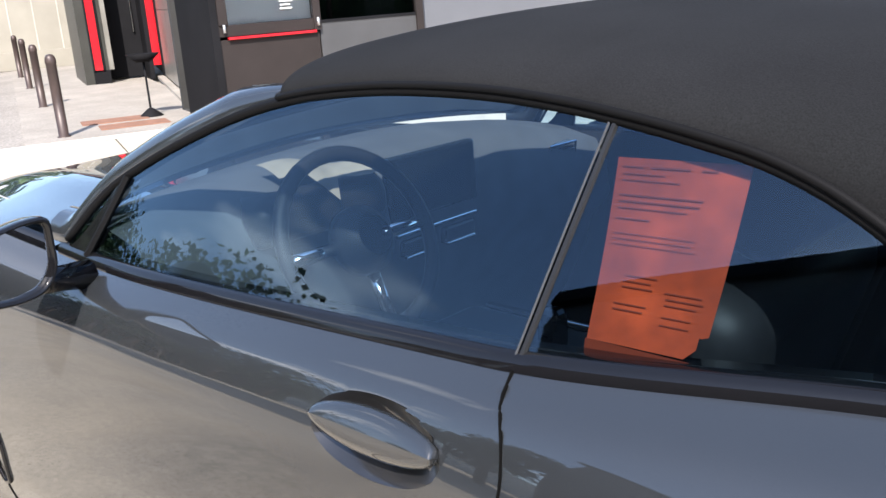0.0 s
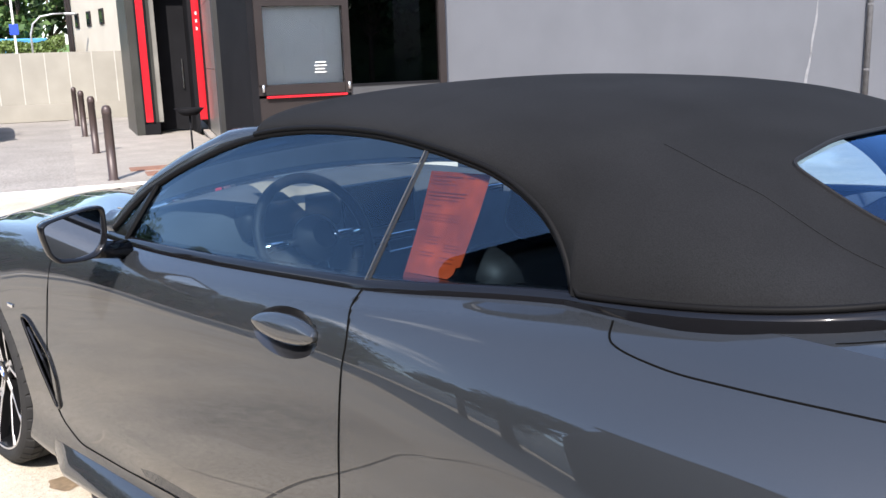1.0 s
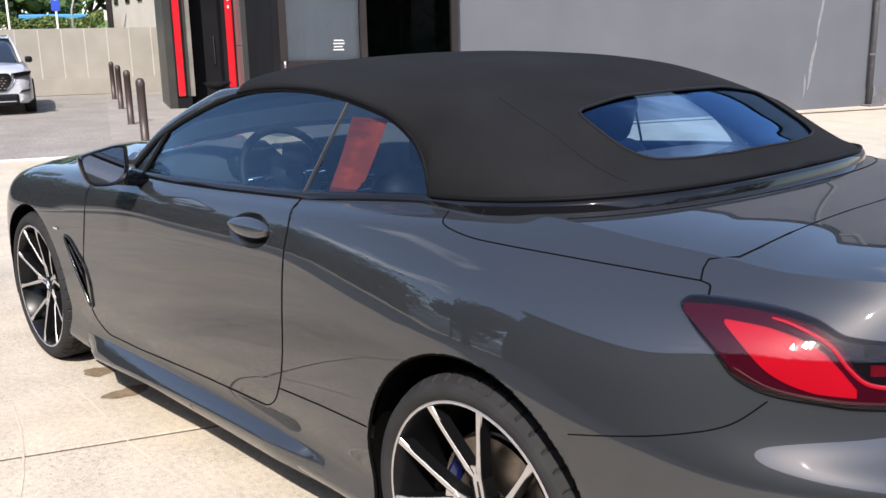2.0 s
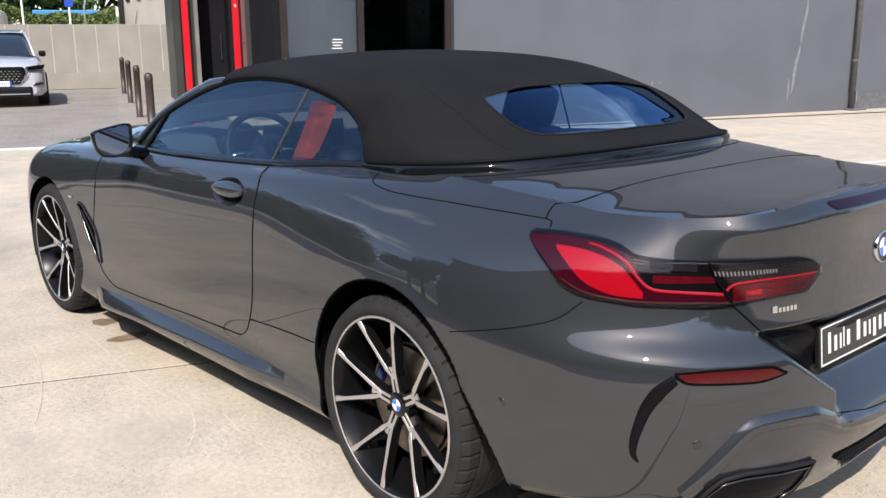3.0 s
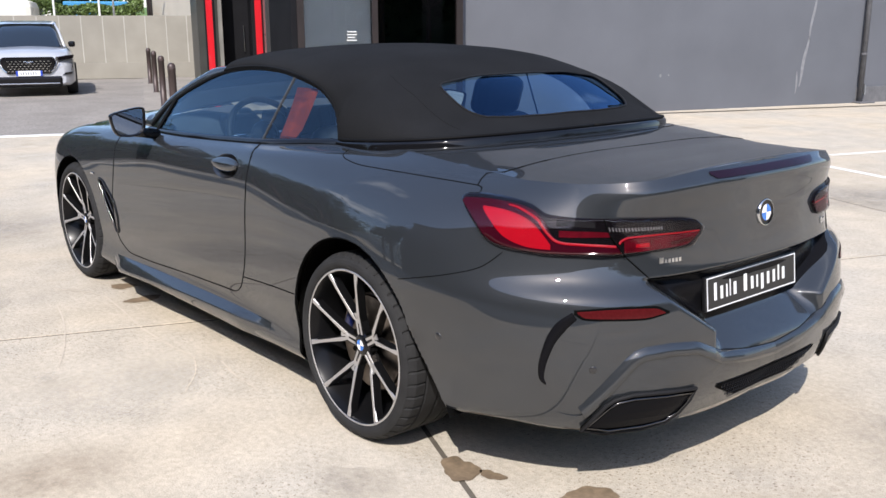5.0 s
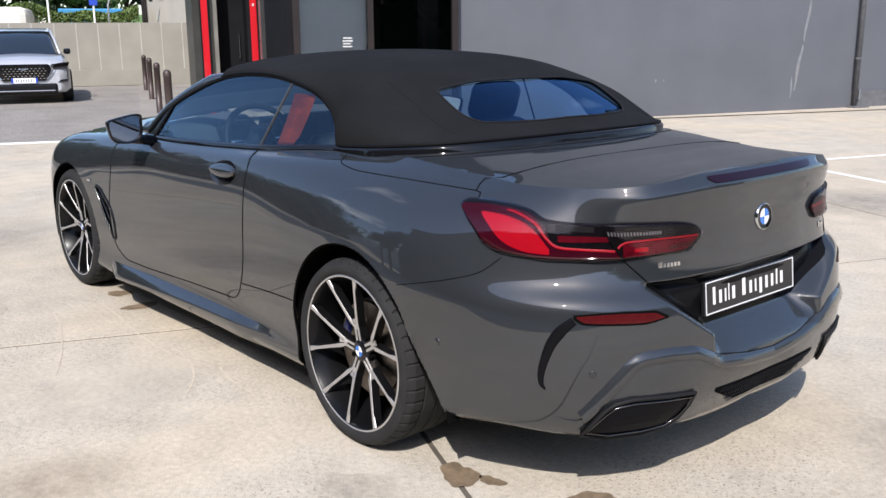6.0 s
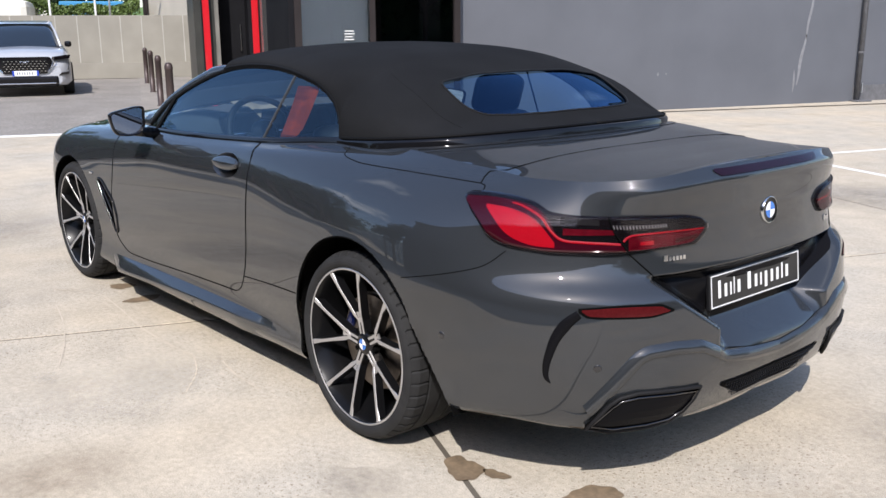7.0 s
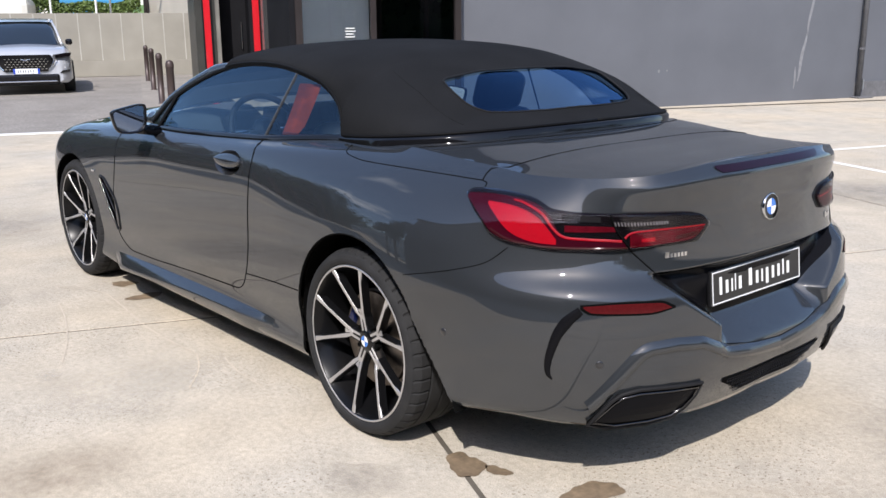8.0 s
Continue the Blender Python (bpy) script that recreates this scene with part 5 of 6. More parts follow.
    for k in range(5):
        phi = turn + 2 * math.pi * k / 5
        for sg in (-1, 1):
            ends = [Vector((0.086 * math.sin(phi + sg * 0.10), 0.086 * math.cos(phi + sg * 0.10))), Vector((0.276 * math.sin(phi + sg * 0.314), 0.276 * math.cos(phi + sg * 0.314)))]
            line = [ends[0].lerp(ends[1], q) for q in (0.0, 0.12, 0.42, 0.72, 1.0)]
            path = [(0.036, phi + sg * 0.26)] + [(v.length, math.atan2(v.x, v.y)) for v in line]
            bar(path, [0.011, 0.0095, 0.0095, 0.0080, 0.0072, 0.0080], [0.044, 0.042, 0.034, 0.022, 0.010, 0.002], 0.030, "spoke", RIM_BLACK, hub)
            bar([(r + 0.001, a) for r, a in path], [0.0040, 0.0052, 0.0072, 0.0056, 0.0054, 0.0084], [0.0430, 0.0410, 0.0330, 0.0210, 0.0090, 0.0004], 0.003, "spoke_face", RIM_SILVER, hub)
        bar([(0.078, phi), (0.092, phi), (0.104, phi), (0.116, phi)], [0.004, 0.012, 0.013, 0.008], [0.0405, 0.0395, 0.0375, 0.0345], 0.006, "spoke_web", RIM_SILVER, hub)
        bolt = lathe([(0, 0.0), (0.009, 0.0), (0.010, 0.02)], 10)
        bolt.transform(Matrix.Translation((0.056 * math.sin(phi + 0.63), -side * 0.046, 0.056 * math.cos(phi + 0.63))) @ Matrix.Diagonal((1, -side, 1, 1)))
        part("wheel_bolt", bolt, GAP, hub)
    bm = lathe([(0.0, 0.038), (0.030, 0.039), (0.034, 0.041), (0.048, 0.048), (0.052, 0.08)], 36)
    bm.transform(Matrix.Diagonal((1, -side, 1, 1)))
    cap = part("hub_cap", bm, GLOSS_BLACK, hub, "dark hub cap with blue and white disc", smooth=True)
    for k in range(4):
        bm = bmesh.new()
        fan = [(0, 0)] + [(0.020 * math.cos(a), 0.020 * math.sin(a)) for a in np.linspace(k * math.pi / 2, (k + 1) * math.pi / 2, 7)]
        bm.faces.new([bm.verts.new((u, -side * 0.0372, v)) for u, v in fan])
        part("cap_quarter", bm, (WHITE_PAINT, ROUNDEL_BLUE)[k % 2], hub)


for side in (-1, 1):
    wheel(0.0, side, 0.335, 0.265, 0.928)
    wheel(-2.822, side, 0.338, 0.245, 0.912)

# ---- cabin ----
part("cabin_floor", soft_box(-1.95, -0.05, -0.70, 0.70, 0.24, 0.30, 0.01), LEATHER, car)
part("rear_bulkhead", soft_box(-0.02, 0.02, -0.66, 0.66, 0.25, 0.96, 0.01), LEATHER, car)
part("parcel_shelf", soft_box(-0.02, 0.20, -0.60, 0.60, 0.94, 0.965, 0.01), LEATHER, car)
for side in (-1, 1):
    rows = []
    for x in np.linspace(-1.98, -0.10, 24):
        y, z = belt(x)
        rows.append([(x, side * (y - 0.045), z - 0.005), (x, side * (y - 0.065), z - 0.06), (x, side * (y - 0.075), z - 0.18), (x, side * (y - 0.15), z - 0.24), (x, side * (y - 0.13), 0.30)])
    part("door_card", sheet(rows), LEATHER, car, "black leather door card", smooth=True)
bm = sheet([[(x, 0.76 * f, z - (0.060 if f < 0 else 0.105) * f * f) for f in np.linspace(-1, 1, 17)] for x, z in ((-2.06, 0.985), (-1.96, 1.037), (-1.84, 1.047), (-1.72, 1.018), (-1.675, 0.950), (-1.66, 0.84), (-1.70, 0.70), (-1.78, 0.55), (-1.9, 0.35))])
dash = part("dashboard", bm, DASH_GREY, car, "dark grey dashboard", smooth=True)
hood = soft_box(-0.09, 0.09, -0.18, 0.18, -0.06, 0.040, 0.035, 4)
for v in hood.verts:
    v.co.z -= 1.1 * v.co.y ** 2 + 0.10 * max(0.0, -v.co.x)
hood.transform(Matrix.Translation((-1.73, -0.36, 0.985)))
part("instrument_hood", hood, LEATHER, dash, smooth=True)
# pale cover left lying over the instruments, one corner folded down
rows = []
for u in np.linspace(0, 1, 15):
    fold = max(0.0, 1 - abs(u - 0.36) / 0.16)
    rows.append([(-1.78 + 0.10 * u + v * (0.075 + 0.06 * fold) + 0.006 * math.sin(9 * u), -0.435 + 0.225 * u, 1.050 - 0.012 * u + 0.010 * math.sin(7 * u) - v * v * (0.022 + 0.055 * fold)) for v in np.linspace(0, 1, 7)])
part("instrument_cover", sheet(rows), COVER_BEIGE, dash, "pale beige cover over the instruments", smooth=True)
part("centre_screen", soft_box(-1.685, -1.660, -0.17, 0.13, 0.87, 1.022, 0.008, 2), SCREEN, dash, "dark centre screen")
part("screen_trim", soft_box(-1.675, -1.655, -0.16, 0.12, 0.835, 0.845, 0.003), CHROME, dash)
for y in (-0.09, 0.05):
    part("air_vent", soft_box(-1.672, -1.652, y - 0.055, y + 0.055, 0.785, 0.825, 0.005), GLOSS_BLACK, dash)
    part("vent_trim", soft_box(-1.655, -1.648, y - 0.052, y + 0.052, 0.782, 0.789, 0.002), CHROME, dash)
vent = part("air_vent", soft_box(-1.74, -1.69, 0.46, 0.60, 0.860, 0.940, 0.012), GLOSS_BLACK, dash, "black outer air vent")
part("vent_frame", tube([(-1.687, y, z) for y, z in ((0.465, 0.868), (0.590, 0.864), (0.598, 0.935), (0.475, 0.938))], 0.004, 6, closed=True), CHROME, dash, "bright vent frame")
for k in range(5):
    part("vent_slat", soft_box(-1.694, -1.684, 0.475, 0.59, 0.874 + k * 0.013, 0.878 + k * 0.013, 0.001), TRIM_GREY, dash)
console = part("centre_console", soft_box(-1.68, -0.72, -0.13, 0.11, 0.30, 0.60, 0.03, 3), LEATHER, car, "black centre console")
part("console_trim", soft_box(-1.62, -1.00, -0.125, -0.112, 0.60, 0.612, 0.003), CHROME, console)
part("console_trim", soft_box(-1.62, -1.00, 0.092, 0.105, 0.60, 0.612, 0.003), CHROME, console)
part("gear_lever", soft_box(-1.36, -1.30, -0.05, 0.01, 0.59, 0.69, 0.02, 3), GLOSS_BLACK, console)
# steering wheel
wm = Matrix.Translation((-1.525, -0.385, 0.908)) @ Matrix.Rotation(radians(66), 4, "Y")
bm = tube([(0.185 * math.cos(a), 0.185 * math.sin(a), 0) for a in np.linspace(0, 2 * math.pi, 41)[:-1]], 0.016, 10, closed=True)
bm.transform(wm)
wheel_ob = part("steering_wheel", bm, LEATHER, car, "black leather steering wheel", smooth=True)
bm = lathe([(0, -0.03), (0.05, -0.028), (0.072, -0.01), (0.07, 0.02), (0.04, 0.05)], 24, "z")
bm.transform(wm)
part("steering_boss", bm, LEATHER, wheel_ob, smooth=True)
for a in (radians(90), radians(270), radians(0)):
    bm = tube([(0.06 * math.cos(a), 0.06 * math.sin(a), 0), (0.18 * math.cos(a), 0.18 * math.sin(a), 0)], 0.014, 8)
    bm.transform(wm)
    part("steering_spoke", bm, CHROME, wheel_ob, "bright spoke", smooth=True)
bm = tube([(0.186 * math.cos(a), 0.186 * math.sin(a), -0.006) for a in np.linspace(radians(100), radians(170), 14)], 0.007, 6)
bm.transform(wm)
part("wheel_insert", bm, CHROME, wheel_ob, smooth=True)


def seat(x, y, back, front=True):
    root = new("seat")
    root.parent = car
    root["label"] = "black leather seat"
    dx = 0.52 if front else 0.42
    part("cushion", soft_box(x - dx, x, y - 0.25, y + 0.25, 0.42, 0.58, 0.05, 3), LEATHER, root, smooth=True)
    m = Matrix.Translation((x - 0.04, y, 0.50)) @ Matrix.Rotation(radians(18), 4, "Y")
    part("backrest", soft_box(-0.07, 0.08, -0.25, 0.25, 0.0, back, 0.06, 4, m), LEATHER, root, smooth=True)
    for sg in (-1, 1):
        part("bolster", soft_box(-0.11, 0.04, sg * 0.23 - 0.045, sg * 0.23 + 0.045, 0.03, back - 0.12, 0.04, 3, m), LEATHER, root, smooth=True)
    if front:
        part("headrest", soft_box(-0.06, 0.045, -0.135, 0.135, back + 0.005, back + 0.185, 0.045, 4, m), LEATHER, root, smooth=True)


for y in (-0.37, 0.37):
    seat(-0.80, y, 0.545)
    seat(-0.20, y, 0.40, False)

# red sheet standing inside the quarter window
def film_at(u, v, out=0.0):
    """A point of the sheet: u along it, v up it; it leans against the pane and widens a little upwards."""
    return ((-0.738 - 0.018 * v) + (0.140 + 0.023 * v) * u, -(0.748 - 0.100 * v - 0.004 * math.sin(math.pi * v)) - out, 0.998 + 0.187 * v + 0.003 * u)


film = part("window_sheet", sheet([[film_at(u - (0.10 if u > 0.99 and v == 0 else 0.0), max(v, 0.10 * max(0.0, (u - 0.85) / 0.15))) for v in np.linspace(0, 1, 9)] for u in (0, 0.15, 0.3, 0.45, 0.6, 0.75, 0.85, 0.93, 1.0)]), FILM, None, smooth=True)
film.name = "window_sheet"
tagged(film, "orange-red printed sheet propped inside the rear side window", "sheet")


part("folded_flap", sheet([[((-0.740 + 0.128 * u), -(0.752 - 0.004 * v), 0.982 + 0.016 * v) for v in (0, 1)] for u in np.linspace(0, 1, 5)]), FILM_INK, film, "dark red folded foot")


def film_bar(u0, u1, v, h):
    bm = sheet([[film_at(u, q, 0.0022) for q in (v, v + h)] for u in (u0, u1)])
    part("print_line", bm, FILM_INK, film)


for u0, u1, v, h in ((.05, .22, .95, .012), (.28, .58, .95, .018), (.66, .78, .95, .018), (.06, .40, .91, .010), (.06, .52, .875, .010), (.06, .72, .79, .016), (.06, .70, .755, .016), (.06, .62, .72, .010), (.06, .34, .66, .012),
                     (.06, .72, .58, .008), (.06, .70, .55, .008), (.06, .74, .52, .008), (.22, .50, .36, .012), (.22, .46, .33, .012), (.22, .48, .30, .012), (.58, .88, .30, .012), (.60, .90, .27, .012), (.60, .86, .24, .012), (.18, .46, .21, .012), (.18, .44, .18, .012), (.60, .84, .18, .010), (.60, .84, .14, .010)):
    film_bar(u0, u1, v, h * 0.6)


# ---- the site: building grid with a along the shop front and b back from it ----
FX, FY, YAW = -8.02, 3.66, radians(-22.0)
AW, BW = Vector((-math.sin(YAW), math.cos(YAW), 0)), Vector((-math.cos(YAW), -math.sin(YAW), 0))
SITE = Matrix(((BW.x * -1, AW.x, 0, FX), (BW.y * -1, AW.y, 0, FY), (0, 0, 1, 0), (0, 0, 0, 1)))


def site(b, a, z=0.0):
    """World point from the building grid (b back, a along)."""
    return SITE @ Vector((-b, a, z))


def block(b0, b1, a0, a1, z0, z1, r=0.0):
    """A block in the building grid."""
    return soft_box(min(-b0, -b1), max(-b0, -b1), a0, a1, z0, z1, r, 2, SITE)


def struct(name, bm, mat, label, category):
    return tagged(part(name, bm, mat), label, category, kind="structure")


# ground, slabs, asphalt and pavement
bm = bmesh.new()
bmesh.ops.create_grid(bm, x_segments=8, y_segments=8, size=900)
bm.transform(Matrix.Translation((0, 0, -0.06)))
struct("ground", bm, GROUND, "grey-brown ground running out to the horizon", "ground")
yard = tagged(new("pavement"), "pale concrete yard in large slabs with narrow joints", "pavement", kind="structure")
A_JOINT, B_JOINT, SLAB = -0.99, -7.62, 4.6
for i in range(-6, 8):
    for j in range(-5, 3):
        b0, a0 = B_JOINT + j * SLAB, A_JOINT + i * SLAB
        if b0 > 1.0 or (b0 > -3.0 + 4.0 and a0 < -2):
            continue
        b1 = min(b0 + SLAB, 1.42) if a0 + SLAB < 0.3 else b0 + SLAB
        bm = soft_box(-(b1 - b0) + 0.010, -0.010, 0.010, SLAB - 0.010, -0.05, 0.0, 0.002, 1)
        ob = part("slab", bm, CONCRETE, yard)
        ob.matrix_basis = SITE @ Matrix.Translation((-b0, a0, 0))
struct("joint_bed", block(-40, 1.40, -30, 40, -0.055, -0.004), JOINT, "dark filler in the joints between slabs", "joint")
struct("wall_apron", block(1.42, 4.2, 0.2, 30.0, -0.05, 0.0, 0.002), CONCRETE, "pale concrete strip along the wall foot", "pavement")
struct("road", block(1.62, 60, -40, -1.9, -0.05, -0.008), ASPHALT, "grey worn asphalt yard", "asphalt")
struct("kerb_strip", block(1.42, 1.62, -40, -0.2, -0.05, 0.004, 0.004), ROAD_WHITE, "pale concrete edging strip beside the asphalt", "kerb")
struct("walkway", block(1.62, 16.6, -1.9, 0.5, -0.05, 0.012, 0.004), PAVING, "grey concrete walkway along the building", "pavement")
struct("yard_far", block(-40, -29, -60, 60, -0.05, -0.004), ASPHALT, "grey asphalt", "asphalt")

# building: shop box, grey hall wall, clad flank, portal
shop = tagged(new("building"), "grey commercial building with a dark glazed corner and red trim", "building", kind="structure")
H = 7.4
FRONT = SITE @ Matrix.Translation((-1.09, 0, 0)) @ Matrix.Rotation(math.atan(0.07), 4, "Z")


def face(b, a, z=0.0):
    """World point from the shop front (b back from its glass, a along it)."""
    return FRONT @ Vector((-b, a, z))


def slab_at(b0, b1, a0, a1, z0, z1, r=0.0):
    """A block in the shop front's own directions."""
    return soft_box(min(-b0, -b1), max(-b0, -b1), a0, a1, z0, z1, r, 2, FRONT)


WALL_B, PIPE_A = 0.29, 11.12
part("wall", slab_at(WALL_B, WALL_B + 0.3, 2.80, PIPE_A - 0.06, 0.0, H), WALL_GREY, shop, "grey rendered wall")
part("wall", slab_at(WALL_B + 0.05, WALL_B + 0.35, PIPE_A - 0.06, 30.0, 0.30, H), WALL_GREY, shop, "grey rendered wall")
part("plinth", slab_at(WALL_B + 0.01, WALL_B + 0.35, PIPE_A - 0.06, 30.0, 0.0, 0.30), PLINTH, shop, "dark rough plinth")
rnd = random.Random(5)
for a0, lean, z0, z1, w in ((9.66, 0.16, 0.35, 1.25, 0.035), (9.80, 0.13, 1.15, 2.1, 0.028), (9.58, 0.05, 0.22, 0.62, 0.022), (6.62, 0.0, 0.58, 0.64, 0.022), (6.78, 0.0, 0.60, 0.63, 0.016)):
    ph = rnd.uniform(0, 6)
    part("run_mark", sheet([[face(WALL_B - 0.003, a0 + lean * (z - z0) + 0.012 * math.sin(z * 9 + ph) + e * w * (0.35 + 0.65 * math.sin(math.pi * min(max((z - z0) / (z1 - z0), 0.03), 0.97))), z) for e in (-1, 1)] for z in np.linspace(z0, z1, 18)]), STREAK, shop, "pale run mark")
pipe = part("downpipe", tube([face(WALL_B - 0.055, PIPE_A, 0.02), face(WALL_B - 0.055, PIPE_A, H)], 0.05, 12), PLINTH, shop, "dark downpipe", smooth=True)
for z in (0.9, 2.0, 3.2):
    part("pipe_clip", tube([face(WALL_B - 0.055, PIPE_A, z), face(WALL_B - 0.055, PIPE_A, z + 0.04)], 0.058, 12), PLINTH, pipe)
part("pipe_shoe", slab_at(WALL_B - 0.22, WALL_B, PIPE_A - 0.14, PIPE_A + 0.22, 0.0, 0.03, 0.006), PLINTH, pipe)
part("pipe_bracket", slab_at(WALL_B - 0.06, WALL_B - 0.03, PIPE_A + 0.10, PIPE_A + 0.125, 0.16, 0.34), GALV, pipe, "small pale bracket")
# dark corner box
part("corner_column", slab_at(0.0, 1.50, 0.16, 0.245, 0.0, H), PANEL_DARK, shop, "anthracite corner panel")
part("column_back", slab_at(1.50, 1.55, 0.20, 2.7, 0.0, H), PANEL_DARK, shop)
part("header_panel", slab_at(0.0, 0.30, 0.245, 2.78, 2.14, H), PANEL_DARK, shop, "dark fascia panel")
part("box_side", slab_at(0.0, WALL_B + 0.3, 2.70, 2.795, 0.0, H), FRAME_BROWN, shop, "dark jamb")
part("sill_panel", slab_at(0.02, 0.12, 0.245, 1.42, 0.0, 0.955), FRAME_BROWN, shop, "dark bronze sill panel")
part("red_line", slab_at(-0.030, 0.05, 0.335, 1.375, 0.955, 0.982, 0.004), RED_STRIP, shop, "bright red trim line")
part("window_rail", slab_at(0.0, 0.10, 0.245, 1.42, 0.990, 1.115), FRAME_BROWN, shop)
part("window_frame", slab_at(-0.02, 0.06, 0.245, 0.345, 1.115, 2.14), FRAME_BROWN, shop, "dark bronze window frame")
part("window_frame", slab_at(-0.02, 0.06, 1.355, 1.44, 0.98, 2.14), FRAME_BROWN, shop)
part("window_frame", slab_at(-0.02, 0.06, 0.345, 1.355, 2.045, 2.14), FRAME_BROWN, shop)
for a in (0.295, 1.400):
    for z in (1.03, 0.12):
        part("hinge", tube([face(-0.035, a, z), face(-0.035, a, z + 0.09)], 0.016, 8), GALV, shop, "small pale hinge", smooth=True)
part("pane", slab_at(0.02, 0.03, 0.345, 1.355, 1.115, 2.045), SHOP_GLASS, shop, "reflecting window pane")
# added sheet: gives the pane its pale reflection as plain colour
part("blind", slab_at(0.07, 0.08, 0.345, 1.355, 1.115, 2.045), PALE_GREY, shop, "pale grey sheet behind the pane, coloured like its reflection")
for k, (a0, a1, z) in enumerate(((0.98, 1.12, 1.36), (0.97, 1.13, 1.32), (0.98, 1.10, 1.28), (0.97, 1.12, 1.24))):
    part("sticker_bar", slab_at(0.015, 0.019, a0, a1, z, z + 0.018), PALE_GREY, shop, "pale lettering bar")
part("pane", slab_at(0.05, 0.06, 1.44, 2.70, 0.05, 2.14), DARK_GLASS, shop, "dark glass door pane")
part("door_rail", slab_at(0.02, 0.08, 1.44, 2.70, 1.055, 1.085), PANEL_DARK, shop)
part("door_panel", slab_at(0.03, 0.08, 1.44, 2.70, 0.02, 1.055), TRIM_GREY, shop, "grey lower door panel")
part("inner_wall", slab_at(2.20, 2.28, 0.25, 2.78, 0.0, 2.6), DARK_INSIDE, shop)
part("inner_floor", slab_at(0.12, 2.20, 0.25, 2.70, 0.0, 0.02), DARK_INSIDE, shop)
part("counter", slab_at(1.1, 1.5, 1.6, 2.5, 0.02, 1.12, 0.03), TRIM_GREY, shop, "grey counter inside")
# clad flank, set back from the corner and a little askew, with joints
near, far = site(2.56, 0.30), site(9.25, 0.84)
CLAD = Matrix.Translation(near) @ Matrix.Rotation(math.atan2(far.y - near.y, far.x - near.x), 4, "Z")
reach = (far - near).length
for k in range(6):
    for z0, z1 in ((0.06, 1.28), (1.29, 2.5), (2.51, 3.75)):
        part("panel", soft_box(reach * k / 6 + 0.005, reach * (k + 1) / 6 - 0.005, 0.0, 0.06, z0, z1, 0.004, 2, CLAD), STONE_PANEL, shop)
part("wall", soft_box(0, reach + 12, -0.30, -0.01, 0.0, H, 0.0, 2, CLAD), PANEL_DARK, shop)
part("roof_slab", slab_at(0.0, 28.0, 0.35, 2.79, H, H + 0.3), PANEL_DARK, shop)
part("roof_slab", slab_at(WALL_B, 28.0, 2.80, 30.0, H, H + 0.3), PANEL_DARK, shop)
# portal
portal = tagged(new("entrance_portal"), "black entrance portal with two bright red vertical strips", "entrance", kind="structure")
part("side_block", block(9.25, 11.8, -0.66, -0.22, 0.0, 3.8), STONE_DARK, portal, "grey clad portal block")
part("plinth", block(9.23, 9.9, -0.50, -0.20, 0.0, 0.26), PANEL_DARK, portal)
part("red_strip", block(9.20, 9.26, -0.47, -0.33, 0.27, 3.8), RED_STRIP, portal, "bright red strip")
part("strip_edge", block(9.19, 9.26, -0.50, -0.47, 0.27, 3.8), PANEL_DARK, portal)
part("strip_edge", block(9.19, 9.26, -0.33, -0.30, 0.27, 3.8), PANEL_DARK, portal)
part("door_leaf", block(9.9, 9.96, -0.20, 0.55, 0.05, 3.0), PANEL_DARK, portal, "black door leaf")
part("side_panel", block(9.28, 9.9, -0.30, -0.12, 0.26, 3.3), STONE_PANEL, portal, "grey stone reveal")
part("door_handle", tube([site(9.86, 0.40, 0.9), site(9.86, 0.40, 1.5)], 0.015, 8), CHROME, portal)
part("side_block", block(9.25, 11.8, 0.52, 0.60, 0.0, 3.8), PANEL_DARK, portal)
part("red_strip", block(9.20, 9.26, 0.60, 0.74, 0.27, 3.8), RED_STRIP, portal, "bright red strip")
for z in (2.05, 2.2, 2.35):
    part("strip_bar", block(9.19, 9.20, 0.655, 0.690, z, z + 0.06), PALE_GREY, portal, "pale lettering bar")
part("strip_edge", block(9.05, 9.26, 0.74, 0.90, 0.0, 3.8), PANEL_DARK, portal)
part("lintel", block(9.25, 11.8, -0.62, 0.9, 3.3, 3.8), PANEL_DARK, portal)


def bollard(b, a):
    post = thing("bollard", "dark brown steel bollard with a domed cap beside the walkway", "bollard", "bollards along the walkway", m=Matrix.Translation(site(b, a)))
    bm = lathe([(0.0, 0.0), (0.075, 0.0), (0.075, 0.02), (0.057, 0.022), (0.057, 0.83), (0.060, 0.832), (0.060, 0.85)], 20, "z")
    part("post", bm, BOLLARD, post, smooth=True)
    bm = lathe([(0.060, 0.85), (0.060, 0.87), (0.054, 0.905), (0.036, 0.93), (0.0, 0.94)], 20, "z")
    part("cap", bm, BOLLARD, post, smooth=True)
    return post


for b, a in ((1.97, -1.48), (5.90, -1.55), (9.95, -1.63), (13.6, -1.72)):
    bollard(b, a)

# stand at the corner and two floor plates
stand = thing("sign_stand", "black round-based stand with a shallow tray, on the walkway", "stand", m=Matrix.Translation(site(3.03, -0.36)))
part("base", lathe([(0, 0), (0.15, 0.0), (0.15, 0.02), (0.05, 0.10), (0.02, 0.12), (0, 0.12)], 24, "z"), PANEL_DARK, stand, smooth=True)
part("pole", lathe([(0.014, 0.1), (0.014, 0.72), (0, 0.72)], 10, "z"), PANEL_DARK, stand, smooth=True)
part("tray", lathe([(0, 0.70), (0.10, 0.70), (0.21, 0.80), (0.19, 0.80), (0.09, 0.72), (0, 0.72)], 24, "z"), PANEL_DARK, stand, smooth=True)
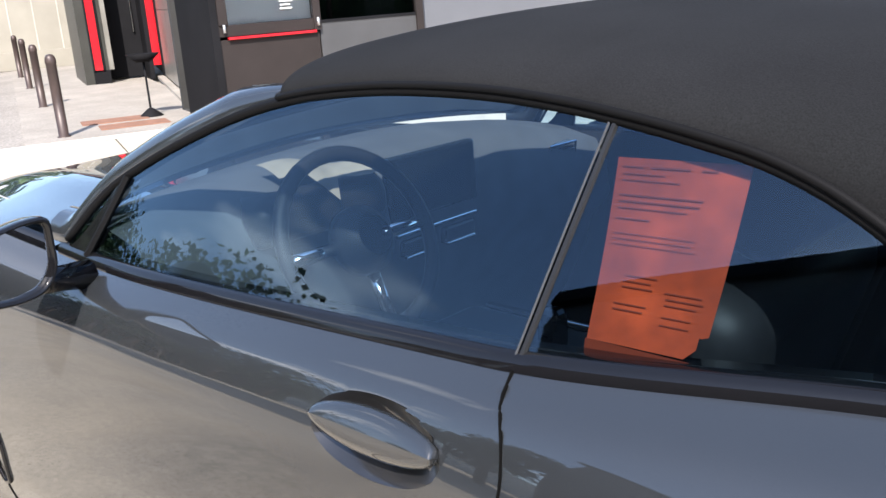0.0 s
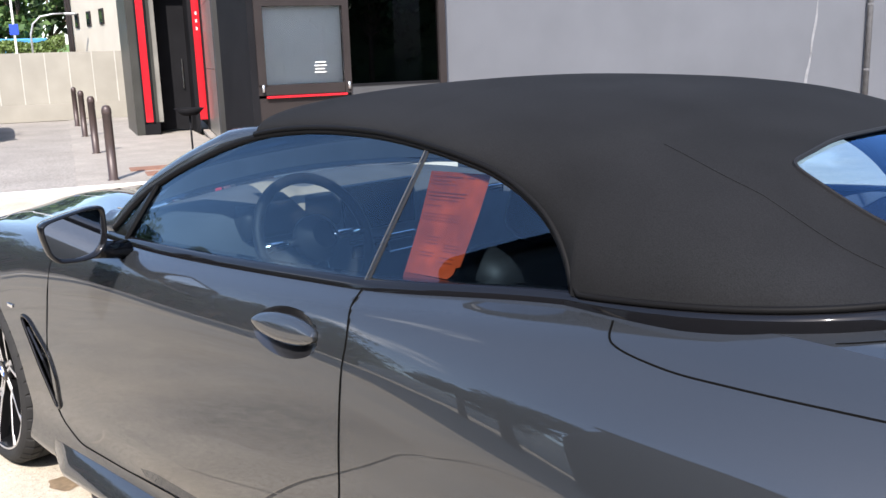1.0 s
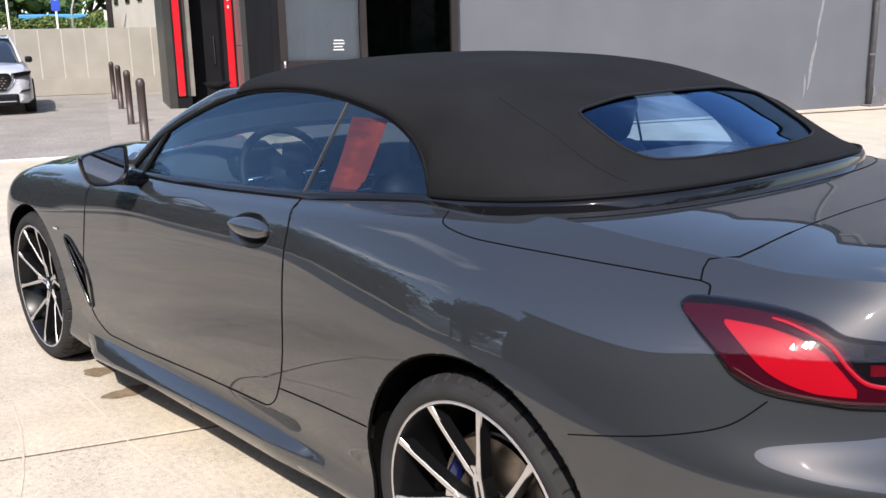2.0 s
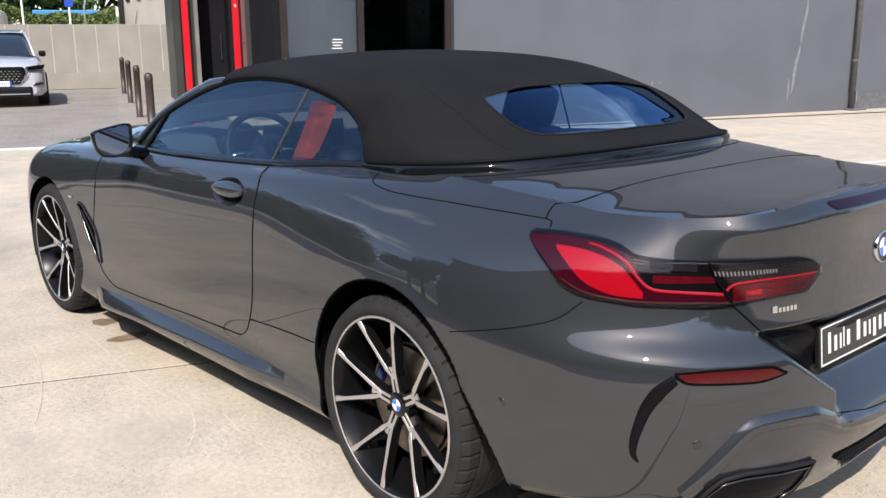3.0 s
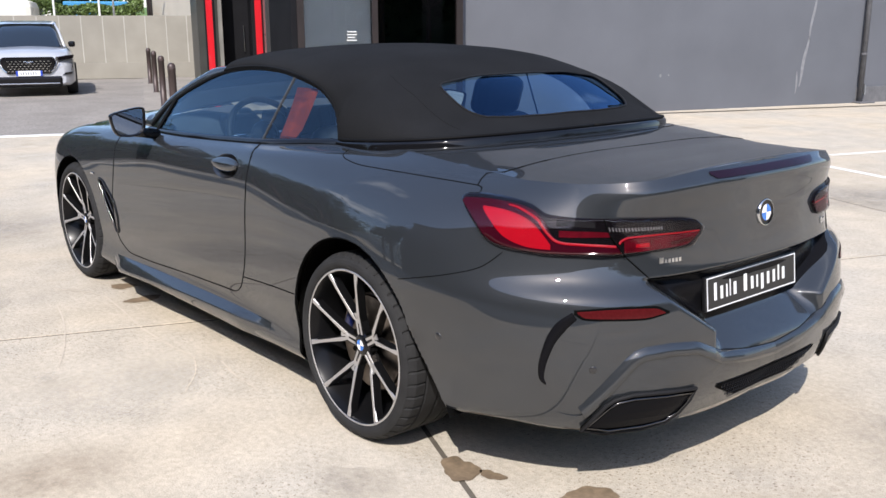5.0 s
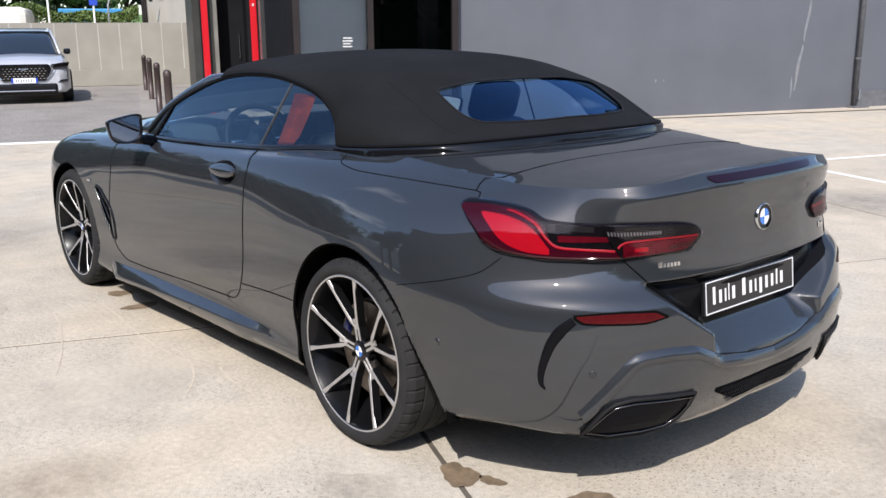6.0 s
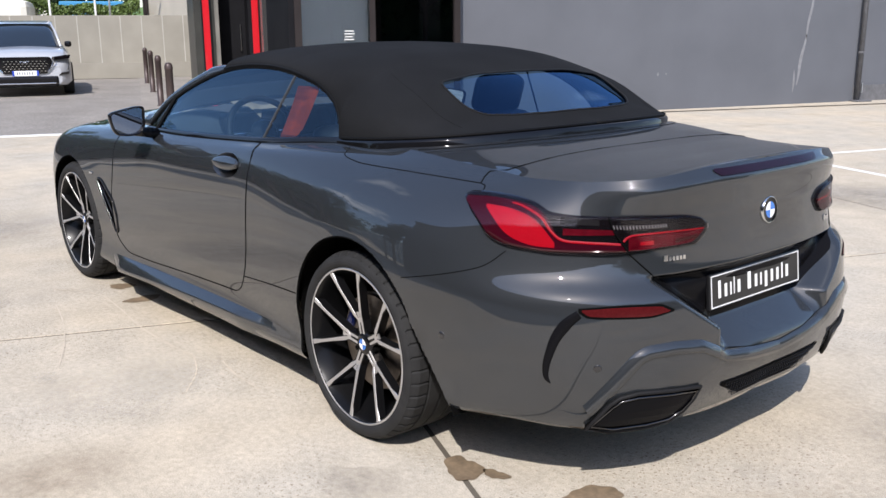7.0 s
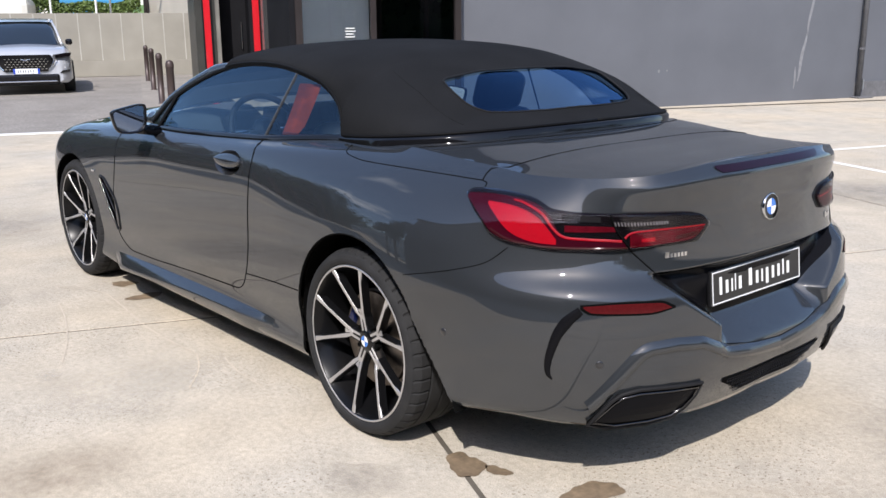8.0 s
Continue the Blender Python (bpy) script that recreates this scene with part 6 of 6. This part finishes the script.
for b, a in ((3.0, -0.82), (2.35, -0.66)):
    tagged(part("floor_plate", block(b - 0.22, b + 0.22, a - 0.40, a + 0.40, 0.0, 0.024, 0.006), MAT_BROWN), "rust-brown metal cover plate in the walkway", "cover plate")
tagged(part("threshold", soft_box(1.6, reach, 0.07, 0.20, 0.0, 0.06, 0.01, 2, CLAD), PAVING), "pale step edging along the clad wall", "step", kind="structure")

# fence of concrete panels on a plinth
fence = tagged(new("fence"), "cream concrete panel fence on a plinth", "fence", kind="structure")
FB = 16.75
part("plinth", block(FB - 0.06, FB + 0.14, -34, 2.2, 0.0, 0.46, 0.01), FENCE, fence)
for k in range(60):
    a0 = 1.81 - (k + 1) * 0.588
    part("panel", block(FB, FB + 0.08, a0 + 0.004, a0 + 0.584, 0.46, 1.80, 0.006), FENCE, fence)
    part("cover_strip", block(FB - 0.008, FB + 0.01, a0 - 0.022, a0 + 0.008, 0.46, 1.795, 0.003), FENCE_PALE, fence, "pale joint strip")
part("backing", block(FB + 0.04, FB + 0.07, -34, 2.2, 0.46, 1.78), FENCE, fence)


# ---- beyond the fence and behind the camera ----
def tree(x, y, height, spread, leaf=LEAF, count=900, seed=0, name="tree", z0=0.0, size=1.0):
    """Tapered trunk, limbs and a crown of many small leaf clumps."""
    rnd = random.Random(seed)
    root = thing(name, "leafy green tree with an uneven crown", "tree", "trees", m=Matrix.Translation((x, y, z0)))
    bm = tube([(0, 0, 0), (0.05, 0.02, height * 0.25), (-0.04, 0.05, height * 0.5), (0.03, 0, height * 0.8)], [0.02 * height, 0.017 * height, 0.012 * height, 0.004 * height], 8)
    part("trunk", bm, BARK, root, smooth=True)
    lobes = []
    for k in range(9):
        a, r = rnd.uniform(0, 6.28), rnd.uniform(0.1, 0.62) * spread
        h = height * rnd.uniform(0.42, 0.88)
        lobes.append((r * math.cos(a), r * math.sin(a), h, spread * rnd.uniform(0.28, 0.48)))
        part("limb", tube([(0, 0, height * 0.35), (r * math.cos(a) * 0.5, r * math.sin(a) * 0.5, h * 0.8), (r * math.cos(a), r * math.sin(a), h)], [0.008 * height, 0.006 * height, 0.002 * height], 5), BARK, root)
    verts, faces = [], []
    for k in range(count):
        cx, cy, cz, cr = rnd.choice(lobes)
        d = Vector((rnd.gauss(0, 1), rnd.gauss(0, 1), rnd.gauss(0, 0.8)))
        p = Vector((cx, cy, cz)) + d.normalized() * cr * rnd.uniform(0.45, 1.05)
        n = Vector((rnd.gauss(0, 1), rnd.gauss(0, 1), rnd.gauss(0.4, 1))).normalized()
        u = n.orthogonal().normalized()
        w = n.cross(u)
        q = spread * size * rnd.uniform(0.05, 0.10)
        i = len(verts)
        verts += [p + u * q, p + w * q * 0.7 + n * q * 0.2, p - u * q, p - w * q * 0.7 - n * q * 0.2]
        faces.append((i, i + 1, i + 2, i + 3))
    me = bpy.data.meshes.new("crown")
    me.from_pydata(verts, [], faces)
    me.materials.append(leaf)
    crown = new("crown", me)
    crown.parent = root
    return root


# planted bank and trees behind the fence
rows = []
for k, b in enumerate(np.linspace(30, 62, 9)):
    rows.append([site(b, a, 0.3 + 2.4 * min(1, k / 5) + 0.3 * math.sin(a * 0.3 + k)) for a in np.linspace(-60, 12, 40)])
tagged(part("grass_bank", sheet(rows), GRASS, smooth=True), "grassy bank beyond the fence", "bank", kind="stuff")
rnd = random.Random(7)
for k in range(40):
    b, a = rnd.uniform(30, 40), -40 + k * 1.05
    p = site(b, a, 0)
    tree(p.x, p.y, rnd.uniform(4.5, 8.5), rnd.uniform(2.0, 3.2), rnd.choice((LEAF, LEAF, LEAF_DARK)), 1000, k, z0=0.3)

# pale house beyond the fence, its long wall running back to the left
corner, end = site(19.2, 0.30), site(27.0, -1.45)
HOUSE = Matrix.Translation(end) @ Matrix.Rotation(math.atan2(corner.y - end.y, corner.x - end.x), 4, "Z")
run = (corner - end).length
house = tagged(new("house"), "pale cream house with small dark windows behind the fence", "house")
part("wall", soft_box(0, run, 0.0, 6.0, 0.0, 6.5, 0.0, 2, HOUSE), HOUSE_YELLOW, house, "pale cream rendered wall")
part("roof", soft_box(-0.3, run + 0.3, -0.4, 6.4, 6.5, 6.75, 0.0, 2, HOUSE), ROOF_TILE, house)
for z in (2.75, 4.0):
    for x in (0.9, 2.5, 4.1):
        w = part("window", soft_box(x, x + 0.5, -0.04, 0.05, z, z + 0.5, 0.0, 2, HOUSE), FRAME_BROWN, house, "small window with dark frame")
        part("pane", soft_box(x + 0.05, x + 0.45, -0.05, -0.04, z + 0.05, z + 0.45, 0.0, 2, HOUSE), DARK_CARGLASS, w)
for x in (0.05, 0.45):
    part("downpipe", tube([HOUSE @ Vector((x, -0.08, 0)), HOUSE @ Vector((x, -0.08, 6.4))], 0.06, 8), FRAME_BROWN, house, "brown downpipe")


# street lamp, poles, banners
lamp = thing("street_lamp", "slim pale street lamp with a curved arm behind the fence", "street lamp", m=SITE @ Matrix.Translation((-24.0, -2.74, 0)))
part("pole", tube([(0, 0, 0), (0, 0, 2.5), (0, 0.10, 2.85), (0, 0.35, 3.08), (0, 0.75, 3.16), (0, 1.15, 3.18)], [0.04, 0.035, 0.03, 0.03, 0.028, 0.028], 8), GALV, lamp, smooth=True)
part("lantern", soft_box(-0.08, 0.08, 1.1, 1.45, 3.12, 3.20, 0.03), GALV, lamp)
for a, sign in ((-3.23, True), (-4.75, False)):
    pole = thing("flag_pole", "slim white pole behind the fence", "pole", "poles behind the fence", m=SITE @ Matrix.Translation((-24.0, a, 0)))
    part("pole", tube([(0, 0, 0), (0, 0, 6.0)], 0.035, 8), WHITE_PAINT, pole)
    if sign:
        part("sign", soft_box(0.03, 0.06, -0.14, 0.14, 2.50, 2.85, 0.01), PLATE_BLUE, pole, "small blue sign")
lorry = thing("lorry", "blue lorry with pale bars, half hidden behind the hedge", "lorry", m=SITE @ Matrix.Translation((-29.5, 0, 0)))
part("cargo_box", soft_box(-1.1, 1.1, -4.75, -2.3, 0.95, 2.51, 0.04), BANNER, lorry, "blue box body")
part("chassis", soft_box(-0.9, 0.9, -6.4, -1.9, 0.5, 0.93, 0.04), PANEL_DARK, lorry)
part("cab", soft_box(-1.0, 1.0, -6.5, -4.95, 0.5, 2.3, 0.15), HOUSE_WHITE, lorry, "pale cab")
for z, y0, y1 in ((2.25, -4.5, -3.9), (2.25, -3.6, -2.7)):
    part("text_bar", soft_box(1.1, 1.11, y0, y1, z, z + 0.07, 0.0), WHITE_PAINT, lorry)
for y in (-5.6, -2.6):
    for x in (-0.9, 0.9):
        bm = lathe([(0.2, -.12), (.42, -.13), (.45, -.09), (.45, .09), (.42, .13), (.2, .12)], 24)
        bm.transform(Matrix.Translation((x, y, 0.45)) @ Matrix.Rotation(radians(90), 4, "Z"))
        part("tyre", bm, TYRE, lorry, smooth=True)


def hedge(a0, a1, b0, b1, z, count, seed, leaf):
    """A trimmed hedge: dense small leaves over a body with a wavy top."""
    rnd = random.Random(seed)
    verts, faces = [], []
    for k in range(count):
        a, b = rnd.uniform(a0, a1), rnd.uniform(b0, b1)
        top = z + 0.16 * math.sin(a * 1.3 + seed) + 0.10 * math.sin(a * 3.1) - 0.25 * abs((b - b0) / (b1 - b0) * 2 - 1) ** 2
        p = site(b, a, top - abs(rnd.gauss(0, 0.22)))
        n = Vector((rnd.gauss(0, 1), rnd.gauss(0, 1), rnd.gauss(0.5, 1))).normalized()
        u = n.orthogonal().normalized()
        w, q, i = n.cross(u), rnd.uniform(0.03, 0.065), len(verts)
        verts += [p + u * q, p + w * q * 0.7, p - u * q, p - w * q * 0.7]
        faces.append((i, i + 1, i + 2, i + 3))
    me = bpy.data.meshes.new("hedge")
    me.from_pydata(verts, [], faces)
    me.materials.append(leaf)
    tagged(new("hedge", me), "light green trimmed hedge behind the fence", "hedge", kind="stuff")


hedge(-14, -1.7, 25.2, 26.4, 2.44, 24000, 3, LEAF_PALE)
van = tagged(part("white_van", block(23.0, 27.5, -8.5, -5.35, 0.4, 2.42, 0.25), HOUSE_WHITE), "white van body behind the fence", "van")

def yard_hedge(run, height, count, seed):
    """A tall rough hedge along a line: a dark inner body under a coat of leaves with an uneven top."""
    rnd = random.Random(seed)
    verts, faces = [], []
    legs = [(Vector((*p, 0)), Vector((*q, 0))) for p, q in zip(run, run[1:])]
    for p, q in legs:
        n = Vector((0, 0, 1)).cross(q - p).normalized() * 0.8
        i = len(verts)
        verts += [c + e + Vector((0, 0, z)) for c in (p, q) for e in (n, -n) for z in (0, height * 0.86)]
        faces += [(i + a, i + b, i + c, i + d) for a, b, c, d in ((0, 1, 5, 4), (2, 6, 7, 3), (1, 3, 7, 5), (0, 2, 3, 1), (4, 5, 7, 6))]
    for k in range(count):
        p, q = rnd.choice(legs)
        t = rnd.random()
        n = Vector((0, 0, 1)).cross(q - p).normalized()
        top = height * (1 + 0.10 * math.sin(7 * t + seed) + 0.06 * math.sin(23 * t))
        c = p.lerp(q, t) + n * rnd.uniform(-1.2, 1.2) + Vector((0, 0, top * rnd.random() ** 0.4))
        m = Vector((rnd.gauss(0, 1), rnd.gauss(0, 1), rnd.gauss(0.5, 1))).normalized()
        u = m.orthogonal().normalized()
        w, r, i = m.cross(u), rnd.uniform(0.12, 0.28), len(verts)
        verts += [c + u * r, c + w * r * 0.7, c - u * r, c - w * r * 0.7]
        faces.append((i, i + 1, i + 2, i + 3))
    me = bpy.data.meshes.new("hedge")
    me.from_pydata(verts, [], faces)
    me.materials.append(LEAF_DARK)
    tagged(new("hedge", me), "tall dark green hedge out of view, there for its reflection", "hedge", kind="stuff")


# behind the camera: hedge trees and a plain hall that close the yard
rnd = random.Random(11)
for k in range(26):
    way, far_off = radians(-142 - k * 1.5), rnd.uniform(19, 25)
    tree(-1.0 + far_off * math.cos(way), -1.0 + far_off * math.sin(way), rnd.uniform(4.8, 7.2), rnd.uniform(1.8, 2.8), LEAF_DARK, 1500, 100 + k, size=0.55)
# unseen east tree row, added to darken what the rear bumper reflects
for k in range(15):
    tree(19.0 + rnd.uniform(-1.8, 1.8), -7.0 + k * 2.1, rnd.uniform(5.5, 8.0), rnd.uniform(2.0, 2.9), LEAF_DARK, 460, 200 + k)
# the east hedge is likewise added out of view to darken reflections
for name, run in (("west", [(-1.0 + 25 * math.cos(radians(d)), -1.0 + 25 * math.sin(radians(d))) for d in (-141, -150, -160, -170, -180)]), ("east", [(21.5, -9.0), (21.0, 4.0), (21.5, 15.0), (21.0, 26.0)])):
    yard_hedge(run, 4.3, 9000, 61 if name == "west" else 62)
for x, y, h, w in ((-8.6, -10.6, 6.4, 2.2), (-10.6, -11.6, 5.0, 1.9)):
    tree(x, y, h, w, LEAF_DARK, 4000, int(230 - x), size=0.6)
hall = tagged(new("hall"), "dark grey flat-roofed hall across the yard", "building")
part("wall", soft_box(-7.0, 30.0, -26.0, -10.0, 0.0, 7.0, 0.02), HALL_DARK, hall, "dark grey wall")
part("roof", soft_box(-7.2, 30.2, -26.2, -9.8, 7.0, 7.25, 0.02), PANEL_DARK, hall)
for k in range(5):
    part("gate", soft_box(-4.5 + k * 6.5, -0.5 + k * 6.5, -10.0, -9.95, 0.0, 4.0, 0.01), DARK_INSIDE, hall, "closed dark gate")
tagged(part("wall_south", soft_box(-50, 60, -30, -29, 0, 5.0, 0.0), HOUSE_WHITE), "plain pale hall wall closing the yard", "wall", kind="structure")
tagged(part("wall_east", soft_box(34, 35, -29, 40, 0, 4.0, 0.0), WALL_GREY), "plain grey wall closing the yard", "wall", kind="structure")


# ---- silver sport utility car on the asphalt ----
def suv():
    m = SITE @ Matrix.Translation((-9.6, -4.22, 0)) @ Matrix.Rotation(radians(5), 4, "Z")
    root = thing("parked_suv", "silver sport utility car with a black grille, parked on asphalt", "car", m=m)
    # local: nose towards +x at x = 0
    prof = [(-0.02, .25, .64, .72), (-0.10, .23, .82, .87), (-0.35, .22, .93, .93), (-0.9, .24, .98, .95), (-1.4, .26, 1.04, .955), (-2.4, .28, 1.06, .955), (-3.6, .28, 1.08, .95), (-4.3, .32, 1.06, .90), (-4.52, .36, .95, .80)]
    rows = []
    for x, z0, z1, w in prof:
        rows.append([(x, w * a, z0 + (z1 - z0) * c) for a, c in ((-.0, 0), (-.90, 0), (-1, .12), (-1.0, .45), (-.985, .75), (-.94, .93), (-.84, 1.0), (-.4, 1.035), (0, 1.05), (.4, 1.035), (.84, 1.0), (.94, .93), (.985, .75), (1.0, .45), (1, .12), (.90, 0), (0, 0))])
    bm = sheet(rows)
    bm.faces.new([bm.verts.new(p) for p in rows[0][:-1]])
    bm.faces.new([bm.verts.new(p) for p in rows[-1][:-1]][::-1])
    bmesh.ops.recalc_face_normals(bm, faces=bm.faces[:])
    part("body", bm, SILVER_PAINT, root, "silver metallic body", smooth=True)
    cab = [(-1.15, 1.02, .70, 1.03), (-1.65, 1.02, .66, 1.36), (-1.98, 1.02, .61, 1.52), (-2.5, 1.02, .62, 1.59), (-3.5, 1.02, .62, 1.57), (-4.1, 1.02, .62, 1.46), (-4.45, 1.0, .62, 1.05)]
    rows = [[(x, w * a * (1.10 if c == 0 else 1), z0 + (z1 - z0) * c) for a, c in ((-1, 0), (-1.08, .55), (-1, .92), (-.8, 1), (0, 1.02), (.8, 1), (1, .92), (1.08, .55), (1, 0))] for x, z0, w, z1 in cab]
    part("cabin", sheet(rows), DARK_CARGLASS, root, "dark glazed cabin", smooth=True)
    rows = [[(x, w * a, z1 + (0.028 if abs(a) < 0.9 else 0.016)) for a in (-.98, -.6, 0, .6, .98)] for x, z0, w, z1 in cab[2:6]]
    part("roof_panel", sheet(rows), SILVER_PAINT, root, smooth=True)
    for sg in (-1, 1):
        part("pillar", tube([(-1.16, sg * .77, 1.03), (-1.68, sg * .69, 1.36), (-2.00, sg * .62, 1.52), (-2.7, sg * .62, 1.58), (-4.0, sg * .61, 1.49)], 0.030, 6), SILVER_PAINT, root, smooth=True)
        part("headlight", prism([(sg * y, z) for y, z in ((.54, .80), (.62, .765), (.90, .80), (.93, .875), (.80, .87), (.56, .835))], -.30, -.005, 0), SMOKE_LENS, root, "dark slanted headlight")
        part("day_light", tube([(-.02, sg * .86, .55), (-.03, sg * .89, .66), (-.05, sg * .90, .72)], .010, 6), CHROME, root)
        part("fog_intake", prism([(sg * y, z) for y, z in ((.66, .44), (.86, .47), (.88, .52), (.72, .50))], -.20, .000, 0), GLOSS_BLACK, root, "dark fog lamp slot")
        part("door_mirror", soft_box(-1.62, -1.46, min(sg * .86, sg * 1.01), max(sg * .86, sg * 1.01), 1.02, 1.15, .04, 3), GLOSS_BLACK, root, smooth=True)
        for cx in (-.88, -3.60):
            hub = new("wheel")
            hub.parent = root
            hub.location = (cx, sg * .86, .35)
            bm = lathe([(.24, -.10), (.33, -.11), (.352, -.08), (.352, .08), (.33, .11), (.24, .10)], 36)
            part("tyre", bm, TYRE, hub, smooth=True)
            bm = lathe([(0, .095 * sg), (.06, .10 * sg), (.20, .085 * sg), (.24, .10 * sg)], 24)
            part("rim", bm, RIM_SILVER, hub, smooth=True)
    grille = part("grille", prism(rounded([(-.52, .84), (.52, .84), (.56, .72), (.44, .48), (-.44, .48), (-.56, .72)], .06), -.05, .012, 0), GLOSS_BLACK, root, "black grille with bright studs")
    for r in range(5):
        for k in range(11):
            y, z = -.40 + k * .08 + (.04 if r % 2 else 0), .54 + r * .052
            if abs(y) < .46 - abs(z - .68) * .4:
                part("grille_stud", soft_box(.012, .020, y - .016, y + .016, z - .006, z + .006, 0.0), CHROME, grille)
    for sg in (-1, 1):
        part("chrome_wing", tube([(.014, sg * .57, .845), (.014, sg * .60, .74), (.014, sg * .54, .62), (.014, sg * .44, .52)], .012, 6), CHROME, root)
        part("badge_bar", tube([(.018, 0, .715), (.018, sg * .05, .745), (.018, sg * .09, .735)], .007, 6), CHROME, root)
    plate = part("number_plate", soft_box(.010, .030, -.26, .26, .44, .55, .004), PLATE_WHITE, root, "white plate with plain bars")
    for y0, y1 in ((-.26, -.22), (.22, .26)):
        part("plate_end", soft_box(.028, .032, y0, y1, .44, .55, 0.0), PLATE_BLUE, plate)
    for k in range(7):
        part("plate_bar", soft_box(.028, .0315, -.17 + k * .049, -.155 + k * .049, .468, .522, 0.0), WALL_GREY, plate)
    part("bumper_lower", soft_box(-.25, .014, -.66, .66, .20, .435, .05, 2), GLOSS_BLACK, root, "black lower bumper")
    part("skid_strip", soft_box(-.05, .03, -.60, .60, .262, .288, .01), CHROME, root, "bright lower strip")
    return root


suv()

# ---- marks on the ground ----
def mark(name, outline, mat, label, category, z=0.0025):
    bm = bmesh.new()
    bm.faces.new([bm.verts.new((x, y, z)) for x, y in outline])
    bm.normal_update()
    for f in bm.faces:
        if f.normal.z < 0:
            f.normal_flip()
    return tagged(part(name, bm, mat), label, category, kind="structure")


def blob(cx, cy, r, squash, turn, seed):
    rnd = random.Random(seed)
    ph = [rnd.uniform(0, 6.28) for _ in range(4)]
    out = []
    for a in np.linspace(0, 2 * math.pi, 40)[:-1]:
        q = r * (1 + 0.18 * math.sin(2 * a + ph[0]) + 0.12 * math.sin(3 * a + ph[1]) + 0.07 * math.sin(7 * a + ph[2]))
        u, v = q * math.cos(a), q * squash * math.sin(a)
        out.append((cx + u * math.cos(turn) - v * math.sin(turn), cy + u * math.sin(turn) + v * math.cos(turn)))
    return out


for k, (x, y, r) in enumerate(((-2.46, -0.82, 0.075), (-2.14, -0.83, 0.085), (0.437, -0.805, 0.085), (0.537, -0.752, 0.042), (0.83, -0.625, 0.09))):
    mark("stain", blob(x, y, r, 0.7, 0.4 + k, k), STAIN, "small brown damp stain on the concrete", "stain")
for k, (x, y, r, mat_k) in enumerate(((0.30, -1.13, 0.17, DIRT), (-0.40, -1.86, 0.30, DIRT_BROWN), (-2.6, -1.9, 0.7, DIRT), (1.5, 0.6, 0.5, DIRT), (-4.6, -1.1, 0.9, DIRT), (2.0, 3.6, 0.8, DIRT), (-1.0, 5.0, 0.9, DIRT), (-1.30, -1.60, 0.08, SCUFF_SOFT), (-1.0, -1.35, 0.45, SCUFF_SOFT))):
    mark("stain", blob(x, y, r, 0.8, k, 20 + k), mat_k, "faint weathered patch on the concrete", "stain", 0.0018)


def scuff(run, w):
    """A faint curved tyre scuff."""
    pts = [Vector((*p, 0)) for p in run]
    t = np.linspace(0, len(run) - 1, 30)
    xs, ys = round_line(range(len(run)), [p[0] for p in run], t), round_line(range(len(run)), [p[1] for p in run], t)
    rows = []
    for i in range(30):
        a, b = max(i - 1, 0), min(i + 1, 29)
        n = Vector((-(ys[b] - ys[a]), xs[b] - xs[a], 0)).normalized() * w * (0.5 + 0.25 * math.sin(i * 1.7))
        rows.append([(xs[i] + n.x, ys[i] + n.y, 0.0022), (xs[i] - n.x, ys[i] - n.y, 0.0022)])
    tagged(part("scuff", sheet(rows), SCUFF), "faint pale curved tyre scuff on the concrete", "stain", kind="structure")


scuff([(-2.662, -1.134), (-2.394, -0.985), (-2.064, -0.990), (-1.682, -1.030), (-1.358, -1.029), (-1.128, -1.012)], 0.007)
scuff([(-1.128, -1.012), (-0.945, -1.091), (-0.771, -1.217)], 0.007)
scuff([(-2.341, -1.221), (-2.024, -1.289), (-1.677, -1.395), (-1.397, -1.51)], 0.006)
scuff([(-0.994, -0.944), (-0.802, -0.976), (-0.604, -0.98)], 0.006)
# white bay lines
def stripe(p, q, w, name="bay_line"):
    p, q = Vector((*p, 0)), Vector((*q, 0))
    n = Vector((0, 0, 1)).cross(q - p).normalized() * w / 2
    mark(name, [(p + n)[:2], (q + n)[:2], (q - n)[:2], (p - n)[:2]], ROAD_WHITE, "worn white parking bay line on the concrete", "road marking")


stripe((-2.55, 7.35), (-1.3, 11.2), 0.09)
stripe((-2.20, 6.54), (1.6, 5.10), 0.09)
